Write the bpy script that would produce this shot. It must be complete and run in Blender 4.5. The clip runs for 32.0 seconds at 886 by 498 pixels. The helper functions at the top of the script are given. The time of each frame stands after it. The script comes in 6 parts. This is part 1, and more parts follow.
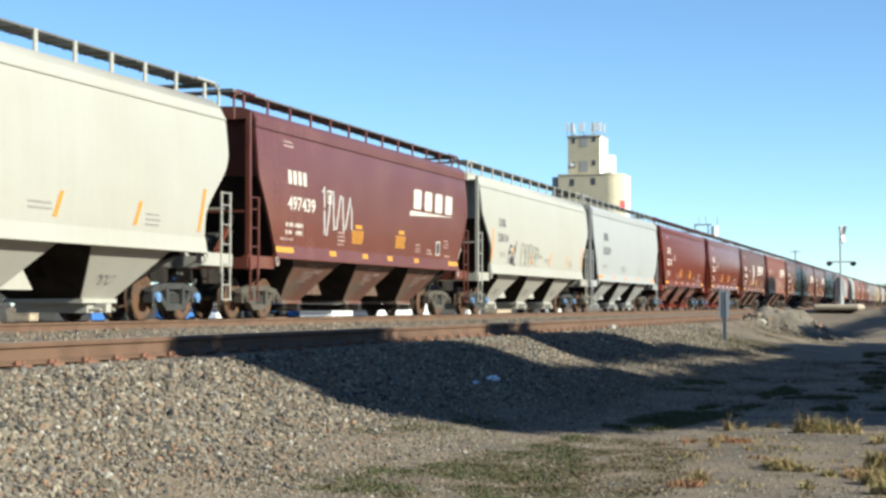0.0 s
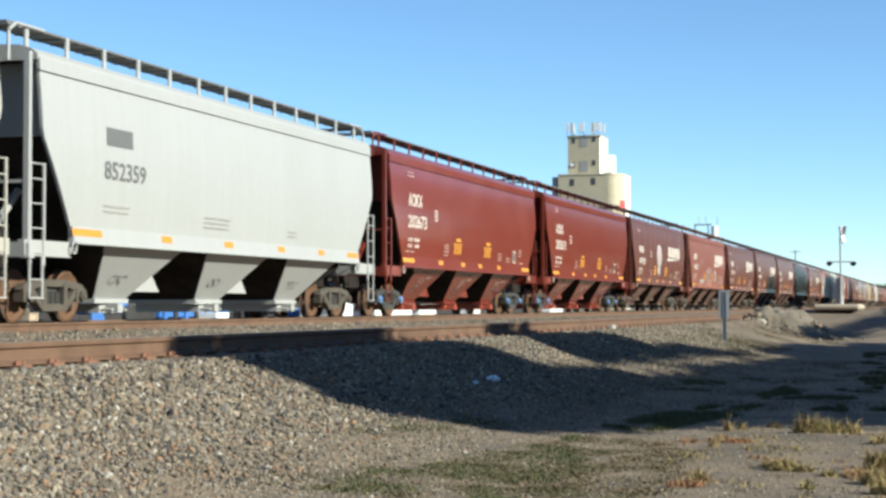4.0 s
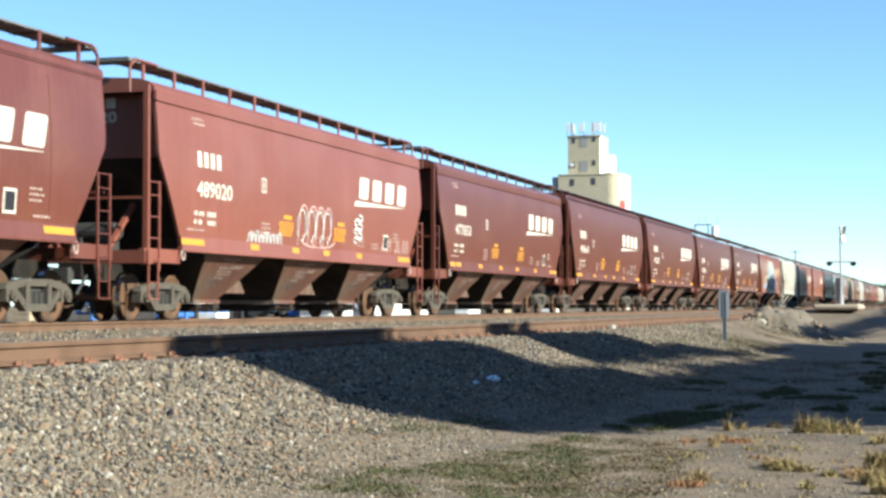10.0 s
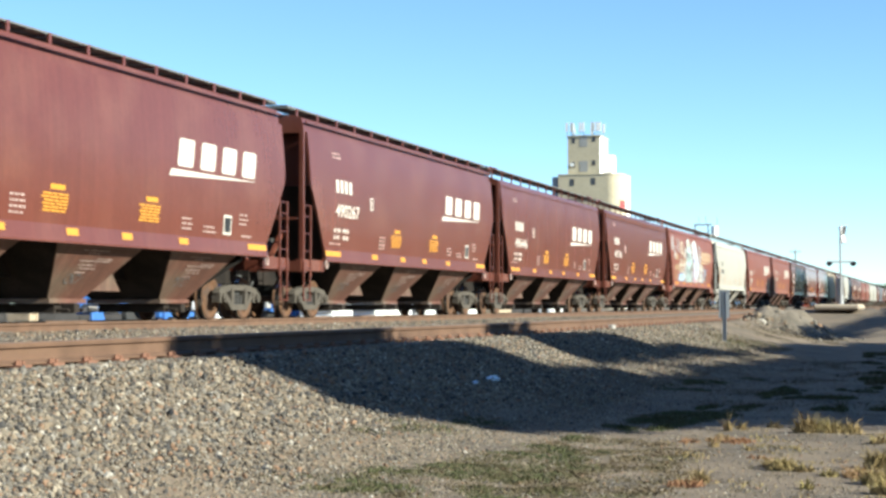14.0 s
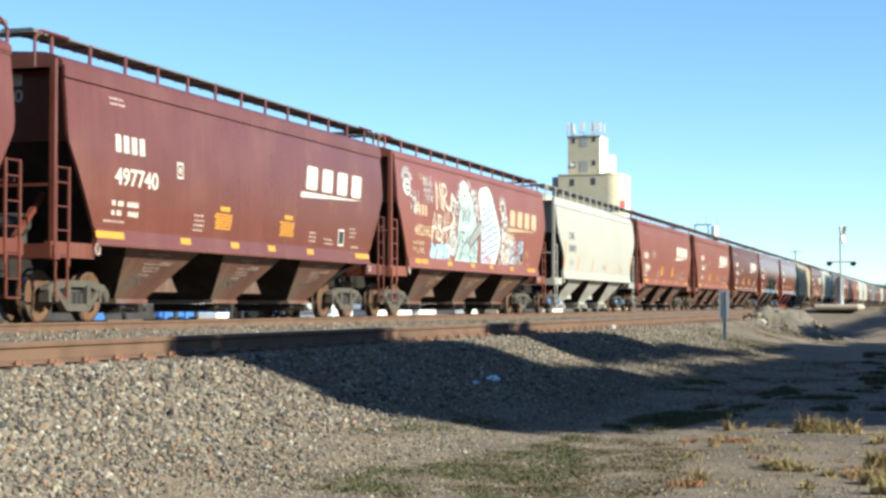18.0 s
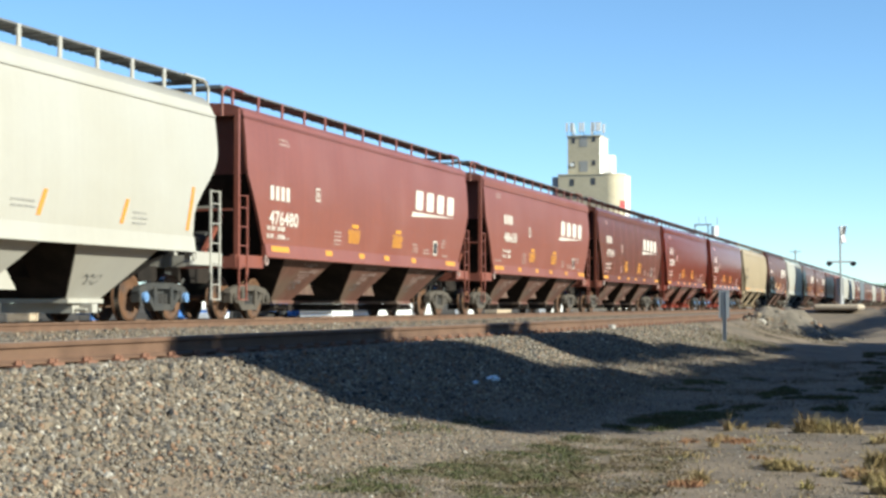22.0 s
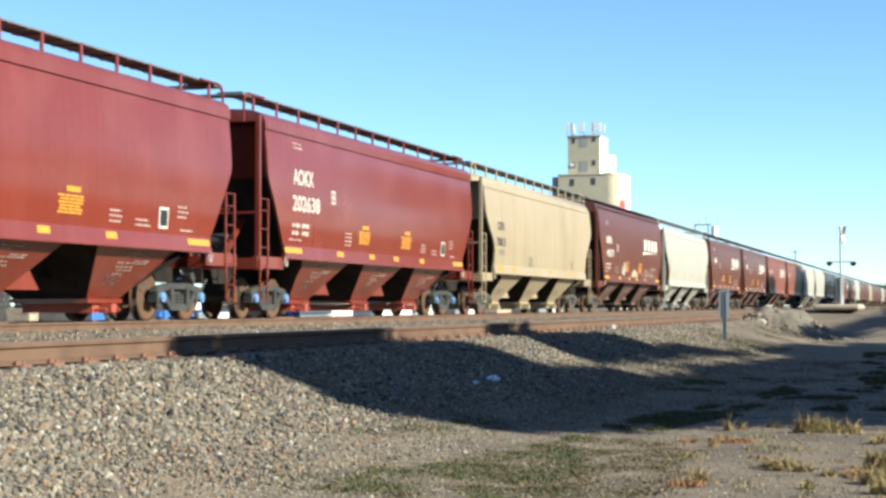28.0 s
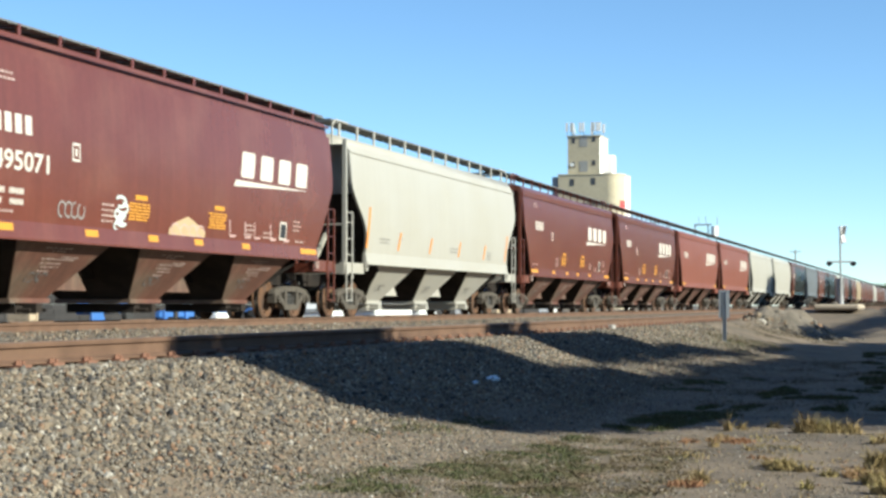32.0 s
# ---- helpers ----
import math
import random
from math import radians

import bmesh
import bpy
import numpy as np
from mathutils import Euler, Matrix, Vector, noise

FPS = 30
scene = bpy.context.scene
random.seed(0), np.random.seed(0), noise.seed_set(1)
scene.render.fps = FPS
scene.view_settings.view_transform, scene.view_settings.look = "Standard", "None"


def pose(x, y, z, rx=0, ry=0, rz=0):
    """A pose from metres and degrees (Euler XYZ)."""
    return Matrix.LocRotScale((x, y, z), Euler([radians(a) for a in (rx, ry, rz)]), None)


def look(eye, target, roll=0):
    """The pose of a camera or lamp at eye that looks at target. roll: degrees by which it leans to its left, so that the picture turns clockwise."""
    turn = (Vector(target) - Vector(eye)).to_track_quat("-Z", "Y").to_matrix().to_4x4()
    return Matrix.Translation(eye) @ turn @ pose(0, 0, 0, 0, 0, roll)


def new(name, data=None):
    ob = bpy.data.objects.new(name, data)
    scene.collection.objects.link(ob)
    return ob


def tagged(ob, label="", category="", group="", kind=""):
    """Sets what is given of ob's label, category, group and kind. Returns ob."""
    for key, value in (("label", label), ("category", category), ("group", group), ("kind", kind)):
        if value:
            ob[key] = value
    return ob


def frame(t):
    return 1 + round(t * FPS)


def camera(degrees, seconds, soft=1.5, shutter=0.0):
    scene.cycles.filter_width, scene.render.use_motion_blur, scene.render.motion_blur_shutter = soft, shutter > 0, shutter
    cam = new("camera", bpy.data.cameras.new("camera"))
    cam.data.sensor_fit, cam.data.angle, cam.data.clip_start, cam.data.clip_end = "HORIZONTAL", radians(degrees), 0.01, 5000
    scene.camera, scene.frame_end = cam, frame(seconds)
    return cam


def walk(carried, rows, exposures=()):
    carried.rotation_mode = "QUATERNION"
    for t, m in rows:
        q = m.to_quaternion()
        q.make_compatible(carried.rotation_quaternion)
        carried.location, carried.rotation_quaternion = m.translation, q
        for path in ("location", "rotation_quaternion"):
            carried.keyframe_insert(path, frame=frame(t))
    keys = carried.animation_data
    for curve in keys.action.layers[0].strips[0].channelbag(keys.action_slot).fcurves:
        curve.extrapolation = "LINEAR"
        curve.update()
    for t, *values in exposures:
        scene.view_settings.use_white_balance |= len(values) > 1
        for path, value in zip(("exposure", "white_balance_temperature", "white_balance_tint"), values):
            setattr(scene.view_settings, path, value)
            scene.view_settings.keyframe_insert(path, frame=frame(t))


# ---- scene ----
# World: z = 0 is the dirt beside the line, +Y runs along the tracks, the train stands at negative x.
RAIL = 1.00            # railhead
TRACK_FAR = -15.6     # centre of the train's track
TRACK_NEAR = -7.92     # centre of the empty track
CAR_PITCH = 18.2

cam = camera(29.24, 32.0, soft=2.9, shutter=0.12)
EYE = pose(0, 0, 1.30, 91.90, 0, 16.4)
walk(cam, [(0.0, EYE), (32.0, EYE)], [(0.0, 1.38, 6230, -1), (3.0, 1.38, 6230, -1), (4.3, 1.32, 6230, -1), (6.0, 1.55, 6230, -1), (8.0, 1.65, 6230, -1), (14.0, 1.65, 6230, -1), (18.0, 1.55, 6230, -1), (20.0, 1.41, 6230, -1), (22.0, 1.40, 6230, -1), (25.0, 1.59, 6230, -1), (28.0, 1.60, 6230, -1), (30.0, 1.44, 6230, -1), (32.0, 1.37, 6230, -1)])

# ---- light ----
SUN_AZ = 101.0          # degrees clockwise from +Y
SUN_EL = 27.0
world = bpy.data.worlds.new("sky")
scene.world = world
world.use_nodes = True
wn = world.node_tree.nodes
sky = wn.new("ShaderNodeTexSky")
sky.sky_type = "NISHITA"
sky.sun_disc = False
sky.sun_elevation = radians(SUN_EL)
sky.sun_rotation = radians(SUN_AZ)
sky.altitude, sky.air_density, sky.dust_density, sky.ozone_density = 1200, 0.8, 0.0, 4.0
wn["Background"].inputs[1].default_value = 0.072
world.node_tree.links.new(sky.outputs[0], wn["Background"].inputs[0])
sun = new("sun", bpy.data.lights.new("sun", "SUN"))
sun.data.energy, sun.data.angle, sun.data.color = 4.45, radians(0.53), (1.0, 0.92, 0.80)
a, e = radians(SUN_AZ), radians(SUN_EL)
SUN_DIR = Vector((math.sin(a) * math.cos(e), math.cos(a) * math.cos(e), math.sin(e)))
sun.matrix_world = look(SUN_DIR * 100, (0, 0, 0))


# ---- materials ----
def surface(name, base, rough=0.7, metal=0.0, vary=0.25, scale=3.0, fine=40.0, bump=0.3, depth=0.01,
            second=None, mix_scale=1.2, per=None, spread=0.2, coat=0.0, low=0.45, high=0.65, streak=0.0):
    """A procedural surface: base colour, grain at two scales, a second colour in patches, bump, and a tint by object or island."""
    m = bpy.data.materials.new(name)
    m.use_nodes = True
    n, l = m.node_tree.nodes, m.node_tree.links
    bsdf = n["Principled BSDF"]
    bsdf.inputs["Roughness"].default_value = rough
    bsdf.inputs["Metallic"].default_value = metal
    bsdf.inputs["Coat Weight"].default_value = coat
    co = n.new("ShaderNodeTexCoord")
    big = n.new("ShaderNodeTexNoise")
    big.inputs["Scale"].default_value, big.inputs["Detail"].default_value = scale, 6
    small = n.new("ShaderNodeTexNoise")
    small.inputs["Scale"].default_value, small.inputs["Detail"].default_value = fine, 4
    for t in (big, small):
        l.new(co.outputs["Object"], t.inputs["Vector"])
    colour = n.new("ShaderNodeRGB")
    colour.outputs[0].default_value = (*base, 1)
    out = colour.outputs[0]
    if second:
        ramp = n.new("ShaderNodeValToRGB")
        ramp.color_ramp.elements[0].position, ramp.color_ramp.elements[1].position = low, high
        patch = n.new("ShaderNodeTexNoise")
        patch.inputs["Scale"].default_value, patch.inputs["Detail"].default_value = mix_scale, 8
        l.new(co.outputs["Object"], patch.inputs["Vector"])
        l.new(patch.outputs[0], ramp.inputs[0])
        mix = n.new("ShaderNodeMixRGB")
        mix.inputs[2].default_value = (*second, 1)
        l.new(ramp.outputs[0], mix.inputs[0])
        l.new(out, mix.inputs[1])
        out = mix.outputs[0]
    hsv = n.new("ShaderNodeHueSaturation")
    add = n.new("ShaderNodeMath")
    add.operation = "ADD"
    l.new(big.outputs[0], add.inputs[0])
    l.new(small.outputs[0], add.inputs[1])
    span = n.new("ShaderNodeMapRange")
    span.inputs["From Min"].default_value, span.inputs["From Max"].default_value = 0.6, 1.4
    span.inputs["To Min"].default_value, span.inputs["To Max"].default_value = 1 - vary, 1 + vary
    l.new(add.outputs[0], span.inputs["Value"])
    value = span.outputs[0]
    if per:
        if per == "island":
            src = n.new("ShaderNodeNewGeometry").outputs["Random Per Island"]
        else:
            src = n.new("ShaderNodeObjectInfo").outputs["Random"]
        tint = n.new("ShaderNodeMapRange")
        tint.inputs["To Min"].default_value, tint.inputs["To Max"].default_value = 1 - spread, 1 + spread
        l.new(src, tint.inputs["Value"])
        mul = n.new("ShaderNodeMath")
        mul.operation = "MULTIPLY"
        l.new(value, mul.inputs[0])
        l.new(tint.outputs[0], mul.inputs[1])
        value = mul.outputs[0]
    if streak:
        stretch = n.new("ShaderNodeMapping")
        stretch.inputs["Scale"].default_value = (1.0, 3.2, 0.10)
        l.new(co.outputs["Object"], stretch.inputs["Vector"])
        run = n.new("ShaderNodeTexNoise")
        run.inputs["Scale"].default_value, run.inputs["Detail"].default_value = 2.0, 7
        l.new(stretch.outputs[0], run.inputs["Vector"])
        fade = n.new("ShaderNodeMapRange")
        fade.inputs["From Min"].default_value, fade.inputs["From Max"].default_value = 0.35, 0.65
        fade.inputs["To Min"].default_value, fade.inputs["To Max"].default_value = 1 - streak, 1 + streak
        l.new(run.outputs[0], fade.inputs["Value"])
        wash = n.new("ShaderNodeMath")
        wash.operation = "MULTIPLY"
        l.new(value, wash.inputs[0])
        l.new(fade.outputs[0], wash.inputs[1])
        value = wash.outputs[0]
    l.new(value, hsv.inputs["Value"])
    l.new(out, hsv.inputs["Color"])
    l.new(hsv.outputs[0], bsdf.inputs["Base Color"])
    if bump:
        b = n.new("ShaderNodeBump")
        b.inputs["Strength"].default_value, b.inputs["Distance"].default_value = bump, depth
        l.new(add.outputs[0], b.inputs["Height"])
        l.new(b.outputs[0], bsdf.inputs["Normal"])
    return m


RED_DULL = surface("oxide_red_paint", (0.106, 0.032, 0.021), 0.27, vary=0.10, scale=0.5, fine=9, bump=0.06, second=(0.122, 0.043, 0.028), mix_scale=0.7, streak=0.06)
RED_FADED = surface("faded_red_paint", (0.167, 0.054, 0.036), 0.36, vary=0.12, scale=0.5, fine=9, bump=0.06, second=(0.177, 0.064, 0.046), mix_scale=0.6, streak=0.05)
RED_GLOSS = surface("glossy_red_paint", (0.140, 0.025, 0.015), 0.16, vary=0.08, scale=0.5, fine=7, bump=0.04, second=(0.153, 0.034, 0.023), mix_scale=0.7, streak=0.06)
CREAM = surface("cream_paint", (0.312, 0.298, 0.264), 0.45, vary=0.03, scale=0.4, fine=9, bump=0.04, second=(0.298, 0.281, 0.240), mix_scale=0.35, streak=0.02)
WHITE = surface("white_paint", (0.293, 0.294, 0.291), 0.42, vary=0.04, scale=0.4, fine=9, bump=0.04, second=(0.278, 0.279, 0.274), mix_scale=0.4, streak=0.02)
TAN = surface("tan_paint", (0.280, 0.219, 0.141), 0.45, vary=0.06, scale=0.4, fine=9, bump=0.04, second=(0.247, 0.191, 0.119), mix_scale=0.4, streak=0.06)
GREY = surface("grey_paint", (0.10, 0.11, 0.12), 0.5, vary=0.12, scale=0.6, fine=9, bump=0.06)
BLACK = surface("black_paint", (0.02, 0.02, 0.022), 0.4, vary=0.12, scale=0.6, fine=9, bump=0.06)
GRATE = surface("galvanised_grating", (0.13, 0.13, 0.125), 0.6, 0.2, vary=0.2, scale=2, fine=30)
CAST = surface("cast_steel", (0.027, 0.028, 0.028), 0.75, 0.1, vary=0.25, scale=4, fine=40, bump=0.3, second=(0.042, 0.040, 0.036), mix_scale=3)
CAST_DUSTY = surface("dusty_cast_steel", (0.056, 0.047, 0.037), 0.85, 0.0, vary=0.25, scale=4, fine=40, bump=0.3, second=(0.064, 0.054, 0.042), mix_scale=3)
DARK_STEEL = surface("dark_steel", (0.033, 0.031, 0.029), 0.7, 0.2, vary=0.25, scale=4, fine=40)
WHEEL_RUST = surface("rusty_wheel_plate", (0.092, 0.042, 0.017), 0.75, 0.0, vary=0.25, scale=4, fine=30, second=(0.046, 0.027, 0.018), mix_scale=4)
TREAD = surface("polished_tread", (0.6, 0.6, 0.6), 0.25, 1.0, vary=0.1, scale=4, fine=40, bump=0.05)
RAIL_RUST = surface("rusty_rail", (0.107, 0.059, 0.035), 0.75, 0.0, vary=0.2, scale=3, fine=40, second=(0.080, 0.043, 0.025), mix_scale=2)
RAIL_TOP = surface("worn_railhead", (0.225, 0.180, 0.143), 0.4, 0.6, vary=0.2, scale=3, fine=30, bump=0.1)
TIE = surface("weathered_tie", (0.120, 0.090, 0.068), 0.9, vary=0.3, scale=5, fine=40, per="object")
BALLAST_BED = surface("ballast_bed", (0.072, 0.066, 0.057), 0.95, vary=0.4, scale=9, fine=30, bump=1.0, depth=0.03)
STONE = surface("crushed_stone", (0.140, 0.118, 0.094), 0.9, vary=0.2, scale=14, fine=60, bump=0.3)


def mixed_stone(m):
    """Gives each loose stone one of the colours of mixed crushed rock."""
    n, l = m.node_tree.nodes, m.node_tree.links
    pick = n.new("ShaderNodeNewGeometry").outputs["Random Per Island"]
    ramp = n.new("ShaderNodeValToRGB")
    ramp.color_ramp.interpolation = "CONSTANT"
    tones = ((0.0, (0.036, 0.034, 0.033)), (0.10, (0.092, 0.079, 0.064)), (0.28, (0.130, 0.107, 0.080)), (0.48, (0.168, 0.130, 0.090)), (0.66, (0.145, 0.130, 0.110)), (0.79, (0.185, 0.112, 0.068)), (0.85, (0.225, 0.190, 0.142)), (0.965, (0.300, 0.275, 0.235)))
    ramp.color_ramp.elements.remove(ramp.color_ramp.elements[1])
    ramp.color_ramp.elements[0].color = (*tones[0][1], 1)
    for at, tone in tones[1:]:
        ramp.color_ramp.elements.new(at).color = (*tone, 1)
    l.new(pick, ramp.inputs[0])
    l.new(ramp.outputs[0], n["Hue/Saturation/Value"].inputs["Color"])


mixed_stone(STONE)
YELLOW = surface("yellow_reflector", (0.47, 0.215, 0.022), 0.4, vary=0.08, scale=3, fine=20, bump=0.05)
LETTER = surface("off_white_lettering", (0.46, 0.425, 0.375), 0.5, vary=0.12, scale=3, fine=20, bump=0.05)
STENCIL = surface("worn_stencil_paint", (0.324, 0.243, 0.216), 0.6, vary=0.3, scale=4, fine=20, bump=0.05)
LETTER_DARK = surface("grey_lettering", (0.10, 0.10, 0.10), 0.5, vary=0.12, scale=3, fine=20, bump=0.05)
ORANGE = surface("orange_stripe", (0.52, 0.19, 0.022), 0.5, vary=0.1, scale=3, fine=20, bump=0.05)
BLUE_CAP = surface("blue_bearing_cap", (0.12, 0.22, 0.40), 0.45, vary=0.15, scale=6, fine=30, bump=0.1)
# near-black: grime on the centre sill, shade painted in on the slopes
SHADED_GRIME = surface("shaded_underframe_grime", (0.013, 0.011, 0.010), 0.9, vary=0.3, scale=2, fine=20, bump=0.2, second=(0.024, 0.019, 0.016), mix_scale=1.5)
SHADED_GRIME.node_tree.nodes["Principled BSDF"].inputs["Specular IOR Level"].default_value = 0.15
BAY_RED = surface("grimy_red_paint", (0.095, 0.041, 0.028), 0.6, vary=0.25, scale=1.2, fine=14, bump=0.08, second=(0.099, 0.068, 0.048), mix_scale=0.9, streak=0.18)
GATE_RED = surface("red_gate_paint", (0.273, 0.055, 0.033), 0.55, vary=0.2, scale=4, fine=30)


# ---- mesh helpers ----
def box(bm, x0, x1, y0, y1, z0, z1):
    v = [bm.verts.new(p) for p in ((x0, y0, z0), (x1, y0, z0), (x1, y1, z0), (x0, y1, z0), (x0, y0, z1), (x1, y0, z1), (x1, y1, z1), (x0, y1, z1))]
    for f in ((0, 3, 2, 1), (4, 5, 6, 7), (0, 1, 5, 4), (1, 2, 6, 5), (2, 3, 7, 6), (3, 0, 4, 7)):
        bm.faces.new([v[i] for i in f])


def beam(bm, p, q, w, h, up=(0, 0, 1)):
    """A bar of section w by h from p to q."""
    p, q = Vector(p), Vector(q)
    d = (q - p).normalized()
    s = d.cross(Vector(up))
    if s.length < 1e-4:
        s = d.cross(Vector((1, 0, 0)))
    s.normalize()
    u = s.cross(d)
    ring = [[bm.verts.new(c + s * (i * w / 2) + u * (j * h / 2)) for i, j in ((-1, -1), (1, -1), (1, 1), (-1, 1))] for c in (p, q)]
    for i in range(4):
        bm.faces.new((ring[0][i], ring[0][(i + 1) % 4], ring[1][(i + 1) % 4], ring[1][i]))
    bm.faces.new(ring[0][::-1])
    bm.faces.new(ring[1])


def tube(bm, p, q, r, n=10, r2=None):
    p, q = Vector(p), Vector(q)
    d = (q - p).normalized()
    s = d.orthogonal().normalized()
    u = d.cross(s)
    r2 = r if r2 is None else r2
    ring = [[bm.verts.new(c + (s * math.cos(t) + u * math.sin(t)) * k) for t in (2 * math.pi * i / n for i in range(n))] for c, k in ((p, r), (q, r2))]
    for i in range(n):
        bm.faces.new((ring[0][i], ring[0][(i + 1) % n], ring[1][(i + 1) % n], ring[1][i]))
    bm.faces.new(ring[0][::-1])
    bm.faces.new(ring[1])


def lathe(bm, profile, n=24):
    """Turns (x, radius) pairs round the X axis."""
    rings = [[bm.verts.new((x, r * math.cos(t), r * math.sin(t))) for t in (2 * math.pi * i / n for i in range(n))] for x, r in profile]
    for a, b in zip(rings, rings[1:]):
        for i in range(n):
            bm.faces.new((a[i], a[(i + 1) % n], b[(i + 1) % n], b[i]))
    bm.faces.new(rings[0][::-1])
    bm.faces.new(rings[-1])


def slab(bm, outline, x0, x1):
    """A plate with an outline of (y, z) pairs between x0 and x1."""
    a = [bm.verts.new((x0, y, z)) for y, z in outline]
    b = [bm.verts.new((x1, y, z)) for y, z in outline]
    k = len(outline)
    for i in range(k):
        bm.faces.new((a[i], a[(i + 1) % k], b[(i + 1) % k], b[i]))
    bm.faces.new(a[::-1])
    bm.faces.new(b)


def mesh_of(bm, name, smooth=False, bevel=0.0):
    if bevel:
        bmesh.ops.bevel(bm, geom=bm.edges[:], offset=bevel, segments=1, affect="EDGES")
    bmesh.ops.recalc_face_normals(bm, faces=bm.faces)
    me = bpy.data.meshes.new(name)
    bm.to_mesh(me)
    bm.free()
    for p in me.polygons:
        p.use_smooth = smooth
    return me


def part(name, bm, material, parent, label="", at=None, smooth=False):
    """One mesh object under a thing or a part; bm may be a bmesh or a mesh."""
    me = mesh_of(bm, name, smooth) if isinstance(bm, bmesh.types.BMesh) else bm
    ob = new(name, me)
    if not me.materials:
        me.materials.append(material)
    ob.material_slots[0].link = "OBJECT"
    ob.material_slots[0].material = material
    ob.parent = parent
    if at is not None:
        ob.matrix_basis = at
    if label:
        ob["label"] = label
    return ob


def thing(name, label, category, group="", m=None, kind=""):
    ob = new(name)
    ob.empty_display_size = 0.3
    if m is not None:
        ob.matrix_basis = m
    return tagged(ob, label, category, group, kind)


# ---- ground and line ----
def lerp(x, pairs):
    xs, ys = zip(*pairs)
    return float(np.interp(x, xs, ys))


CROSS_SECTION = ((-80, 0.35), (-30, 0.45), (-21, 0.5), (-18.6, 0.72), (-17.4, 0.78), (-13.9, 0.85), (-12.5, 0.86), (-10.4, 0.86), (-9.5, 0.84), (-9.0, 0.78), (-6.45, 0.78), (-5.2, 0.355), (-4.2, 0.10), (-3.0, 0.02), (0, 0.0), (60, 0.0))


def terrain(x, y):
    z = lerp(x, CROSS_SECTION)
    if x > -6.3:
        ramp = lerp(y, ((0, 0), (66, 0), (78, 1.08), (96, 1.08), (112, 0.2), (400, 0.2))) * lerp(x, ((-6.3, 1), (4, 1), (22, 0.0)))
        z = max(z, ramp)
    if x > -5.2:
        z += (0.05 * noise.noise((x * 0.35, y * 0.35, 0)) + 0.028 * noise.noise((x * 1.5, y * 0.9, 5.0))) * lerp(x, ((-5.2, 0), (-3.5, 1)))
    return z


def build_ground():
    xs = np.unique(np.concatenate([np.linspace(-2500, -120, 10), np.linspace(-80, -22, 12), np.linspace(-21, -9, 25), np.linspace(-9, 0, 46), np.linspace(0, 20, 41), np.linspace(24, 80, 12), np.linspace(120, 2500, 10)]))
    ys = np.unique(np.concatenate([np.linspace(-600, -30, 8), np.linspace(-25, 8, 8), np.linspace(9, 60, 130), np.linspace(61, 130, 60), np.linspace(140, 400, 14), np.linspace(500, 4500, 10)]))
    verts = [(x, y, terrain(x, y)) for y in ys for x in xs]
    k = len(xs)
    faces = [(j * k + i, j * k + i + 1, (j + 1) * k + i + 1, (j + 1) * k + i) for j in range(len(ys) - 1) for i in range(k - 1)]
    me = bpy.data.meshes.new("ground")
    me.from_pydata(verts, [], faces)
    for p in me.polygons:
        p.use_smooth = True
    me.materials.append(DIRT)
    tagged(new("ground", me), "pale dry dirt beside a stone ballast bank", "ground", kind="structure")


DIRT = surface("dry_dirt", (0.141, 0.106, 0.072), 0.95, vary=0.3, scale=1.3, fine=25, bump=0.7, depth=0.03, second=(0.091, 0.070, 0.049), mix_scale=0.8, low=0.48, high=0.62)
build_ground()


RAIL_SECTION = ((-0.075, 0), (0.075, 0), (0.075, 0.015), (0.012, 0.04), (0.010, 0.125), (0.036, 0.14), (0.037, 0.17), (0.030, 0.18), (-0.030, 0.18), (-0.037, 0.17), (-0.036, 0.14), (-0.010, 0.125), (-0.012, 0.04), (-0.075, 0.015))


def build_rail(parent, x, drop=0.0):
    bm = bmesh.new()
    a = [bm.verts.new((x + u, -60, RAIL - drop - 0.18 + v)) for u, v in RAIL_SECTION]
    b = [bm.verts.new((x + u, 1500, RAIL - drop - 0.18 + v)) for u, v in RAIL_SECTION]
    k = len(a)
    for i in range(k):
        bm.faces.new((a[i], a[(i + 1) % k], b[(i + 1) % k], b[i]))
    part("rail", bm, RAIL_RUST, parent)
    bm = bmesh.new()
    box(bm, x - 0.028, x + 0.028, -60, 1500, RAIL - drop - 0.002, RAIL - drop + 0.002)
    part("railhead", bm, RAIL_TOP, parent, "worn shiny running surface")


for tx, words in ((TRACK_NEAR, "rusty empty railway track on stone ballast"), (TRACK_FAR, "railway track in use with brown rail sides")):
    track = thing("railway_track", words, "railway track", "tracks", kind="structure")
    for side in (-0.755, 0.755):
        build_rail(track, tx + side, 0.06 if tx == TRACK_NEAR and side < 0 else 0.0)


# ---- covered hopper cars ----
def half_width(style, z):
    """Half of the body's width at a height over the rail."""
    if style == "flat":
        return lerp(z, ((1.2, 1.52), (1.6, 1.555), (2.1, 1.588), (2.6, 1.605), (3.0, 1.603), (3.4, 1.585), (3.8, 1.555), (4.32, 1.50)))
    return lerp(z, ((1.2, 1.50), (1.7, 1.58), (2.4, 1.615), (3.0, 1.61), (3.6, 1.575), (4.0, 1.53), (4.20, 1.49), (4.32, 1.42)))


def panel_end(style, z):
    """How far the side sheet reaches from the middle of the car at a height."""
    if style == "flat":
        return lerp(z, ((1.62, 7.30), (3.10, 8.30), (5, 8.30)))
    t = min(1, max(0, (z - 2.0) / 1.4))
    return 7.22 + 1.13 * t * t * (3 - 2 * t)


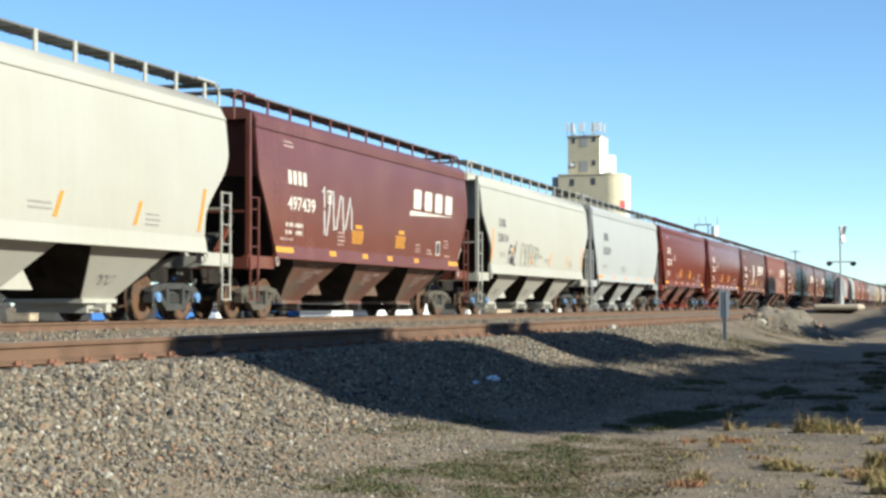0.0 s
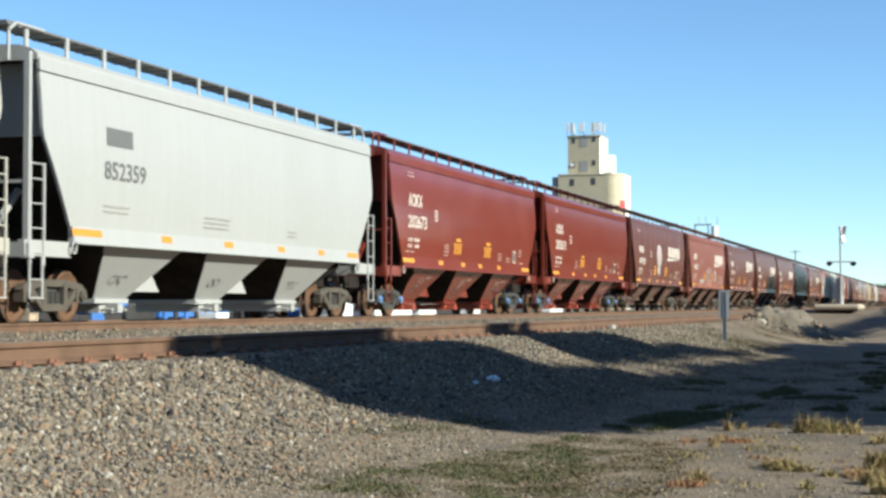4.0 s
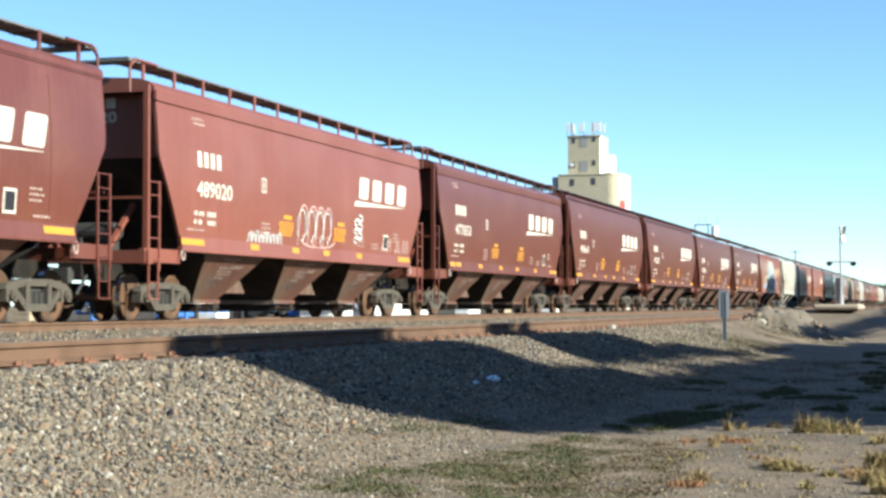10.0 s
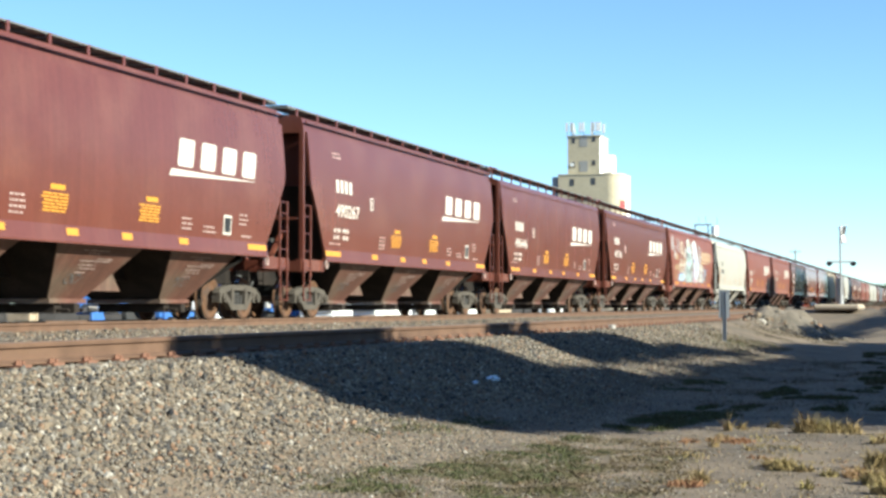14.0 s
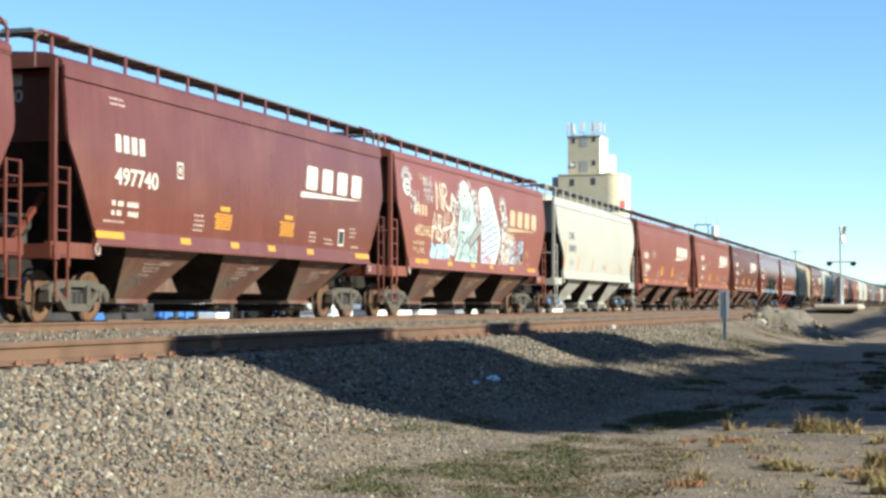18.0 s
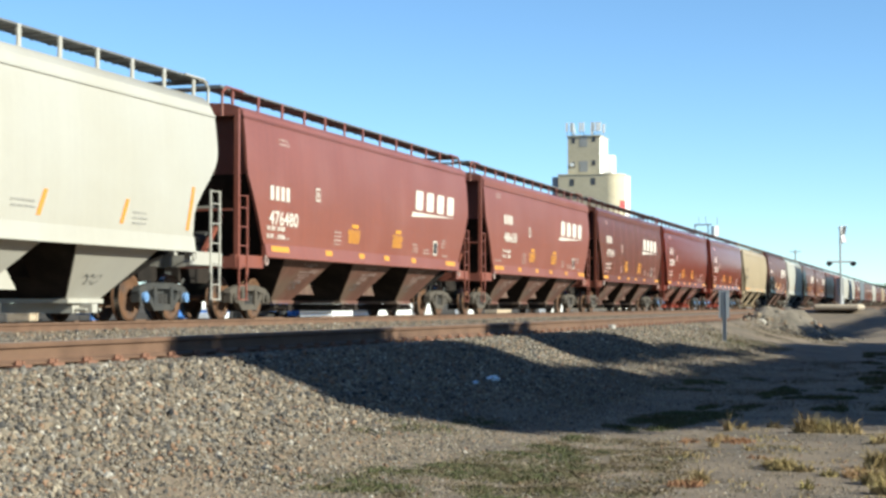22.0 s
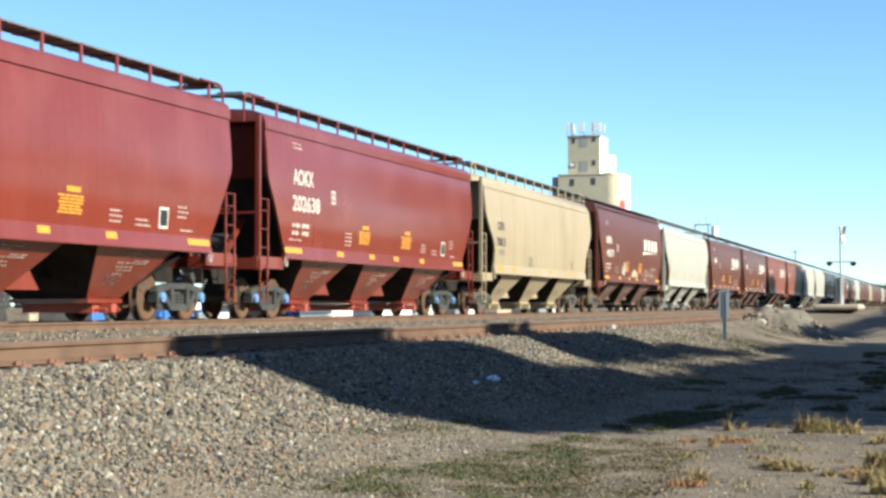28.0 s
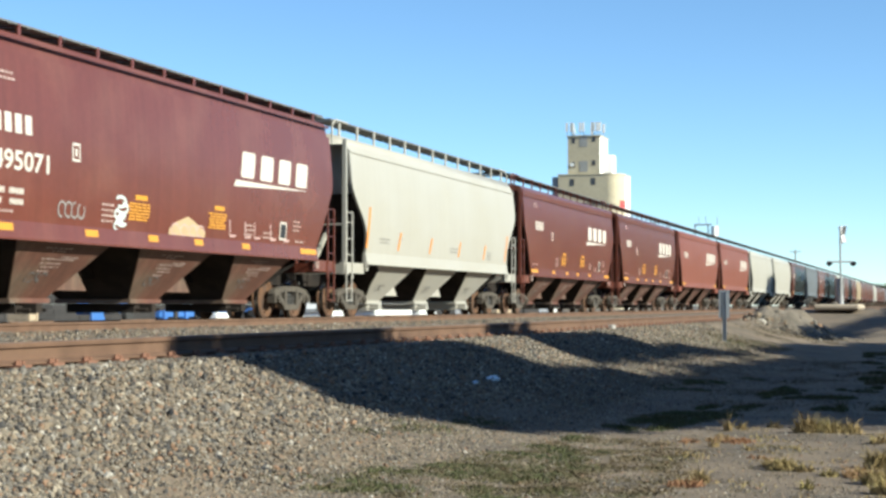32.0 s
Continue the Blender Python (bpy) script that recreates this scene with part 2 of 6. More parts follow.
def side_sheet(style, s):
    bm = bmesh.new()
    zs = np.linspace(1.62, 4.32, 18)
    cols = 14
    grid = [[bm.verts.new((s * half_width(style, z), -panel_end(style, z) + 2 * panel_end(style, z) * i / cols, z)) for i in range(cols + 1)] for z in zs]
    for a, b in zip(grid, grid[1:]):
        for i in range(cols):
            bm.faces.new((a[i], a[i + 1], b[i + 1], b[i]))
    # turned-in edges give the sheet its thickness
    for k in (0, cols):
        outer = [bm.verts.new(g[k].co) for g in grid]
        inner = [bm.verts.new(g[k].co - Vector((s * 0.06, 0, 0))) for g in grid]
        for i in range(len(zs) - 1):
            bm.faces.new((outer[i], outer[i + 1], inner[i + 1], inner[i]))
    return bm


def roof_sheet(style):  # style may also be "tall"
    bm = bmesh.new()
    w = half_width(style, 4.32)
    pts = {"flat": [(w + 0.02, 4.30), (w + 0.005, 4.40), (w * 0.93, 4.49), (w * 0.78, 4.56), (w * 0.25, 4.60)],
           "tall": [(w + 0.002, 4.30), (w - 0.03, 4.56), (w - 0.05, 4.64), (w * 0.82, 4.72), (w * 0.3, 4.77)],
           "round": [(w, 4.31), (w - 0.05, 4.40), (w - 0.16, 4.50), (w * 0.7, 4.57), (w * 0.3, 4.60)]}[style]
    pts = pts + [(-x, z) for x, z in pts[::-1]]
    a = [bm.verts.new((x, -8.34, z)) for x, z in pts]
    b = [bm.verts.new((x, 8.34, z)) for x, z in pts]
    for i in range(len(pts) - 1):
        bm.faces.new((a[i], a[i + 1], b[i + 1], b[i]))
    bm.faces.new(a)
    bm.faces.new(b[::-1])
    return bm


def end_wall(style, s):
    """The upright sheet at the top of an end and the slope sheet that runs down from it."""
    bm = bmesh.new()
    zs = np.linspace(3.10, 4.32, 7)
    rows = [[bm.verts.new((k * half_width(style, z), s * 7.88, z)) for k in (-0.98, 0.98)] for z in zs]
    for a, b in zip(rows, rows[1:]):
        bm.faces.new((a[0], a[1], b[1], b[0]))
    return bm


def slope_sheet(style, s):
    bm = bmesh.new()
    pts = ((7.88, 3.10, 1.56), (6.9, 2.1, 1.55), (6.0, 1.2, 1.50), (5.05, 0.45, 0.70))
    rows = [[bm.verts.new((k * w, s * y, z)) for k in (-1, 1)] for y, z, w in pts]
    for a, b in zip(rows, rows[1:]):
        bm.faces.new((a[0], a[1], b[1], b[0]))
    return bm


BAY_LOW = ((-0.75, -0.62, 0.42), (0.75, -0.62, 0.42), (0.75, 0.62, 0.42), (-0.75, 0.62, 0.42))
BAY_TOP = ((-1.52, -1.62, 1.40), (1.52, -1.62, 1.40), (1.52, 1.62, 1.40), (-1.52, 1.62, 1.40))


def hopper_bay(i):
    """One side sheet of a bay."""
    bm = bmesh.new()
    j = (i + 1) % 4
    outer = [bm.verts.new(p) for p in (BAY_LOW[i], BAY_LOW[j], BAY_TOP[j], BAY_TOP[i])]
    bm.faces.new(outer)
    k = 0.02 if i == 1 else -0.02
    inner = [bm.verts.new((v.co.x - k, v.co.y, v.co.z)) for v in outer]
    for a in range(4):
        bm.faces.new((outer[a], outer[(a + 1) % 4], inner[(a + 1) % 4], inner[a]))
    return bm


def bay_foot():
    """The flanged frame at the foot of a bay."""
    bm = bmesh.new()
    box(bm, -0.80, 0.80, -0.66, 0.66, 0.34, 0.42)
    return bm


def bay_gusset():
    """A stiffening plate between a bay and the next one."""
    bm = bmesh.new()
    slab(bm, ((0.72, 0.56), (1.85, 0.56), (1.52, 0.90), (1.02, 0.90)), 0.84, 0.86)
    return bm


def bay_slopes(i):
    bm = bmesh.new()
    j = (i + 1) % 4
    k = 0.03 if i == 0 else -0.03
    bm.faces.new([bm.verts.new((p[0] * 0.985, p[1] + k, p[2])) for p in (BAY_LOW[i], BAY_LOW[j], BAY_TOP[j], BAY_TOP[i])])
    return bm


def gate():
    bm = bmesh.new()
    box(bm, -0.72, 0.72, -0.34, 0.34, 0.16, 0.335)
    box(bm, 0.72, 0.98, -0.10, 0.10, 0.17, 0.33)
    tube(bm, (0.72, -0.26, 0.22), (0.96, -0.26, 0.22), 0.03, 8)
    tube(bm, (0.72, 0.26, 0.22), (0.96, 0.26, 0.22), 0.03, 8)
    return bm


def sill(s):
    bm = bmesh.new()
    # a channel whose face leans out a little towards its foot, with a thin flange below
    face = ((1.50, 1.64), (1.575, 1.64), (1.612, 1.37), (1.655, 1.36), (1.655, 1.335), (1.50, 1.335))
    a = [bm.verts.new((s * x, -7.27, z)) for x, z in face]
    b = [bm.verts.new((s * x, 7.27, z)) for x, z in face]
    for i in range(6):
        bm.faces.new((a[i], a[(i + 1) % 6], b[(i + 1) % 6], b[i]))
    bm.faces.new(a[::-1])
    bm.faces.new(b)
    return bm


def top_chord(style, s, kind):
    bm = bmesh.new()
    if style == "round":
        w = half_width(style, 4.11)
        slab(bm, ((-8.34, 4.09), (8.34, 4.09), (8.34, 4.135), (-8.34, 4.135)), s * (w - 0.02), s * (w + 0.03))
        return bm
    if kind == "tall":
        w = half_width("flat", 4.32)
        slab(bm, ((-8.32, 4.53), (8.32, 4.53), (8.32, 4.575), (-8.32, 4.575)), s * (w - 0.05), s * (w - 0.008))
        return bm
    if kind == "plain":
        w = half_width("flat", 4.30)
        slab(bm, ((-8.32, 4.255), (8.32, 4.255), (8.32, 4.285), (-8.32, 4.285)), s * (w - 0.02), s * (w + 0.024))
        return bm
    w = half_width(style, 4.30)
    slab(bm, ((-8.32, 4.13), (8.32, 4.13), (8.32, 4.16), (-8.32, 4.16)), s * (w + 0.0), s * (w + 0.055))
    slab(bm, ((-8.32, 4.16), (8.32, 4.16), (8.32, 4.335), (-8.32, 4.335)), s * (w - 0.02), s * (w + 0.038))
    return bm


def running_board(high, s):
    """One walkway plank of open grating: four long bars on cross bars."""
    bm = bmesh.new()
    z = 4.87
    c = s * 0.88
    for k in range(4):
        box(bm, c + (k - 1.5) * 0.15 - 0.068, c + (k - 1.5) * 0.15 + 0.068, -8.75, 8.75, z, z + 0.035)
    for i in range(30):
        y = -8.7 + i * 0.6
        box(bm, c - 0.29, c + 0.29, y - 0.012, y + 0.012, z - 0.02, z)
    return bm


def end_board(high, s):
    bm = bmesh.new()
    z = 4.87
    for k in range(3):
        box(bm, -1.2, 1.2, s * 8.52 + (k - 1) * 0.17 - 0.06, s * 8.52 + (k - 1) * 0.17 + 0.06, z - 0.04, z - 0.004)
    return bm


def board_support(high, wide, s):
    bm = bmesh.new()
    z = 4.87
    x = 1.16
    beam(bm, (s * x, 0, 4.42), (s * x, 0, z + 0.03), wide, 0.035, up=(1, 0, 0))
    beam(bm, (s * 0.6, 0, z - 0.012), (s * x, 0, z - 0.012), 0.03, 0.018)
    return bm


def roof_rail(s, x):
    """A bent grab rail over the end of the roof."""
    bm = bmesh.new()
    tube(bm, (x, s * 7.6, 4.89), (x, s * 8.50, 4.89), 0.03, 6)
    tube(bm, (x, s * 8.50, 4.89), (x, s * 8.72, 4.74), 0.03, 6)
    tube(bm, (x, s * 8.72, 4.74), (x, s * 8.72, 4.25), 0.03, 6)
    return bm


def hatch():
    bm = bmesh.new()
    box(bm, -0.27, 0.27, -7.6, 7.6, 4.53, 4.68)
    for i in range(9):
        y = -7.2 + i * 1.8
        box(bm, -0.30, 0.30, y - 0.04, y + 0.04, 4.635, 4.665)
    return bm


def corner_post():
    bm = bmesh.new()
    box(bm, -0.05, 0.05, -0.045, 0.045, 1.10, 4.40)
    box(bm, -0.09, 0.09, -0.09, 0.09, 1.06, 1.30)
    return bm


def ladder():
    bm = bmesh.new()
    for y in (-0.22, 0.22):
        beam(bm, (0, y, 0.95), (0, y, 2.62), 0.05, 0.035)
    for z in (1.15, 1.55, 1.95, 2.35, 2.6):
        tube(bm, (0, -0.22, z), (0, 0.22, z), 0.014, 6)
    return bm


def lift_ring():
    """One closed ring of oval outline."""
    bm = bmesh.new()
    n, k = 16, 6
    loops = []
    for i in range(n):
        t = 2 * math.pi * i / n
        loops.append([bm.verts.new((0.018 * math.sin(2 * math.pi * j / k), (0.07 + 0.018 * math.cos(2 * math.pi * j / k)) * math.cos(t), (0.10 + 0.018 * math.cos(2 * math.pi * j / k)) * math.sin(t))) for j in range(k)])
    for i in range(n):
        a, b = loops[i], loops[(i + 1) % n]
        for j in range(k):
            bm.faces.new((a[j], a[(j + 1) % k], b[(j + 1) % k], b[j]))
    return bm


def step():
    bm = bmesh.new()
    for y in (-0.2, 0.2):
        beam(bm, (0, y, 0.42), (0, y, 1.10), 0.045, 0.025)
    beam(bm, (0, -0.22, 0.42), (0, 0.22, 0.42), 0.06, 0.025)
    beam(bm, (0, -0.2, 0.72), (0, 0.2, 0.72), 0.05, 0.02)
    return bm


def end_frame(s):
    bm = bmesh.new()
    box(bm, -1.48, 1.48, min(s * 8.35, s * 8.72), max(s * 8.35, s * 8.72), 1.08, 1.32)
    for x in (-1.52, 1.40):
        box(bm, x, x + 0.12, min(s * 7.2, s * 8.72), max(s * 7.2, s * 8.72), 1.10, 1.36)
    for x in (-0.6, 0.6):
        beam(bm, (x, s * 8.45, 1.3), (x, s * 7.35, 2.25), 0.09, 0.09)
    beam(bm, (-1.4, s * 8.62, 2.30), (1.4, s * 8.62, 2.30), 0.05, 0.05)
    return bm


def centre_sill():
    bm = bmesh.new()
    box(bm, -0.24, 0.24, -8.75, 8.75, 0.78, 1.10)
    return bm


def coupler(s):
    bm = bmesh.new()
    box(bm, -0.09, 0.09, min(s * 8.75, s * 8.96), max(s * 8.75, s * 8.96), 0.76, 0.94)
    box(bm, -0.15, 0.15, min(s * 8.94, s * 9.09), max(s * 8.94, s * 9.09), 0.71, 1.0)
    tube(bm, (0.35, s * 8.75, 0.85), (0.30, s * 9.05, 0.50), 0.03, 8)
    return bm


def brake_tank(s):
    bm = bmesh.new()
    tube(bm, (-0.75, s * 7.75, 1.70), (0.45, s * 7.75, 1.70), 0.19, 14)
    tube(bm, (0.45, s * 7.75, 1.70), (0.54, s * 7.75, 1.70), 0.19, 14, 0.10)
    box(bm, -0.4, -0.2, s * 7.75 - 0.2, s * 7.75 + 0.2, 1.32, 1.6)
    box(bm, 0.2, 0.4, s * 7.75 - 0.2, s * 7.75 + 0.2, 1.32, 1.6)
    return bm


def wheelset():
    bm = bmesh.new()
    for s in (-1, 1):
        prof = [(0.82, 0.10), (0.82, 0.13), (0.79, 0.22), (0.775, 0.36), (0.80, 0.39), (0.80, 0.452), (0.70, 0.457), (0.665, 0.487), (0.655, 0.487), (0.655, 0.40), (0.70, 0.36), (0.72, 0.22), (0.66, 0.13), (0.66, 0.10)]
        lathe(bm, [(s * x, r) for x, r in prof], 28)
    tube(bm, (-1.05, 0, 0), (1.05, 0, 0), 0.075, 10)
    # a worn mark on each plate shows the turning
    for s in (-1, 1):
        box(bm, s * 0.785 - 0.012, s * 0.785 + 0.012, -0.03, 0.03, 0.24, 0.34)
    return bm


def tread_ring(s):
    bm = bmesh.new()
    n = 36
    rings = [[bm.verts.new((s * x, r * math.cos(t), r * math.sin(t))) for t in (2 * math.pi * i / n for i in range(n))] for x, r in ((0.805, 0.4555), (0.67, 0.4595))]
    for i in range(n):
        bm.faces.new((rings[0][i], rings[0][(i + 1) % n], rings[1][(i + 1) % n], rings[1][i]))
    return bm


def side_frame(s):
    """A cast truck side: a top chord, a dipped lower chord, two columns and two journal boxes."""
    bm = bmesh.new()
    x0, x1 = s * 0.93, s * 1.07
    slab(bm, ((-1.08, 0.56), (-0.98, 0.66), (-0.45, 0.74), (0.45, 0.74), (0.98, 0.66), (1.08, 0.56), (0.95, 0.52), (0.42, 0.62), (-0.42, 0.62), (-0.95, 0.52)), x0, x1)
    slab(bm, ((-0.86, 0.56), (-0.40, 0.20), (0.40, 0.20), (0.86, 0.56), (0.70, 0.58), (0.34, 0.32), (-0.34, 0.32), (-0.70, 0.58)), x0 + s * 0.01, x1 + s * 0.012)
    for y in (-0.36, 0.36):
        slab(bm, ((y - 0.07, 0.28), (y + 0.07, 0.28), (y + 0.06, 0.66), (y - 0.06, 0.66)), x0 + s * 0.005, x1 + s * 0.02)
    for y in (-0.89, 0.89):
        slab(bm, ((y - 0.17, 0.36), (y + 0.17, 0.36), (y + 0.17, 0.58), (y - 0.17, 0.58)), x0 - s * 0.02, x1 + s * 0.03)
    return bm


def bearing_cap():
    bm = bmesh.new()
    tube(bm, (0, 0, 0), (0.07, 0, 0), 0.098, 14)
    tube(bm, (0.07, 0, 0), (0.09, 0, 0), 0.055, 10)
    return bm


def bolster():
    bm = bmesh.new()
    box(bm, -0.98, 0.98, -0.24, 0.24, 0.48, 0.68)
    box(bm, -0.35, 0.35, -0.35, 0.35, 0.66, 0.80)
    return bm


def spring_coil():
    bm = bmesh.new()
    lathe(bm, [(0.30 + k * 0.025, 0.075 if k % 2 else 0.058) for k in range(10)], 10)
    bmesh.ops.rotate(bm, verts=bm.verts, cent=(0, 0, 0), matrix=Matrix.Rotation(radians(-90), 3, "Y"))
    return bm


MESHES = {}


def shared(key, make, *args, smooth=False, extra=0.0):
    """A mesh that alike parts share; extra lengthens it by that much at each end."""
    key = f"{key}/{extra}"
    if key not in MESHES:
        me = mesh_of(make(*args), key.split("/")[0], smooth)
        if extra:
            for v in me.vertices:
                v.co.y += extra * min(1, max(-1, v.co.y / 5))
        MESHES[key] = me
    return MESHES[key]


def truck(car, y, caps):
    tr = part("truck", shared("bolster", bolster), CAST, car, at=pose(0, y, 0))
    for s in (-1, 1):
        part("side_frame", shared(f"side_frame/{s}", side_frame, s), CAST if caps is BLUE_CAP else CAST_DUSTY, tr)
        for k in (-0.17, 0.0, 0.17) if s > 0 else ():
            part("spring", shared("spring", spring_coil), DARK_STEEL, tr, at=pose(s * 1.0, k, 0))
        wy = s * 0.89
        ws = part("wheelset", shared("wheelset", wheelset, smooth=True), WHEEL_RUST, tr, at=pose(0, wy, 0.457))
        WHEELSETS.setdefault(car.name, []).append(ws)
        for k in (-1, 1):
            part("wheel_tread", shared(f"wheel_tread/{k}", tread_ring, k, smooth=True), TREAD, tr, "polished steel running surface", at=pose(0, wy, 0.457))
        part("bearing_cap", shared("bearing_cap", bearing_cap), caps, tr, "blue bearing end cap" if caps is BLUE_CAP else "", at=pose(1.09, wy, 0.457))
    return tr


WHEELSETS = {}


def hopper_car(style, paint, label, high=True, caps=CAST_DUSTY, gates=None, detail=True, extra=0.0, smooth_top=False):
    car = thing("hopper_car", label, "railway wagon", "covered hopper cars in the train")
    chord = "tall" if not high else "plain" if smooth_top else "banded"
    for s in (-1, 1):
        part("side_sheet", shared(f"side_sheet/{style}{s}", side_sheet, style, s, smooth=True, extra=extra), paint, car)
        part("end_wall", shared(f"end_wall/{style}{s}", end_wall, style, s, extra=extra), paint, car)
        # the slope's underside has its shade put into the colour
        part("slope_sheet", shared(f"slope_sheet/{style}{s}", slope_sheet, style, s, extra=extra), SHADED_GRIME, car, "soot-dark underside of the end slope")
        part("side_sill", shared(f"side_sill/{s}", sill, s, extra=extra), paint, car)
        part("top_chord", shared(f"top_chord/{style}{s}{chord}", top_chord, style, s, chord, extra=extra), paint, car)
        part("end_frame", shared(f"end_frame/{s}", end_frame, s, extra=extra), paint, car)
        part("running_board", shared(f"running_board/{high}{s}", running_board, high, s, extra=extra), GRATE, car, "open steel grating walkway")
        truck(car, s * (6.95 + extra), caps)
    part("roof", shared(f"roof/{style}{high}", roof_sheet, style if high else "tall", smooth=style == "round", extra=extra), paint, car)
    part("centre_sill", shared("centre_sill", centre_sill, extra=extra), SHADED_GRIME, car)
    for y in (-4.35 - extra * 0.8, 0, 4.35 + extra * 0.8):
        skin_paint = BAY_RED if paint in (RED_DULL, RED_FADED) else paint
        bay = part("hopper_bay", shared("hopper_bay", hopper_bay, 1), skin_paint, car, at=pose(0, y, 0))
        part("bay_side", shared("bay_side", hopper_bay, 3), skin_paint, bay)
        part("bay_foot_frame", shared("bay_foot_frame", bay_foot), skin_paint, bay)
        if detail and y < 4:
            part("gusset_plate", shared("gusset_plate", bay_gusset), BAY_RED if paint in (RED_DULL, RED_FADED) else paint, bay)
        # bay ends coloured near-black for the shade between the bays
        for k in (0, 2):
            part("bay_slope", shared(f"bay_slope/{k}", bay_slopes, k), SHADED_GRIME, bay)
        if detail:
            part("outlet_gate", shared("outlet_gate", gate), gates or (SHADED_GRIME if paint in (RED_DULL, RED_FADED) else paint), bay)
    part("hatch_cover", shared("hatch_cover", hatch, extra=extra), paint, car)
    for x in (-1.49, 1.49):
        part("corner_post", shared("corner_post", corner_post), paint, car, at=pose(x, -8.60 - extra, 0))
    if detail:
        wide = 0.11 if paint in (CREAM, WHITE, TAN) else 0.085
        for i in range(13):
            y = (-8.1 + i * 1.35) * (1 + extra / 8.4)
            part("board_support", shared(f"board_support/{high}{wide}1", board_support, high, wide, 1), paint, car, at=pose(0, y, 0))
        for s in (-1, 1):
            part("coupler", shared(f"coupler/{s}", coupler, s, extra=extra), CAST, car)
            part("end_walkway", shared(f"end_walkway/{high}{s}", end_board, high, s, extra=extra), GRATE, car)
            if high:
                for x in (-1.2, 1.2):
                    part("roof_grab_rail", shared(f"roof_grab_rail/{s}{x}", roof_rail, s, x, extra=extra), paint, car)
            for x in (-1.53, 1.53):
                part("ladder", shared("ladder", ladder), paint, car, at=pose(x, s * (8.36 + extra), 0))
                part("step", shared("step", step), paint, car, at=pose(x, s * (8.38 + extra), 0))
            part("lift_ring", shared("lift_ring", lift_ring), STENCIL if paint in (RED_DULL, RED_FADED, RED_GLOSS) else paint, car, "worn painted lifting ring", at=pose(1.60, s * (7.24 + extra), 1.27))
        part("brake_tank", shared("brake_tank", brake_tank, -1, extra=extra), DARK_STEEL, car)
    return car


# ---- markings on the sides ----
def skin(style, y, z, lift):
    return (half_width(style, z) + lift, y, z)


def patch(bm, style, y0, y1, z0, z1, lean=0.0, lift=0.008, cut=4):
    """A flat marking on the side sheet that follows its curve; lean shifts the top along the car."""
    rows = []
    for i in range(cut + 1):
        t = i / cut
        z = z0 + (z1 - z0) * t
        rows.append([bm.verts.new(skin(style, y + lean * t, z, lift)) for y in (y0, y1)])
    for a, b in zip(rows, rows[1:]):
        bm.faces.new((a[0], a[1], b[1], b[0]))


def ribbon(bm, style, pts, width, lift=0.010):
    """A painted stroke along (y, z) points."""
    rows = []
    for i, (y, z) in enumerate(pts):
        a, b = pts[max(0, i - 1)], pts[min(len(pts) - 1, i + 1)]
        d = Vector((b[0] - a[0], b[1] - a[1]))
        d = d.normalized() if d.length > 1e-6 else Vector((1, 0))
        w = width / 2
        rows.append([bm.verts.new(skin(style, y - d.y * k * w, z + d.x * k * w, lift)) for k in (-1, 1)])
    for a, b in zip(rows, rows[1:]):
        bm.faces.new((a[0], a[1], b[1], b[0]))


def blob(bm, style, y, z, ry, rz, seed, lift=0.009, n=28, rough=0.25):
    """A painted patch with an uneven outline."""
    c = bm.verts.new(skin(style, y, z, lift))
    ring = []
    for i in range(n):
        t = 2 * math.pi * i / n
        k = 1 + rough * noise.noise((math.cos(t) * 1.7 + seed, math.sin(t) * 1.7, seed * 0.37))
        ring.append((y + ry * k * math.cos(t), z + rz * k * math.sin(t)))
    mid = [bm.verts.new(skin(style, y + (a - y) * 0.5, z + (b - z) * 0.5, lift)) for a, b in ring]
    out = [bm.verts.new(skin(style, a, b, lift)) for a, b in ring]
    for i in range(n):
        j = (i + 1) % n
        bm.faces.new((c, mid[i], mid[j]))
        bm.faces.new((mid[i], out[i], out[j], mid[j]))


def curve_points(y, z, w, h, seed, n=26, turns=2.0):
    """A looping freehand line inside a box."""
    r = random.Random(seed)
    a, b, c = r.uniform(0, 6), r.uniform(0, 6), r.uniform(1.3, 2.6)
    return [(y + w * (i / n - 0.5 + 0.12 * math.sin(turns * 2 * math.pi * i / n + a)), z + h * 0.5 * math.sin(c * turns * math.pi * i / n + b)) for i in range(n + 1)]


def lettering(words, style, y, z, height, width, lift=0.010):
    """Built-in letters laid on the side sheet, as one mesh."""
    cu = bpy.data.curves.new("letters", "FONT")
    cu.body = words
    cu.resolution_u = 3
    cu.offset = 0.018
    tmp = new("letters", cu)
    bpy.context.view_layer.update()
    me = bpy.data.meshes.new_from_object(tmp.evaluated_get(bpy.context.evaluated_depsgraph_get()))
    bpy.data.objects.remove(tmp)
    bpy.data.curves.remove(cu)
    xs = [v.co.x for v in me.vertices]
    ys = [v.co.y for v in me.vertices]
    x0, kx, y0, ky = min(xs), width / (max(xs) - min(xs)), min(ys), height / (max(ys) - min(ys))
    for v in me.vertices:
        v.co = skin(style, y + (v.co.x - x0) * kx, z + (v.co.y - y0) * ky, lift)
    me.materials.clear()
    return me


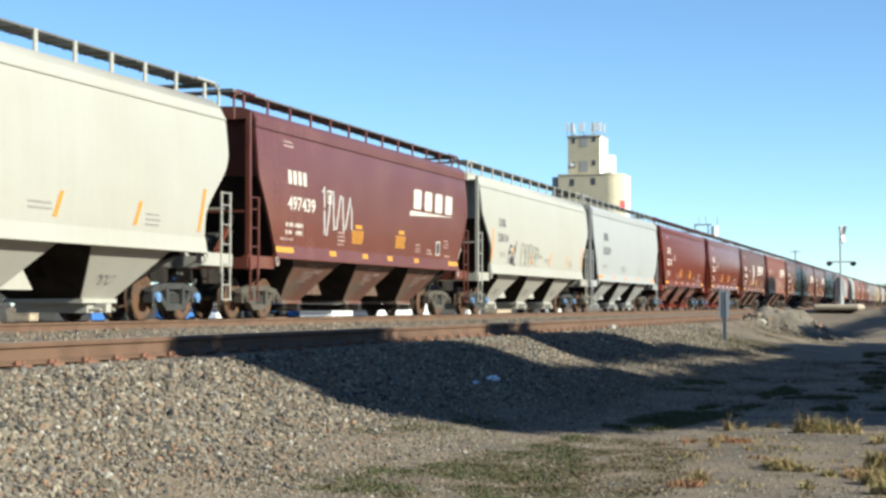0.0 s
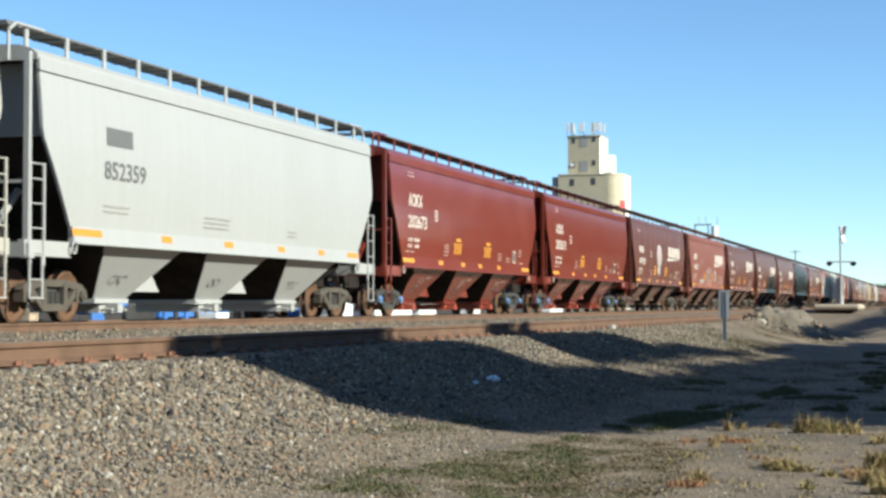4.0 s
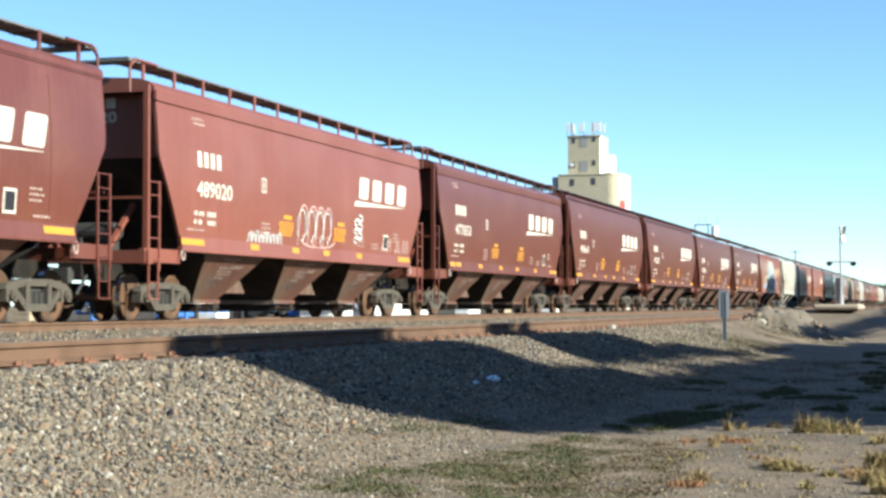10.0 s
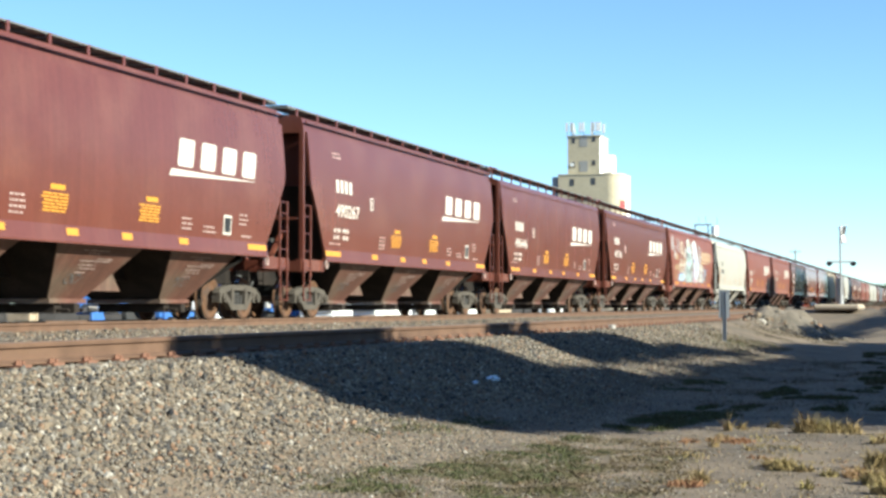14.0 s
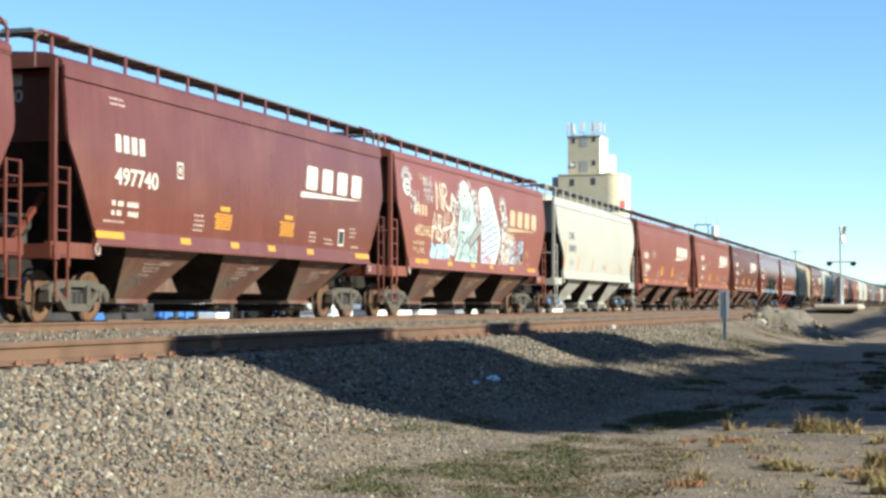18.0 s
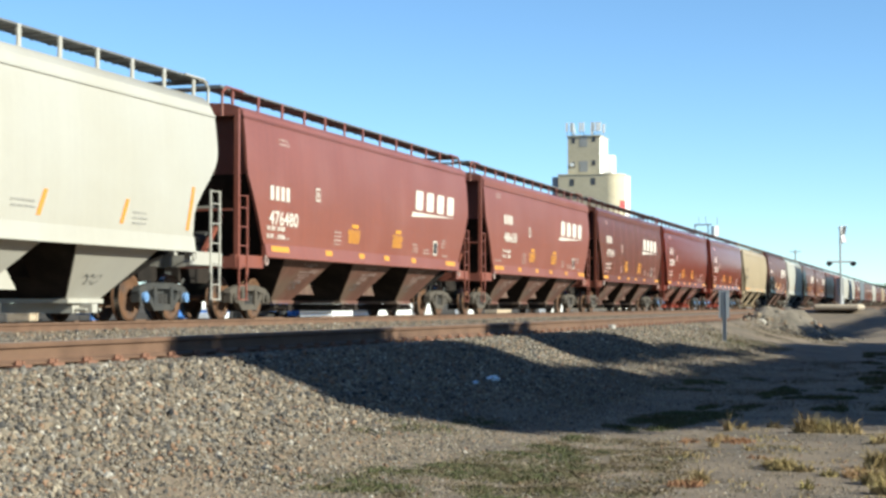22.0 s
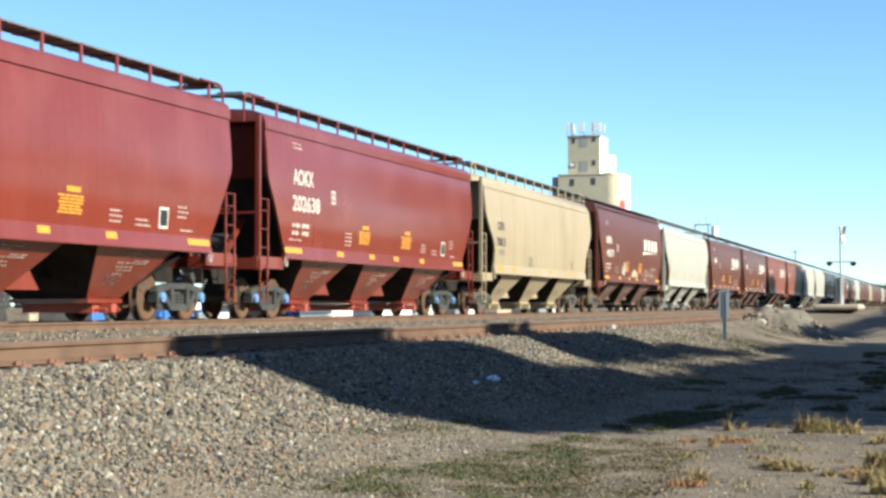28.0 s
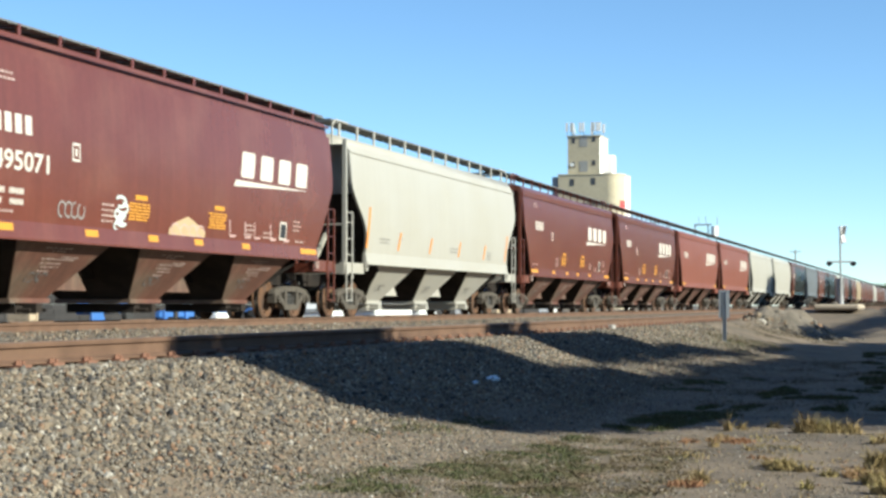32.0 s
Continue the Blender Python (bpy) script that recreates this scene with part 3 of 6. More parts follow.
def mark_bars(car, style, material, rows):
    """Small lines of stencilling, too fine to read: bars of their size."""
    r = random.Random(len(rows) * 7 + 1)
    for y, z, w, lines in rows:
        bm = bmesh.new()
        for k in range(lines):
            a = y
            while a < y + w - 0.05:
                b = min(y + w * r.uniform(0.85, 1.0), a + r.uniform(0.03, 0.11))
                patch(bm, style, a, b, z - k * 0.095 - 0.04, z - k * 0.095, cut=1)
                a = b + 0.035
        part("stencil_block", bm, STENCIL if material is LETTER else material, car)["kind"] = "stuff"


def big_mark(car, style, material, y=2.36, z=2.97):
    """The railway's large side emblem as plain slanted blocks over a long wedge."""
    for k in range(4):
        bm = bmesh.new()
        a = y + 0.36 + k * 1.03
        rows = []
        for j, (cut0, cut1) in enumerate(((0.05, 0.05), (0, 0), (0, 0), (0, 0), (0.05, 0.05))):
            u = (0, 0.08, 0.5, 0.92, 1)[j]
            rows.append([bm.verts.new(skin(style, q, z + 0.55 * u, 0.008)) for q in (a + 0.16 * u + cut0, a + 0.16 * u + 0.70 - cut1)])
        for lo, hi in zip(rows, rows[1:]):
            bm.faces.new((lo[0], lo[1], hi[1], hi[0]))
        part("emblem_block", bm, material, car)
    bm = bmesh.new()
    rows = [[bm.verts.new(skin(style, a, b, 0.009)) for a, b in pair] for pair in (((y, z - 0.21), (y + 0.10, z - 0.07)), ((y + 2.1, z - 0.135), (y + 2.15, z - 0.065)), ((y + 4.15, z - 0.065), (y + 4.17, z - 0.055)))]
    for a, b in zip(rows, rows[1:]):
        bm.faces.new((a[0], b[0], b[1], a[1]))
    part("emblem_wedge", bm, material, car)


def owner_blocks(car, style, material, y, z):
    """The owner's initials as four plain upright blocks."""
    for k in range(4):
        bm = bmesh.new()
        a = y + k * 0.31
        patch(bm, style, a, a + 0.20, z, z + 0.31, cut=2)
        part("owner_mark", bm, material, car)


def sill_strip(bm, y0, y1, z0, z1):
    """A strip on the leaning face of the sill."""
    v = [bm.verts.new((1.575 + (1.64 - z) * 0.137 + 0.005, y, z)) for y, z in ((y0, z0), (y1, z0), (y1, z1), (y0, z1))]
    bm.faces.new(v)


def reflectors(car, places, material=YELLOW, z=1.475):
    for y0, y1 in places:
        bm = bmesh.new()
        sill_strip(bm, y0, y1, z, z + 0.12)
        part("reflector", bm, material, car, "yellow reflective strip")


def notices(car, style, y, z, material=YELLOW):
    """A yellow consolidated notice: a heading over short lines."""
    bm = bmesh.new()
    patch(bm, style, y + 0.3, y + 0.78, z + 0.37, z + 0.46, cut=1)
    r = random.Random(int(y * 10) + 40)
    for k in range(6):
        a = y + r.uniform(0.0, 0.12)
        while a < y + 0.8:
            b = a + r.uniform(0.1, 0.3)
            patch(bm, style, a, min(b, y + 0.9), z + k * 0.056, z + k * 0.056 + 0.034, cut=1)
            a = b + 0.025
    part("notice", bm, material, car)["kind"] = "stuff"


def bay_stencils(car, material):
    for y in (-4.35, 0, 4.35):
        bm = bmesh.new()
        r = random.Random(int(y) + 9)
        for h, a, b in ((1.24, -0.55, 0.35), (1.19, -0.3, 0.1), (1.10, 0.15, 0.7), (1.06, -0.45, 0.6), (0.99, -0.4, 0.2), (0.93, -0.3, 0.25), (0.86, -0.35, 0.0)):
            x = 1.52 - (1.40 - h) / 0.98 * 0.77
            while a < b:
                c = a + r.uniform(0.03, 0.10)
                v = [bm.verts.new(p) for p in ((x + 0.012, y + a, h), (x + 0.012, y + c, h), (x + 0.033, y + c, h + 0.027), (x + 0.033, y + a, h + 0.027))]
                bm.faces.new(v)
                a = c + r.uniform(0.02, 0.06)
        part("bay_stencil", bm, STENCIL if material is LETTER else material, car)["kind"] = "stuff"


def bay_scrawl(car):
    for i, y in enumerate((-4.35, 0, 4.35)):
        bm = bmesh.new()
        pts = curve_points(y - 0.25, 0.75, 0.55, 0.16, 40 + i, 30, 4)
        rows = []
        for j, (a, b) in enumerate(pts):
            x = 1.52 - (1.40 - b) / 0.98 * 0.77 + 0.014
            rows.append([bm.verts.new((x, a, b)), bm.verts.new((x + 0.02, a + 0.01, b + 0.026))])
        for p, q in zip(rows, rows[1:]):
            bm.faces.new((p[0], p[1], q[1], q[0]))
        part("chalk_scrawl", bm, LETTER_DARK, car)


def end_number(car, style, words, material):
    """The number again, high on the end wall."""
    me = lettering(words, style, 0, 0, 0.22, 1.05, 0)
    for v in me.vertices:
        v.co = Vector((-0.55 + v.co.y, -7.892, 3.78 + v.co.z))
    part("end_number", me, material, car)
    bm = bmesh.new()
    for k in range(4):
        a = -0.5 + k * 0.26
        v = [bm.verts.new(p) for p in ((a, -7.892, 4.06), (a + 0.2, -7.892, 4.06), (a + 0.2, -7.892, 4.26), (a, -7.892, 4.26))]
        bm.faces.new(v)
    part("end_owner_mark", bm, material, car)


SEAM_TAN = surface("stained_tan_seam", (0.20, 0.15, 0.09), 0.6, vary=0.3, scale=1.5, fine=12, bump=0.05)
SEAM_RED = surface("stained_red_seam", (0.085, 0.028, 0.020), 0.5, vary=0.3, scale=1.5, fine=12, bump=0.05)


def seams(car, style, paint):
    for i in range(9):
        bm = bmesh.new()
        y = -6.4 + i * 1.6
        ribbon(bm, style, [(y, 1.68 + k * 0.20) for k in range(13)], 0.028, 0.004)
        part("weld_seam", bm, SEAM_TAN if paint is TAN else SEAM_RED, car)


SPRAY_WHITE = surface("white_spray", (0.367, 0.372, 0.367), 0.6, vary=0.2, scale=5, fine=30, bump=0.05)
RULE_BLUE = surface("ruled_blue_spray", (0.10, 0.17, 0.42), 0.6, vary=0.2, scale=5, fine=30, bump=0.05)
SPRAY_BLUE = surface("light_blue_spray", (0.24, 0.38, 0.52), 0.6, vary=0.25, scale=5, fine=30, bump=0.05)
SPRAY_TEAL = surface("pale_teal_spray", (0.304, 0.416, 0.400), 0.6, vary=0.3, scale=4, fine=30, bump=0.05)
SPRAY_BLACK = surface("black_spray", (0.03, 0.03, 0.035), 0.6, vary=0.2, scale=5, fine=30, bump=0.05)
SPRAY_GREY = surface("grey_spray", (0.20, 0.20, 0.19), 0.6, vary=0.25, scale=4, fine=30, bump=0.05)
SPRAY_OLIVE = surface("thin_olive_spray", (0.10, 0.095, 0.06), 0.6, vary=0.2, scale=5, fine=30, bump=0.05)
SPRAY_RED = surface("red_spray", (0.45, 0.06, 0.08), 0.6, vary=0.2, scale=5, fine=30, bump=0.05)
SPRAY_ORANGE = surface("tan_orange_spray", (0.36, 0.26, 0.15), 0.6, vary=0.2, scale=5, fine=30, bump=0.05)
FADED_LETTER = surface("faded_cream_lettering", (0.36, 0.265, 0.165), 0.5, vary=0.12, scale=3, fine=20, bump=0.05)


def weight_lines(car, style, material, y, z):
    """Two bold lines of figures, as bars of their size."""
    for row, words in enumerate(((0.16, 0.24, 0.46), (0.13, 0.19, 0.42))):
        bm = bmesh.new()
        a = y
        for k, w in enumerate(words):
            if k == 2:
                a = y + 1.05 - w
            n = max(2, round(w / 0.075))
            for j in range(n):
                patch(bm, style, a + j * w / n, a + (j + 0.68) * w / n, z - row * 0.17, z - row * 0.17 + 0.095, cut=1)
            a += w + 0.07
        part("weight_line", bm, material, car)["kind"] = "stuff"


def red_markings(car, style, number, owner, material=LETTER, emblem=True, stripes=True, down=0.0, emblem_at=(2.36, 2.97), box_at=-4.1, text_at=-6.6):
    if owner:
        part("owner_mark", lettering(owner, style, text_at - 0.1, 3.02, 0.37, 1.28), material, car)
    else:
        owner_blocks(car, style, material, text_at, 3.02 - down)
    if number:
        part("car_number", lettering(number, style, text_at - (0.15 if owner else 0.04), 2.43 - down * 0.9, 0.36 if owner else 0.32, 1.72), material, car)
        end_number(car, style, number, material)
    if emblem:
        big_mark(car, style, material, *emblem_at)
    mark_bars(car, style, material, ((-6.75, 3.98, 0.6, 2), (-3.3, 2.08, 0.5, 4), (3.0, 2.0, 0.5, 3), (4.0, 1.88, 0.6, 2), (5.75, 2.2, 0.45, 3), (-7.0, 1.80, 0.8, 1), (5.9, 1.76, 0.6, 1)))
    bm = bmesh.new()
    for a, b, c, d in ((0, 0.27, 0.27, 0.31), (0, 0.27, 0, 0.04), (0, 0.04, 0.04, 0.27), (0.23, 0.27, 0.04, 0.27), (0.10, 0.17, 0.09, 0.22)):
        patch(bm, style, box_at + a, box_at + b, 2.72 + c, 2.72 + d, cut=1)
    part("test_panel", bm, material, car)
    if number:
        weight_lines(car, style, material, text_at - 0.12, 2.06 - down * 0.3)
    bm = bmesh.new()
    patch(bm, style, 4.95, 5.35, 1.74, 2.14, cut=2)
    board = part("inspection_panel", bm, material, car)
    bm = bmesh.new()
    patch(bm, style, 5.0, 5.3, 1.79, 2.09, lift=0.012, cut=2)
    part("panel_face", bm, BLACK, board)
    notices(car, style, -2.35, 1.84)
    notices(car, style, 1.14, 1.84)
    reflectors(car, ((-7.3, -6.25), (-3.9, -3.45), (-1.5, -1.1), (0.5, 0.9), (2.85, 3.25), (6.2, 7.2)) if stripes else ((-7.15, -6.62), (-6.52, -5.98), (-3.95, -3.5), (-1.35, -0.95), (0.9, 1.3), (3.6, 4.0), (6.1, 6.5), (6.6, 7.2)))
    bay_stencils(car, material)
    bay_scrawl(car)


def cream_markings(car, style, owner, number):
    if owner:
        part("owner_mark", lettering(owner, style, -6.3, 2.90, 0.28, 0.95), LETTER_DARK, car)
    if number:
        part("car_number", lettering(number, style, -6.4, 2.40, 0.28, 1.35), LETTER_DARK, car)
    for y, z0, z1 in ((-7.3, 1.75, 2.80), (-4.7, 1.76, 2.25), (-1.8, 1.76, 2.2), (1.2, 1.76, 2.2), (4.1, 1.76, 2.2), (6.85, 1.75, 2.6)):
        bm = bmesh.new()
        patch(bm, style, y, y + 0.13, z0, z1, lean=0.22)
        part("reflector", bm, ORANGE, car, "slanted orange reflective strip")
    mark_bars(car, style, GREY_INK, ((-6.2, 2.05, 0.9, 2), (-4.6, 2.1, 0.35, 1), (0.4, 2.0, 0.8, 2), (4.6, 2.0, 0.6, 3)))
    bay_scrawl(car)


GREY_INK = surface("faint_grey_ink", (0.22, 0.21, 0.19), 0.5, vary=0.12, scale=3, fine=20, bump=0.05)

RUST_RED = "oxide-red steel hopper car with white lettering"
BRIGHT = "glossy bright red steel hopper car with white lettering"
PALE = "cream-white steel hopper car with orange strips"
# style, paint, label, owner letters, number, options
CARS = {
    0: ("round", CREAM, PALE, "", "", {"caps": BLUE_CAP}),
    1: ("flat", RED_DULL, RUST_RED + " and a sprayed zigzag", None, "497439", {}),
    2: ("round", CREAM, PALE + " and sprayed scrawls", "CAIX", "520134", {"caps": BLUE_CAP}),
    3: ("flat", WHITE, "clean white steel covered hopper car with a painted-out mark", "", "852359", {}),
    4: ("flat", RED_GLOSS, BRIGHT, "AOKX", "202673", {"caps": BLUE_CAP, "gates": GATE_RED}),
    5: ("flat", RED_GLOSS, BRIGHT, "AOKX", "202671", {"caps": BLUE_CAP, "gates": GATE_RED}),
    6: ("flat", RED_DULL, RUST_RED + " and sprayed bulb", None, "497920", {"smooth_top": True}),
    7: ("flat", RED_FADED, "faded red steel covered hopper car with white graffiti tags", None, "489020", {}),
    8: ("flat", RED_DULL, RUST_RED, None, "477653", {}),
    9: ("flat", RED_DULL, RUST_RED + " and a low roof walkway", None, "498641", {"high": False}),
    10: ("flat", RED_DULL, RUST_RED + " and a low roof walkway", None, "490267", {"high": False}),
    11: ("flat", RED_DULL, RUST_RED + " and streaked weld seams", None, "496446", {"smooth_top": True}),
    12: ("flat", RED_DULL, RUST_RED, None, "497740", {}),
    13: ("flat", RED_FADED, "faded red steel covered hopper car under a large pale mural", None, "482663", {"smooth_top": True, "extra": 0.5}),
    14: ("round", CREAM, PALE, "CAIX", "520193", {"caps": BLUE_CAP}),
    15: ("flat", RED_FADED, "long faded red steel hopper car with pale lettering", None, "476480", {"smooth_top": True, "extra": 0.35}),
    16: ("flat", RED_FADED, "faded red steel covered hopper car with cream lettering", None, "486638", {}),
    17: ("flat", RED_DULL, RUST_RED, None, "477419", {}),
    18: ("flat", RED_GLOSS, BRIGHT, "AOKX", "202670", {"caps": BLUE_CAP, "gates": GATE_RED}),
    19: ("flat", RED_GLOSS, BRIGHT, "AOKX", "202638", {"caps": BLUE_CAP, "gates": GATE_RED}),
    20: ("round", TAN, "dusty tan steel covered hopper car with dark lettering", "CEFX", "70813", {"extra": 0.1}),
    21: ("flat", RED_DULL, RUST_RED + " and small graffiti tags", None, "495071", {"high": False}),
    22: ("round", CREAM, PALE, "", "", {}),
    23: ("flat", RED_DULL, RUST_RED, None, "", {}),
    24: ("flat", RED_DULL, RUST_RED, None, "", {}),
    25: ("flat", RED_FADED, "faded red steel covered hopper car with pale lettering", None, "", {}),
    26: ("flat", RED_FADED, "faded red steel covered hopper car with pale lettering", None, "", {}),
    27: ("round", CREAM, "cream-white steel covered hopper car", "", "", {}),
    28: ("round", CREAM, "cream-white steel covered hopper car", "", "", {}),
    30: ("flat", GREY, "dark grey steel covered hopper car", "", "", {}),
    33: ("round", CREAM, "cream-white steel covered hopper car", "", "", {}),
    36: ("round", TAN, "tan steel covered hopper car", "", "", {}),
    40: ("round", CREAM, "cream-white steel covered hopper car", "", "", {}),
    44: ("flat", GREY, "dark grey steel covered hopper car", "", "", {}),
}
TRAIN = []
for i in range(52):
    style, paint, label, owner, number, options = CARS.get(i, ("flat", RED_DULL, RUST_RED, None, "", {}))
    near = i < 25
    car = hopper_car(style, paint, label, detail=near, **options)
    TRAIN.append(car)
    if paint in (RED_DULL, RED_GLOSS) or paint is RED_FADED:
        if near:
            red_markings(car, style, number, owner, FADED_LETTER if i == 13 else LETTER, emblem=owner is None, stripes=i not in (8, 11, 13, 16), down={6: 0.15, 11: 0.16, 13: 0.2, 15: 0.42}.get(i, 0.0), emblem_at={6: (2.0, 2.85), 7: (2.6, 2.97), 11: (2.3, 2.85), 13: (3.1, 2.97), 15: (2.8, 2.95), 16: (2.45, 2.97)}.get(i, (2.36, 2.97)), box_at={6: -3.4, 7: -3.35, 8: -3.1, 15: -4.6, 16: -2.45, 17: -3.1, 21: -4.4}.get(i, -4.35 if owner else -4.1), text_at={13: -7.25, 15: -7.4, 16: -5.92, 21: -6.85}.get(i, -6.72 if owner else -6.6))
        elif i < 34:
            big_mark(car, style, LETTER)
            owner_blocks(car, style, LETTER, -6.6, 3.02)
            reflectors(car, ((-7.3, -6.25), (6.2, 7.2)))
    elif near and paint is CREAM:
        cream_markings(car, style, owner, number)
    elif i == 3:
        part("car_number", lettering(number, style, -6.2, 2.50, 0.33, 1.6), LETTER_DARK, car)
        bm = bmesh.new()
        patch(bm, style, -6.1, -5.1, 3.10, 3.42)
        part("painted_out_mark", bm, LETTER_DARK, car, "grey painted-out lettering panel")
        reflectors(car, ((-7.3, -6.25), (-3.9, -3.45), (-1.0, -0.55), (1.9, 2.3), (4.4, 4.8), (6.4, 7.2)), ORANGE)
        mark_bars(car, style, GREY_INK, ((-6.2, 2.05, 1.0, 2), (-2.0, 2.05, 1.3, 3), (2.5, 1.95, 0.6, 2)))
        bay_scrawl(car)
    elif i == 20:
        part("owner_mark", lettering(owner, style, -7.05, 2.78, 0.27, 0.95), SPRAY_BLACK, car)
        part("car_number", lettering(number, style, -7.15, 2.25, 0.29, 1.15), SPRAY_BLACK, car)
        reflectors(car, ((-6.9, -6.1), (-5.0, -4.5), (0.6, 1.1), (4.0, 4.6)), ORANGE)
        mark_bars(car, style, LETTER_DARK, ((-6.9, 2.12, 0.9, 2), (-2.6, 2.0, 0.7, 4), (4.4, 2.0, 0.5, 3)))
        bay_scrawl(car)
    if i in (6, 11, 20, 17):
        seams(car, style, paint)

# graffiti, car by car
bm = bmesh.new()
ribbon(bm, "flat", [(-4.45, 2.95), (-4.3, 3.1), (-4.25, 2.0), (-4.1, 1.95), (-3.85, 3.0), (-3.7, 3.02), (-3.62, 2.1), (-3.45, 2.15), (-3.2, 2.95), (-3.05, 2.9), (-2.95, 2.1), (-2.8, 2.2), (-2.5, 2.95), (-2.4, 2.6), (-2.35, 2.15)], 0.085, 0.013)
part("paint_stroke", bm, SPRAY_WHITE, TRAIN[1], "white sprayed zigzag")


def area(bm, style, outline, lift, step=0.10):
    """A painted field inside a convex (y, z) outline, laid on the side sheet in strips."""
    def span(z):
        ys = []
        for (y0, z0), (y1, z1) in zip(outline, outline[1:] + outline[:1]):
            if min(z0, z1) <= z <= max(z0, z1) and z0 != z1:
                ys.append(y0 + (y1 - y0) * (z - z0) / (z1 - z0))
        return min(ys), max(ys)
    low, high = min(p[1] for p in outline) + 0.001, max(p[1] for p in outline) - 0.001
    n = max(2, int((high - low) / step))
    rows = []
    for i in range(n + 1):
        z = low + (high - low) * i / n
        rows.append([bm.verts.new(skin(style, y, z, lift)) for y in span(z)])
    for a, b in zip(rows, rows[1:]):
        bm.faces.new((a[0], a[1], b[1], b[0]))


def stroke(car, style, material, pts, width, lift=0.013, label=""):
    bm = bmesh.new()
    ribbon(bm, style, pts, width, lift)
    part("paint_stroke", bm, material, car, label)


def field(car, style, material, outline, lift, label=""):
    bm = bmesh.new()
    area(bm, style, list(outline), lift)
    part("paint_patch", bm, material, car, label)


def oval(y, z, ry, rz, a0=0.0, a1=360.0, n=26):
    return [(y + ry * math.cos(radians(a0 + (a1 - a0) * i / n)), z + rz * math.sin(radians(a0 + (a1 - a0) * i / n))) for i in range(n + 1)]


def flecks(car, style, material, y0, y1, z0, z1, count, size, seed, lift=0.012):
    """A scatter of small dabs that nobody could count."""
    r = random.Random(seed)
    bm = bmesh.new()
    for k in range(int(count * 1.7)):
        w = 0.66 * size * r.uniform(0.5, 1.5)
        blob(bm, style, r.uniform(y0, y1), r.uniform(z0, z1), w * r.uniform(0.5, 1.3), w * r.uniform(0.7, 1.6), k * 0.7 + seed, lift=lift, n=8)
    part("paint_flecks", bm, material, car)["kind"] = "stuff"


def petals(car, style, material, y, z, r0, r1, count, a0=0.0, a1=360.0, width=0.05):
    for k in range(count):
        t = radians(a0 + (a1 - a0) * k / count)
        stroke(car, style, material, [(y + q * math.cos(t) * 1.15, z + q * math.sin(t)) for q in (r0, (r0 + r1) / 2, r1)], width, 0.013 + 0.0004 * k)


BULB_GREY = surface("thin_grey_spray", (0.30, 0.245, 0.235), 0.6, vary=0.25, scale=4, fine=30, bump=0.05)
FAINT_SPRAY = surface("faint_pinkish_spray", (0.40, 0.27, 0.25), 0.6, vary=0.3, scale=5, fine=30, bump=0.05)
SPRAY_CREAM = surface("cream_spray", (0.527, 0.493, 0.391), 0.6, vary=0.2, scale=4, fine=30, bump=0.05)
SPRAY_PALE = surface("pale_grey_spray", (0.42, 0.46, 0.45), 0.6, vary=0.35, scale=5, fine=24, bump=0.05)
SPRAY_PINK = surface("pink_spray", (0.66, 0.40, 0.42), 0.6, vary=0.2, scale=5, fine=30, bump=0.05)

# the sprayed bulb on one red car
BULB = [(-1.00, 2.28)] + oval(-0.64, 2.86, 0.66, 0.50, 215, -35, 22) + [(-0.34, 2.30)]
bulb_car = TRAIN[6]
field(bulb_car, "flat", BULB_GREY, BULB, 0.009, "thin grey sprayed bulb glass")
stroke(bulb_car, "flat", SPRAY_WHITE, BULB, 0.11, 0.012, "white sprayed bulb outline")
stroke(bulb_car, "flat", SPRAY_WHITE, oval(-0.64, 3.20, 0.42, 0.14, 170, 10, 10), 0.10, 0.0125)
stroke(bulb_car, "flat", SPRAY_GREY, [(-0.72, 2.35), (-0.88, 2.80), (-0.72, 2.62), (-0.62, 2.84), (-0.50, 2.62), (-0.36, 2.82), (-0.52, 2.36)], 0.03, 0.015, "grey filament")
for k, (w, z) in enumerate(((0.36, 2.22), (0.34, 2.10), (0.28, 1.98), (0.12, 1.86))):
    field(bulb_car, "flat", SPRAY_WHITE, [(-0.72 - w, z - 0.05), (-0.72 + w, z - 0.05), (-0.72 + w * 0.95, z + 0.045), (-0.72 - w * 0.95, z + 0.045)], 0.014)

# black scrawls on one cream car
for k, pts in enumerate(([(-5.05, 1.72), (-4.95, 2.15), (-4.75, 2.32), (-4.5, 2.30)], [(-5.0, 2.0), (-4.75, 2.12), (-4.5, 2.05), (-4.35, 1.85), (-4.5, 1.72), (-4.8, 1.72)], [(-4.35, 1.62), (-4.1, 2.1), (-3.95, 2.5)], [(-4.25, 2.35), (-4.15, 2.05), (-4.3, 1.8), (-4.1, 1.66)])):
    stroke(TRAIN[2], "round", SPRAY_BLACK, pts, 0.065, 0.012 + 0.0006 * k, "black sprayed scrawl")
field(TRAIN[2], "round", SPRAY_BLACK, [(-4.8, 1.74), (-4.45, 1.74), (-4.35, 1.9), (-4.5, 2.02), (-4.8, 1.98)], 0.0105, "black sprayed patch")
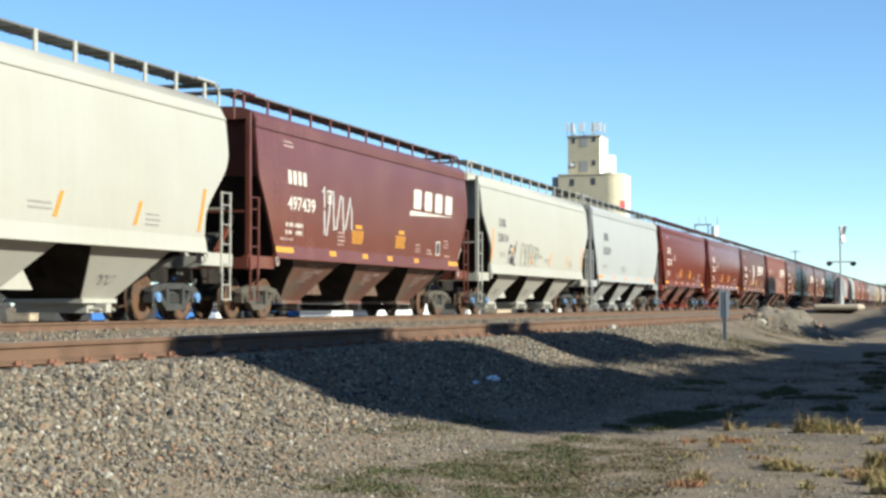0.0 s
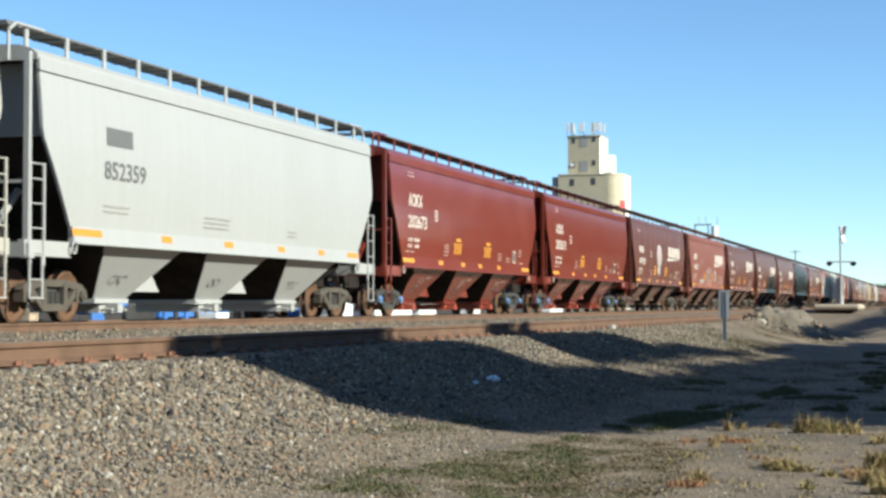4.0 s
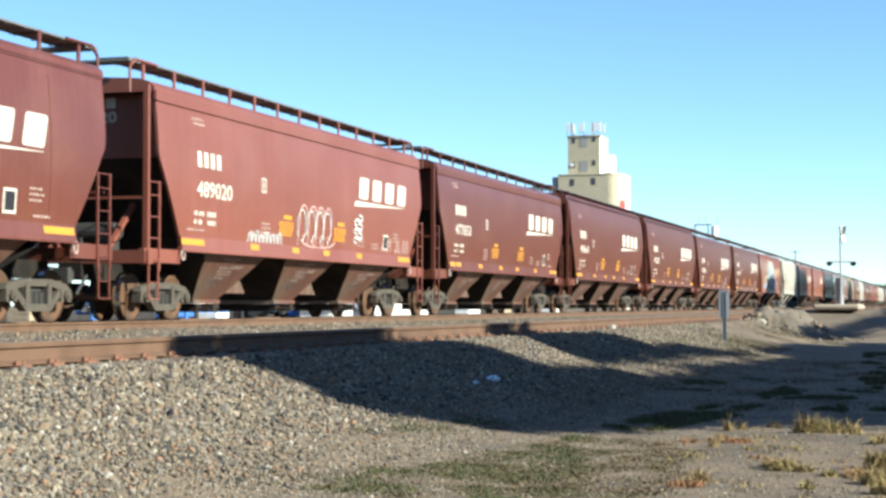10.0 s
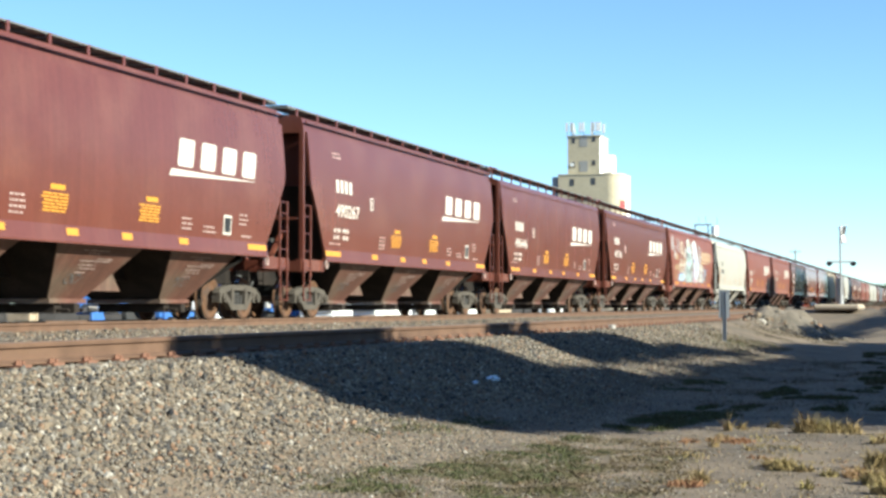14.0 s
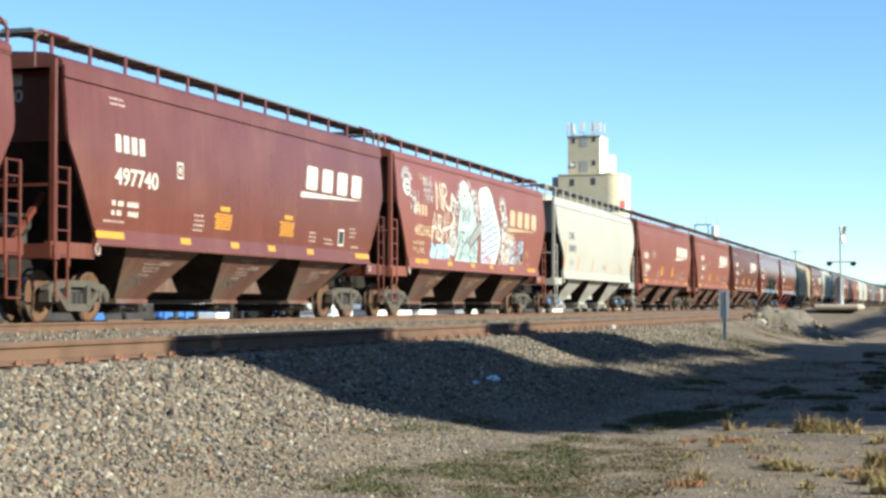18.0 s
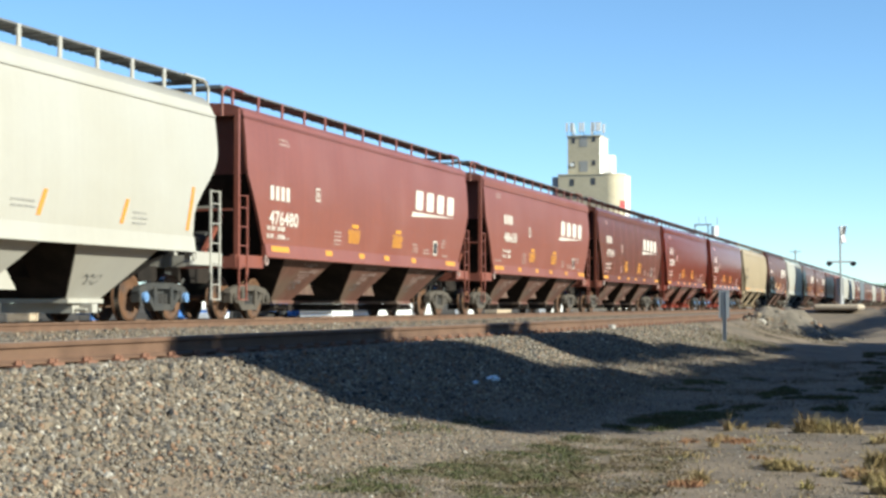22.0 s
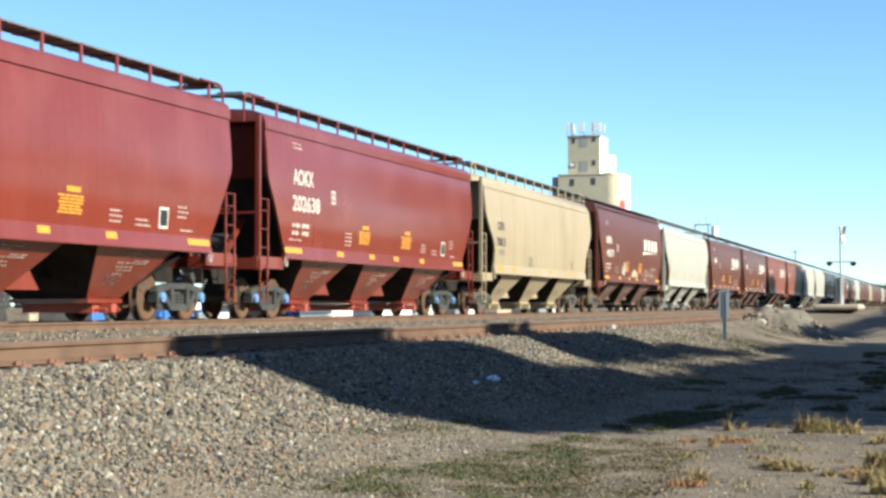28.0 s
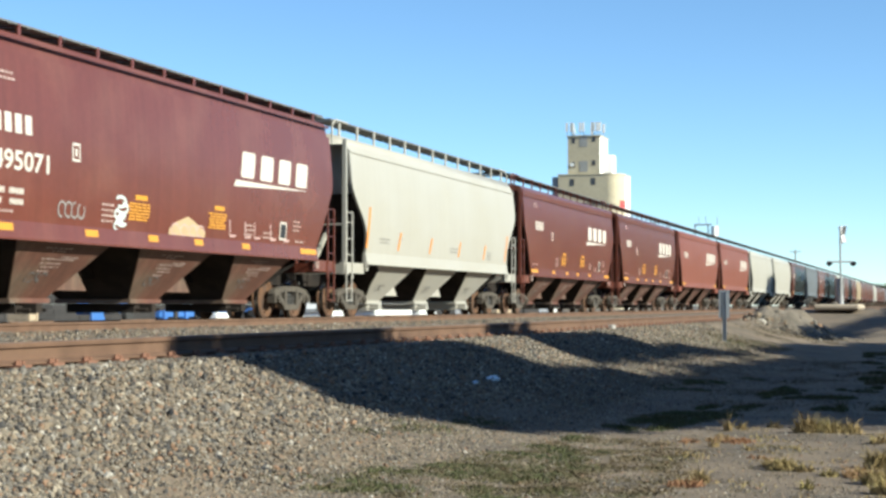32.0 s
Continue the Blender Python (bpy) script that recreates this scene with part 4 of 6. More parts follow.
for k, (y, w, h) in enumerate(((-2.95, 0.34, 0.42), (-2.35, 0.30, 0.36), (-1.85, 0.28, 0.44), (-1.30, 0.30, 0.36), (-0.80, 0.26, 0.34))):
    stroke(TRAIN[2], "round", SPRAY_OLIVE, oval(y, 2.02 + 0.04 * (k % 2), w, h, -70 + 15 * k, 255, 22), 0.034, 0.012 + 0.0005 * k)
    stroke(TRAIN[2], "round", SPRAY_OLIVE, oval(y + 0.04, 2.10, w * 0.4, h * 0.35, 40 * k, 40 * k + 260, 12), 0.028, 0.0155)
for k in range(3):
    stroke(TRAIN[2], "round", SPRAY_OLIVE, [(-0.35 + 0.12 * k, 2.0), (-0.33 + 0.12 * k, 2.12), (-0.25 + 0.12 * k, 2.03)], 0.03, 0.012)

# tags on the other red cars
for k in range(9):
    y = -4.0 + k * 0.21
    stroke(TRAIN[7], "flat", SPRAY_WHITE, [(y, 1.63), (y + 0.03, 1.80 + 0.05 * (k % 3)), (y + 0.14, 1.86 - 0.06 * (k % 2)), (y + 0.17, 1.70), (y + 0.24, 1.64)], 0.06, 0.011 + 0.0004 * k)
for k, y in enumerate((-0.95, -0.35, 0.15, 0.65)):
    stroke(TRAIN[7], "flat", FAINT_SPRAY, [(y - 0.2, 1.66), (y - 0.12, 2.2)] + oval(y + 0.12, 2.35, 0.24, 0.24, 180, 0, 8) + [(y + 0.34, 1.95), (y + 0.1, 1.88), (y + 0.2, 1.66)], 0.045, 0.011 + 0.0004 * k)
for k, y in enumerate((-0.95, -0.35, 0.2, 0.7)):
    stroke(TRAIN[7], "flat", SPRAY_PALE, oval(y, 2.12, 0.26, 0.36, -80, 230, 16), 0.035, 0.0165 + 0.0004 * k)
stroke(TRAIN[7], "flat", FAINT_SPRAY, oval(0.15, 1.84, 1.15, 0.2, 190, 350, 16), 0.04, 0.014)
for k in range(6):
    stroke(TRAIN[7], "flat", SPRAY_PALE, oval(2.9 + 0.12 * (k % 2), 1.92 + k * 0.11, 0.24, 0.08, 200 * (k % 2), 200 * (k % 2) + 260, 10), 0.05, 0.011 + 0.0004 * k)
for k, y in enumerate((4.85, 5.3, 6.0, 6.5, 6.8)):
    stroke(TRAIN[7], "flat", FAINT_SPRAY, [(y, 1.68), (y + 0.12, 1.98), (y + 0.22, 2.05), (y + 0.28, 1.80), (y + 0.2, 1.70)], 0.05, 0.011 + 0.0004 * k)
for k in range(5):
    stroke(TRAIN[21], "flat", SPRAY_PALE, oval(-2.62 + 0.08 * (k % 2), 1.70 + k * 0.11, 0.20, 0.09, 60 * k, 60 * k + 270, 10), 0.06, 0.011 + 0.0004 * k)
field(TRAIN[21], "flat", SPRAY_ORANGE, [(-0.6, 1.62), (1.0, 1.62), (1.05, 1.78), (0.6, 1.90), (0.2, 2.02), (-0.25, 1.92), (-0.6, 1.76)], 0.010, "tan sprayed bubble")
for k, y in enumerate((-0.35, 0.05, 0.45, 0.8)):
    stroke(TRAIN[21], "flat", FAINT_SPRAY, oval(y, 1.75, 0.17, 0.11, 0, 300, 10), 0.035, 0.013 + 0.0004 * k)
for k, y in enumerate((2.2, 3.0, 3.5, 4.4, 5.2)):
    stroke(TRAIN[21], "flat", FAINT_SPRAY, [(y, 2.05), (y + 0.06, 1.72), (y + 0.35, 1.74)], 0.05, 0.011)
for k in range(4):
    stroke(TRAIN[21], "flat", SPRAY_GREY, oval(-4.7 + k * 0.22, 1.9, 0.12, 0.13, 40 * k, 40 * k + 280, 9), 0.035, 0.011)


def mural(car):
    """Sprayed figures over most of the side: letters, a drawn shape, a ruled white sheet and flecks."""
    st = "flat"
    r = random.Random(5)
    # a tall drawn shape: pale halo, dark outlines, drips
    field(car, st, SPRAY_PALE, oval(-1.86, 3.55, 0.62, 0.58, 0, 345, 24), 0.009, "pale grey sprayed patch")
    flecks(car, st, SPRAY_WHITE, -2.6, -1.1, 3.2, 4.1, 60, 0.06, 3, 0.0105)
    field(car, st, SPRAY_TEAL, [(-3.0, 1.62), (-0.35, 1.62), (-0.45, 2.3), (-0.7, 3.0), (-1.0, 3.6), (-1.3, 3.85), (-2.2, 3.8), (-2.5, 3.3), (-2.75, 2.4)], 0.009, "pale teal sprayed patch")
    stroke(car, st, SPRAY_BLACK, [(-2.75, 2.45), (-2.5, 3.3), (-2.2, 3.82), (-1.9, 3.6), (-1.6, 3.9), (-1.3, 3.85), (-1.0, 3.6), (-0.7, 3.0), (-0.5, 2.5)], 0.06, 0.014)
    for k in range(7):
        stroke(car, st, SPRAY_CREAM, oval(-2.2 + k * 0.12, 3.78 + 0.07 * math.sin(k * 0.5), 0.06, 0.13, 0, 330, 9), 0.045, 0.0145 + 0.0003 * k)
    flecks(car, st, SPRAY_TEAL, -2.35, -1.35, 2.8, 3.6, 40, 0.07, 21, 0.0125)
    flecks(car, st, SPRAY_BLACK, -2.5, -1.2, 2.75, 3.95, 46, 0.035, 22, 0.0135)
    flecks(car, st, SPRAY_BLACK, -2.9, -0.4, 1.68, 2.6, 70, 0.03, 23, 0.0165)
    flecks(car, st, SPRAY_GREY, -2.9, -0.4, 1.66, 2.6, 60, 0.06, 24, 0.0125)
    flecks(car, st, SPRAY_WHITE, -2.9, -0.4, 1.66, 2.6, 60, 0.04, 25, 0.0135)
    for k in range(13):
        y = -2.35 + k * 0.085
        stroke(car, st, (SPRAY_WHITE, SPRAY_BLACK, SPRAY_GREY)[k % 3], [(y, 3.30 - 0.05 * (k % 2)), (y + 0.02, 3.0), (y - 0.01, 2.78 + 0.05 * (k % 3))], 0.04, 0.015)
    stroke(car, st, SPRAY_BLACK, [(-2.2, 3.4), (-2.5, 2.45), (-2.75, 2.0), (-3.05, 1.62)], 0.055, 0.0142)
    stroke(car, st, SPRAY_BLACK, [(-1.0, 3.3), (-0.85, 2.66), (-0.55, 2.2), (-0.35, 1.64)], 0.055, 0.0142)
    stroke(car, st, SPRAY_BLACK, [(-2.3, 1.66), (-2.1, 2.1), (-1.8, 2.28), (-1.45, 2.2), (-1.2, 1.66)], 0.05, 0.0145)
    for k in range(16):
        y = -2.85 + k * 0.155
        z = r.uniform(1.7, 2.1)
        stroke(car, st, (SPRAY_BLACK, SPRAY_WHITE, SPRAY_GREY, SPRAY_WHITE)[k % 4], [(y, z + r.uniform(0.2, 0.42)), (y + 0.05, z + 0.1), (y - 0.02, z - 0.06)], 0.035, 0.0155 + 0.0001 * k)
    field(car, st, SPRAY_GREY, [(-1.49, 2.36), (-1.38, 2.06), (-0.12, 2.55), (-0.02, 2.98)], 0.018, "grey sprayed wedge")
    stroke(car, st, SPRAY_BLACK, [(-1.49, 2.36), (-0.02, 2.98), (-0.12, 2.55), (-1.38, 2.06), (-1.49, 2.36)], 0.06, 0.0195)
    # the ruled white sheet
    sheet = [(0.05, 1.62), (1.85, 1.62), (2.2, 2.0), (2.42, 2.5), (2.2, 2.9), (1.85, 3.35), (1.55, 3.8), (1.25, 4.08), (0.9, 4.12), (0.2, 4.06), (-0.25, 3.85), (-0.1, 2.7)]
    field(car, st, SPRAY_WHITE, sheet, 0.010, "white sprayed sheet")
    stroke(car, st, SPRAY_BLACK, sheet[1:8], 0.05, 0.014)
    stroke(car, st, SPRAY_GREY, [(0.02, 1.64), (-0.08, 2.6), (-0.25, 3.8), (-0.45, 4.0)], 0.07, 0.014)
    for k in range(9):
        z = 1.70 + k * 0.20
        stroke(car, st, RULE_BLUE, [(0.1 + i * 0.27, z + 0.085 * i - 0.004 * i * i + 0.02 * math.sin(i * 2 + k)) for i in range(8 if k < 5 else 6)], 0.055, 0.0135)
    stroke(car, st, RULE_BLUE, [(0.75, 3.0), (1.1, 3.05), (0.95, 2.6), (0.85, 2.4)], 0.04, 0.016)
    stroke(car, st, SPRAY_RED, [(0.42, 3.0), (0.40, 2.4), (0.44, 2.0), (0.40, 1.64)], 0.04, 0.0165)
    for k in range(5):
        stroke(car, st, SPRAY_PINK, [(-0.1 + k * 0.16, 3.4), (-0.02 + k * 0.16, 3.75), (0.1 + k * 0.16, 3.5)], 0.04, 0.0165)
        stroke(car, st, SPRAY_RED, oval(0.75 + 0.12 * k, 1.75 + 0.06 * (k % 3), 0.11, 0.10, 50 * k, 50 * k + 250, 8), 0.03, 0.017)
    for z in (1.95, 2.35, 2.8):
        field(car, st, SPRAY_BLACK, oval(0.12, z, 0.07, 0.06, 0, 330, 8), 0.0165)
    # rough flowers
    petals(car, st, SPRAY_WHITE, 2.75, 3.55, 0.16, 0.40, 13, width=0.06)
    stroke(car, st, SPRAY_WHITE, oval(2.75, 3.5, 0.28, 0.22, 0, 360, 14), 0.07, 0.019)
    stroke(car, st, SPRAY_BLACK, [(2.35, 3.5), (2.4, 3.0), (2.55, 2.4), (2.5, 1.8)], 0.04, 0.013)
    petals(car, st, SPRAY_WHITE, -7.75, 3.65, 0.26, 0.46, 11, 20, 170, 0.05)
    field(car, st, SPRAY_WHITE, oval(-7.75, 3.55, 0.34, 0.26, 0, 345, 16), 0.010)
    stroke(car, st, SPRAY_BLACK, oval(-7.72, 3.53, 0.16, 0.10, 0, 360, 12), 0.06, 0.014)
    # cream letters
    letters = ([(-4.95, 3.05), (-4.9, 3.85), (-4.72, 3.4), (-4.52, 3.88), (-4.46, 3.1)],
               [(-4.28, 3.05), (-4.26, 3.85)], [(-4.26, 3.85), (-3.95, 3.8), (-3.9, 3.58), (-4.2, 3.45), (-3.95, 3.2), (-3.6, 3.1)],
               [(-5.45, 2.15), (-5.2, 3.0), (-4.98, 2.2)], [(-5.36, 2.52), (-5.05, 2.56)],
               [(-4.84, 2.2), (-4.82, 2.95), (-4.55, 2.86), (-4.6, 2.62), (-4.8, 2.6), (-4.5, 2.45), (-4.55, 2.22), (-4.84, 2.2)],
               [(-4.4, 2.1), (-4.15, 3.0), (-3.85, 2.0)], [(-4.3, 2.5), (-3.6, 2.62), (-3.1, 2.86)],
               [(-3.6, 1.9), (-3.5, 2.5), (-3.15, 2.95)], [(-3.6, 3.1), (-3.45, 3.3), (-3.35, 3.6), (-3.2, 3.4)])
    for k, pts in enumerate(letters):
        stroke(car, st, SPRAY_CREAM, pts, 0.09, 0.0125 + 0.0003 * k)
    stroke(car, st, SPRAY_WHITE, [(-3.22 + (0.04 + 0.0062 * i) * math.cos(i * 0.33), 2.18 + (0.04 + 0.0062 * i) * math.sin(i * 0.33)) for i in range(58)], 0.065, 0.0125)
    stroke(car, st, SPRAY_WHITE, oval(-3.2, 2.1, 0.55, 0.52, 80, 300, 18), 0.06, 0.0155)
    for k in range(5):
        stroke(car, st, SPRAY_PALE, oval(-3.45 + 0.1 * k, 3.2 + 0.2 * (k % 3), 0.10, 0.09, 70 * k, 70 * k + 280, 10), 0.035, 0.0128)
    # loose colour along the sill and at the edges
    flecks(car, st, SPRAY_BLUE, -5.5, -3.6, 1.66, 2.05, 70, 0.09, 11, 0.0092)
    flecks(car, st, SPRAY_WHITE, -5.5, -3.4, 1.64, 2.0, 40, 0.05, 12, 0.0105)
    flecks(car, st, SPRAY_WHITE, -6.2, -5.3, 3.2, 3.95, 46, 0.045, 13)
    flecks(car, st, SPRAY_WHITE, -7.5, -6.7, 2.9, 3.5, 34, 0.05, 14)
    flecks(car, st, SPRAY_PALE, -3.4, -2.4, 1.8, 3.6, 70, 0.05, 15, 0.0085)
    flecks(car, st, SPRAY_PALE, -1.1, -0.3, 2.6, 3.9, 60, 0.06, 16, 0.0085)
    flecks(car, st, SPRAY_PALE, 2.4, 3.4, 1.66, 3.3, 90, 0.06, 17, 0.0085)
    flecks(car, st, SPRAY_CREAM, 2.6, 4.3, 1.7, 2.7, 60, 0.05, 18, 0.0105)
    flecks(car, st, SPRAY_BLUE, 3.4, 5.5, 1.64, 2.5, 70, 0.06, 19, 0.0095)
    flecks(car, st, SPRAY_WHITE, 3.2, 5.5, 1.66, 2.6, 50, 0.04, 20, 0.0115)
    for k in range(3):
        stroke(car, st, SPRAY_CREAM, oval(3.2 + 0.35 * k, 2.55, 0.15, 0.14, 60 * k, 60 * k + 320, 10), 0.05, 0.0125)


mural(TRAIN[13])
for piece in TRAIN[13].children:
    if piece.name.startswith("paint_"):
        piece.matrix_basis = pose(0, -0.18, 0)


# ---- track details ----
def build_ties():
    bm = bmesh.new()
    box(bm, -1.3, 1.3, -0.11, 0.11, -0.15, 0.0)
    tie_mesh = mesh_of(bm, "tie")
    bm = bmesh.new()
    box(bm, -0.09, 0.16, -0.09, 0.09, 0.0, 0.018)
    tube(bm, (0.10, -0.05, 0.01), (0.10, -0.05, 0.055), 0.018, 6)
    tube(bm, (0.10, 0.05, 0.01), (0.10, 0.05, 0.05), 0.018, 6)
    tube(bm, (0.10, 0.0, 0.01), (0.095, 0.0, 0.06), 0.016, 6)
    plate_mesh = mesh_of(bm, "tie_plate")
    tracks = [o for o in scene.objects if o.name.startswith("railway_track")]
    r = random.Random(4)
    for tr, tx in zip(tracks, (TRACK_NEAR, TRACK_FAR)):
        for i in range(105):
            y = 7.0 + i * 0.56 + r.uniform(-0.03, 0.03)
            part("tie", tie_mesh, TIE, tr, at=pose(tx, y, RAIL - 0.195, 0, 0, r.uniform(-0.6, 0.6)))
            if tx == TRACK_NEAR:
                part("tie_plate", plate_mesh, PLATE, tr, at=pose(tx + 0.755, y, RAIL - 0.195))


PLATE = surface("rusty_plate", (0.16, 0.075, 0.045), 0.85, vary=0.3, scale=8, fine=50)
build_ties()


def stones(name, label, count, place, size, material, seed):
    """One object of many loose stones: each a bent twenty-sided lump."""
    rng = np.random.default_rng(seed)
    g = (1 + 5 ** 0.5) / 2
    v = np.array([(-1, g, 0), (1, g, 0), (-1, -g, 0), (1, -g, 0), (0, -1, g), (0, 1, g), (0, -1, -g), (0, 1, -g), (g, 0, -1), (g, 0, 1), (-g, 0, -1), (-g, 0, 1)]) / math.sqrt(1 + g * g)
    f = np.array([(0, 11, 5), (0, 5, 1), (0, 1, 7), (0, 7, 10), (0, 10, 11), (1, 5, 9), (5, 11, 4), (11, 10, 2), (10, 7, 6), (7, 1, 8), (3, 9, 4), (3, 4, 2), (3, 2, 6), (3, 6, 8), (3, 8, 9), (4, 9, 5), (2, 4, 11), (6, 2, 10), (8, 6, 7), (9, 8, 1)])
    pos = place(rng, count)
    count = len(pos)
    r = size(rng, count, pos)
    pts = v[None] * rng.uniform(0.65, 1.25, (count, 12, 1))
    pts = pts * rng.uniform(0.6, 1.2, (count, 1, 3))
    q = rng.normal(size=(count, 4))
    q /= np.linalg.norm(q, axis=1, keepdims=True)
    w, x, y, z = q.T
    rot = np.stack([np.stack([1 - 2 * (y * y + z * z), 2 * (x * y - w * z), 2 * (x * z + w * y)], -1), np.stack([2 * (x * y + w * z), 1 - 2 * (x * x + z * z), 2 * (y * z - w * x)], -1), np.stack([2 * (x * z - w * y), 2 * (y * z + w * x), 1 - 2 * (x * x + y * y)], -1)], 1)
    pts = np.einsum("nij,nkj->nki", rot, pts) * r[:, None, None] + pos[:, None, :]
    faces = f[None] + (np.arange(count) * 12)[:, None, None]
    me = bpy.data.meshes.new(name)
    me.vertices.add(count * 12)
    me.vertices.foreach_set("co", pts.reshape(-1).astype(np.float32))
    me.loops.add(count * 60)
    me.loops.foreach_set("vertex_index", faces.reshape(-1).astype(np.int32))
    me.polygons.add(count * 20)
    me.polygons.foreach_set("loop_start", np.arange(0, count * 60, 3, dtype=np.int32))
    me.polygons.foreach_set("use_smooth", np.zeros(count * 20, dtype=bool))
    me.update(calc_edges=True)
    me.materials.append(material)
    return tagged(new(name, me), label, "stones", kind="stuff")


SECTION_X, SECTION_Z = zip(*CROSS_SECTION)


def on_ground(x, y, lift):
    return np.stack([x, y, np.interp(x, SECTION_X, SECTION_Z) + lift], -1)


def slope_place(rng, n):
    x = rng.uniform(-6.95, -4.0, n)
    y = 8.0 + 40.0 * rng.random(n) ** 1.7
    return on_ground(x, y, rng.uniform(-0.015, 0.02, n))


def toe_place(rng, n):
    x = -4.3 + np.abs(rng.normal(0, 0.75, n))
    y = 8.0 + 34.0 * rng.random(n) ** 1.6
    p = on_ground(x, y, 0.0)
    p[:, 2] = [terrain(a, b) for a, b in zip(x, y)] + rng.uniform(-0.010, 0.006, n)
    return p


def bed_place(rng, n):
    x = rng.uniform(-14.6, -7.0, n)
    y = 9.0 + 55.0 * rng.random(n) ** 1.4
    return on_ground(x, y, rng.uniform(-0.01, 0.03, n))


def coarse(rng, n, pos):
    return rng.uniform(0.010, 0.026, n) * (1 + 0.8 * (rng.random(n) > 0.95)) * np.interp(pos[:, 0], (-5.3, -4.6, -4.0), (1.0, 0.72, 0.55))


def fine(rng, n, pos):
    return rng.uniform(0.005, 0.012, n) * (1 + 0.8 * (rng.random(n) > 0.97))


stones("ballast_stones", "grey and tan crushed-stone ballast on a bank", 86000, slope_place, coarse, STONE, 1)
stones("toe_gravel", "finer gravel spread over dirt at the bank's foot", 42000, toe_place, fine, STONE, 2)
def lot_place(rng, n):
    x = rng.uniform(-3.4, -0.2, n)
    y = 11.0 + 30.0 * rng.random(n) ** 1.5
    p = on_ground(x, y, 0.0)
    p[:, 2] = [terrain(a, b) for a, b in zip(x, y)]
    return p


stones("lot_pebbles", "loose pebbles and crumbs of dirt on the lot", 7000, lot_place, lambda rng, n, pos: rng.uniform(0.005, 0.016, n), STONE, 7)
stones("track_ballast", "crushed stone between the railway tracks", 15000, bed_place, coarse, STONE, 3)


def blades(name, label, spots, material, seed):
    """Grass blades in patches: x, y, radius x, radius y, blades, height."""
    r = random.Random(seed)
    verts, faces = [], []
    for cx, cy, rx, ry, n, h in spots:
        for _ in range(n):
            t, k = r.uniform(0, 2 * math.pi), math.sqrt(r.random())
            x, y = cx + rx * k * math.cos(t), cy + ry * k * math.sin(t)
            z = terrain(x, y) - 0.005
            a = r.uniform(0, 2 * math.pi)
            b = r.uniform(0, 2 * math.pi)
            hh = h * r.uniform(0.25, 1.2) * (1.2 - 0.75 * k)
            w = 0.004 + 0.004 * r.random()
            lean = hh * r.uniform(0.2, 1.3)
            i = len(verts)
            dx, dy = w * math.cos(a), w * math.sin(a)
            mx, my = x + lean * 0.4 * math.cos(b), y + lean * 0.4 * math.sin(b)
            verts += [(x - dx, y - dy, z), (x + dx, y + dy, z), (mx + dx * 0.8, my + dy * 0.8, z + hh * 0.6), (mx - dx * 0.8, my - dy * 0.8, z + hh * 0.6), (x + lean * math.cos(b), y + lean * math.sin(b), z + hh)]
            faces += [(i, i + 1, i + 2, i + 3), (i + 3, i + 2, i + 4)]
    me = bpy.data.meshes.new(name)
    me.from_pydata(verts, [], faces)
    me.materials.append(material)
    return tagged(new(name, me), label, "grass", kind="stuff")


GREEN = surface("short_green_grass", (0.050, 0.056, 0.016), 0.8, vary=0.2, scale=2, fine=20, bump=0, second=(0.068, 0.054, 0.022), mix_scale=1.5, per="island", spread=0.4)
STRAW = surface("dry_straw_grass", (0.22, 0.155, 0.065), 0.8, vary=0.2, scale=2, fine=20, bump=0, second=(0.19, 0.155, 0.055), mix_scale=2, per="island", spread=0.4)
RUSSET = surface("russet_weed", (0.19, 0.088, 0.040), 0.85, vary=0.2, scale=2, fine=20, bump=0, second=(0.17, 0.11, 0.05), mix_scale=2, per="island", spread=0.4)
BROWN = surface("dead_brown_grass", (0.097, 0.071, 0.039), 0.85, vary=0.2, scale=2, fine=20, bump=0, second=(0.065, 0.059, 0.026), mix_scale=2, per="island", spread=0.4)
rg = random.Random(8)


def inside(x, y, outline):
    hit = False
    for (x0, y0), (x1, y1) in zip(outline, outline[1:] + outline[:1]):
        if (y0 > y) != (y1 > y) and x < x0 + (x1 - x0) * (y - y0) / (y1 - y0):
            hit = not hit
    return hit


def patches(outline, count, blade_count, height, grain=0.8, bare=0.0):
    """Small clumps inside an outline on the ground, thinned out by a noise so that bare earth shows."""
    found = []
    xs, ys = zip(*outline)
    while len(found) < count:
        x, y = rg.uniform(min(xs), max(xs)), rg.uniform(min(ys), max(ys))
        k = noise.noise((x * 1.4 / grain, y * 0.6 / grain, 4.0))
        if inside(x, y, outline) and k > bare:
            found.append((x, y, rg.uniform(0.08, 0.26), rg.uniform(0.12, 0.4), blade_count, height * rg.uniform(0.6, 1.3)))
    return found


LAWN = [(-4.15, 10.4), (-4.05, 11.8), (-3.75, 12.8), (-3.55, 14.4), (-3.35, 15.9), (-2.95, 15.9), (-2.75, 14.2), (-2.6, 12.5), (-2.35, 10.4)]
VERGE = [(-4.95, 13.4), (-4.7, 15.0), (-4.45, 16.8), (-4.05, 16.8), (-4.3, 15.2), (-4.65, 13.6)]
EARTH = [(-3.0, 16.3), (-2.3, 15.6), (-1.9, 13.0), (-1.7, 10.6), (-2.5, 10.6), (-2.8, 13.0)]
SHADE_LAWN = [(-3.25, 17.1), (-2.75, 17.5), (-2.45, 19.5), (-2.35, 21.5), (-2.7, 22.0), (-3.1, 20.0)]
ROAD_EDGE = [(-1.25, 20.5), (-1.25, 27.0), (-1.45, 36.0), (-2.2, 50.0), (3.0, 50.0), (2.0, 20.5)]
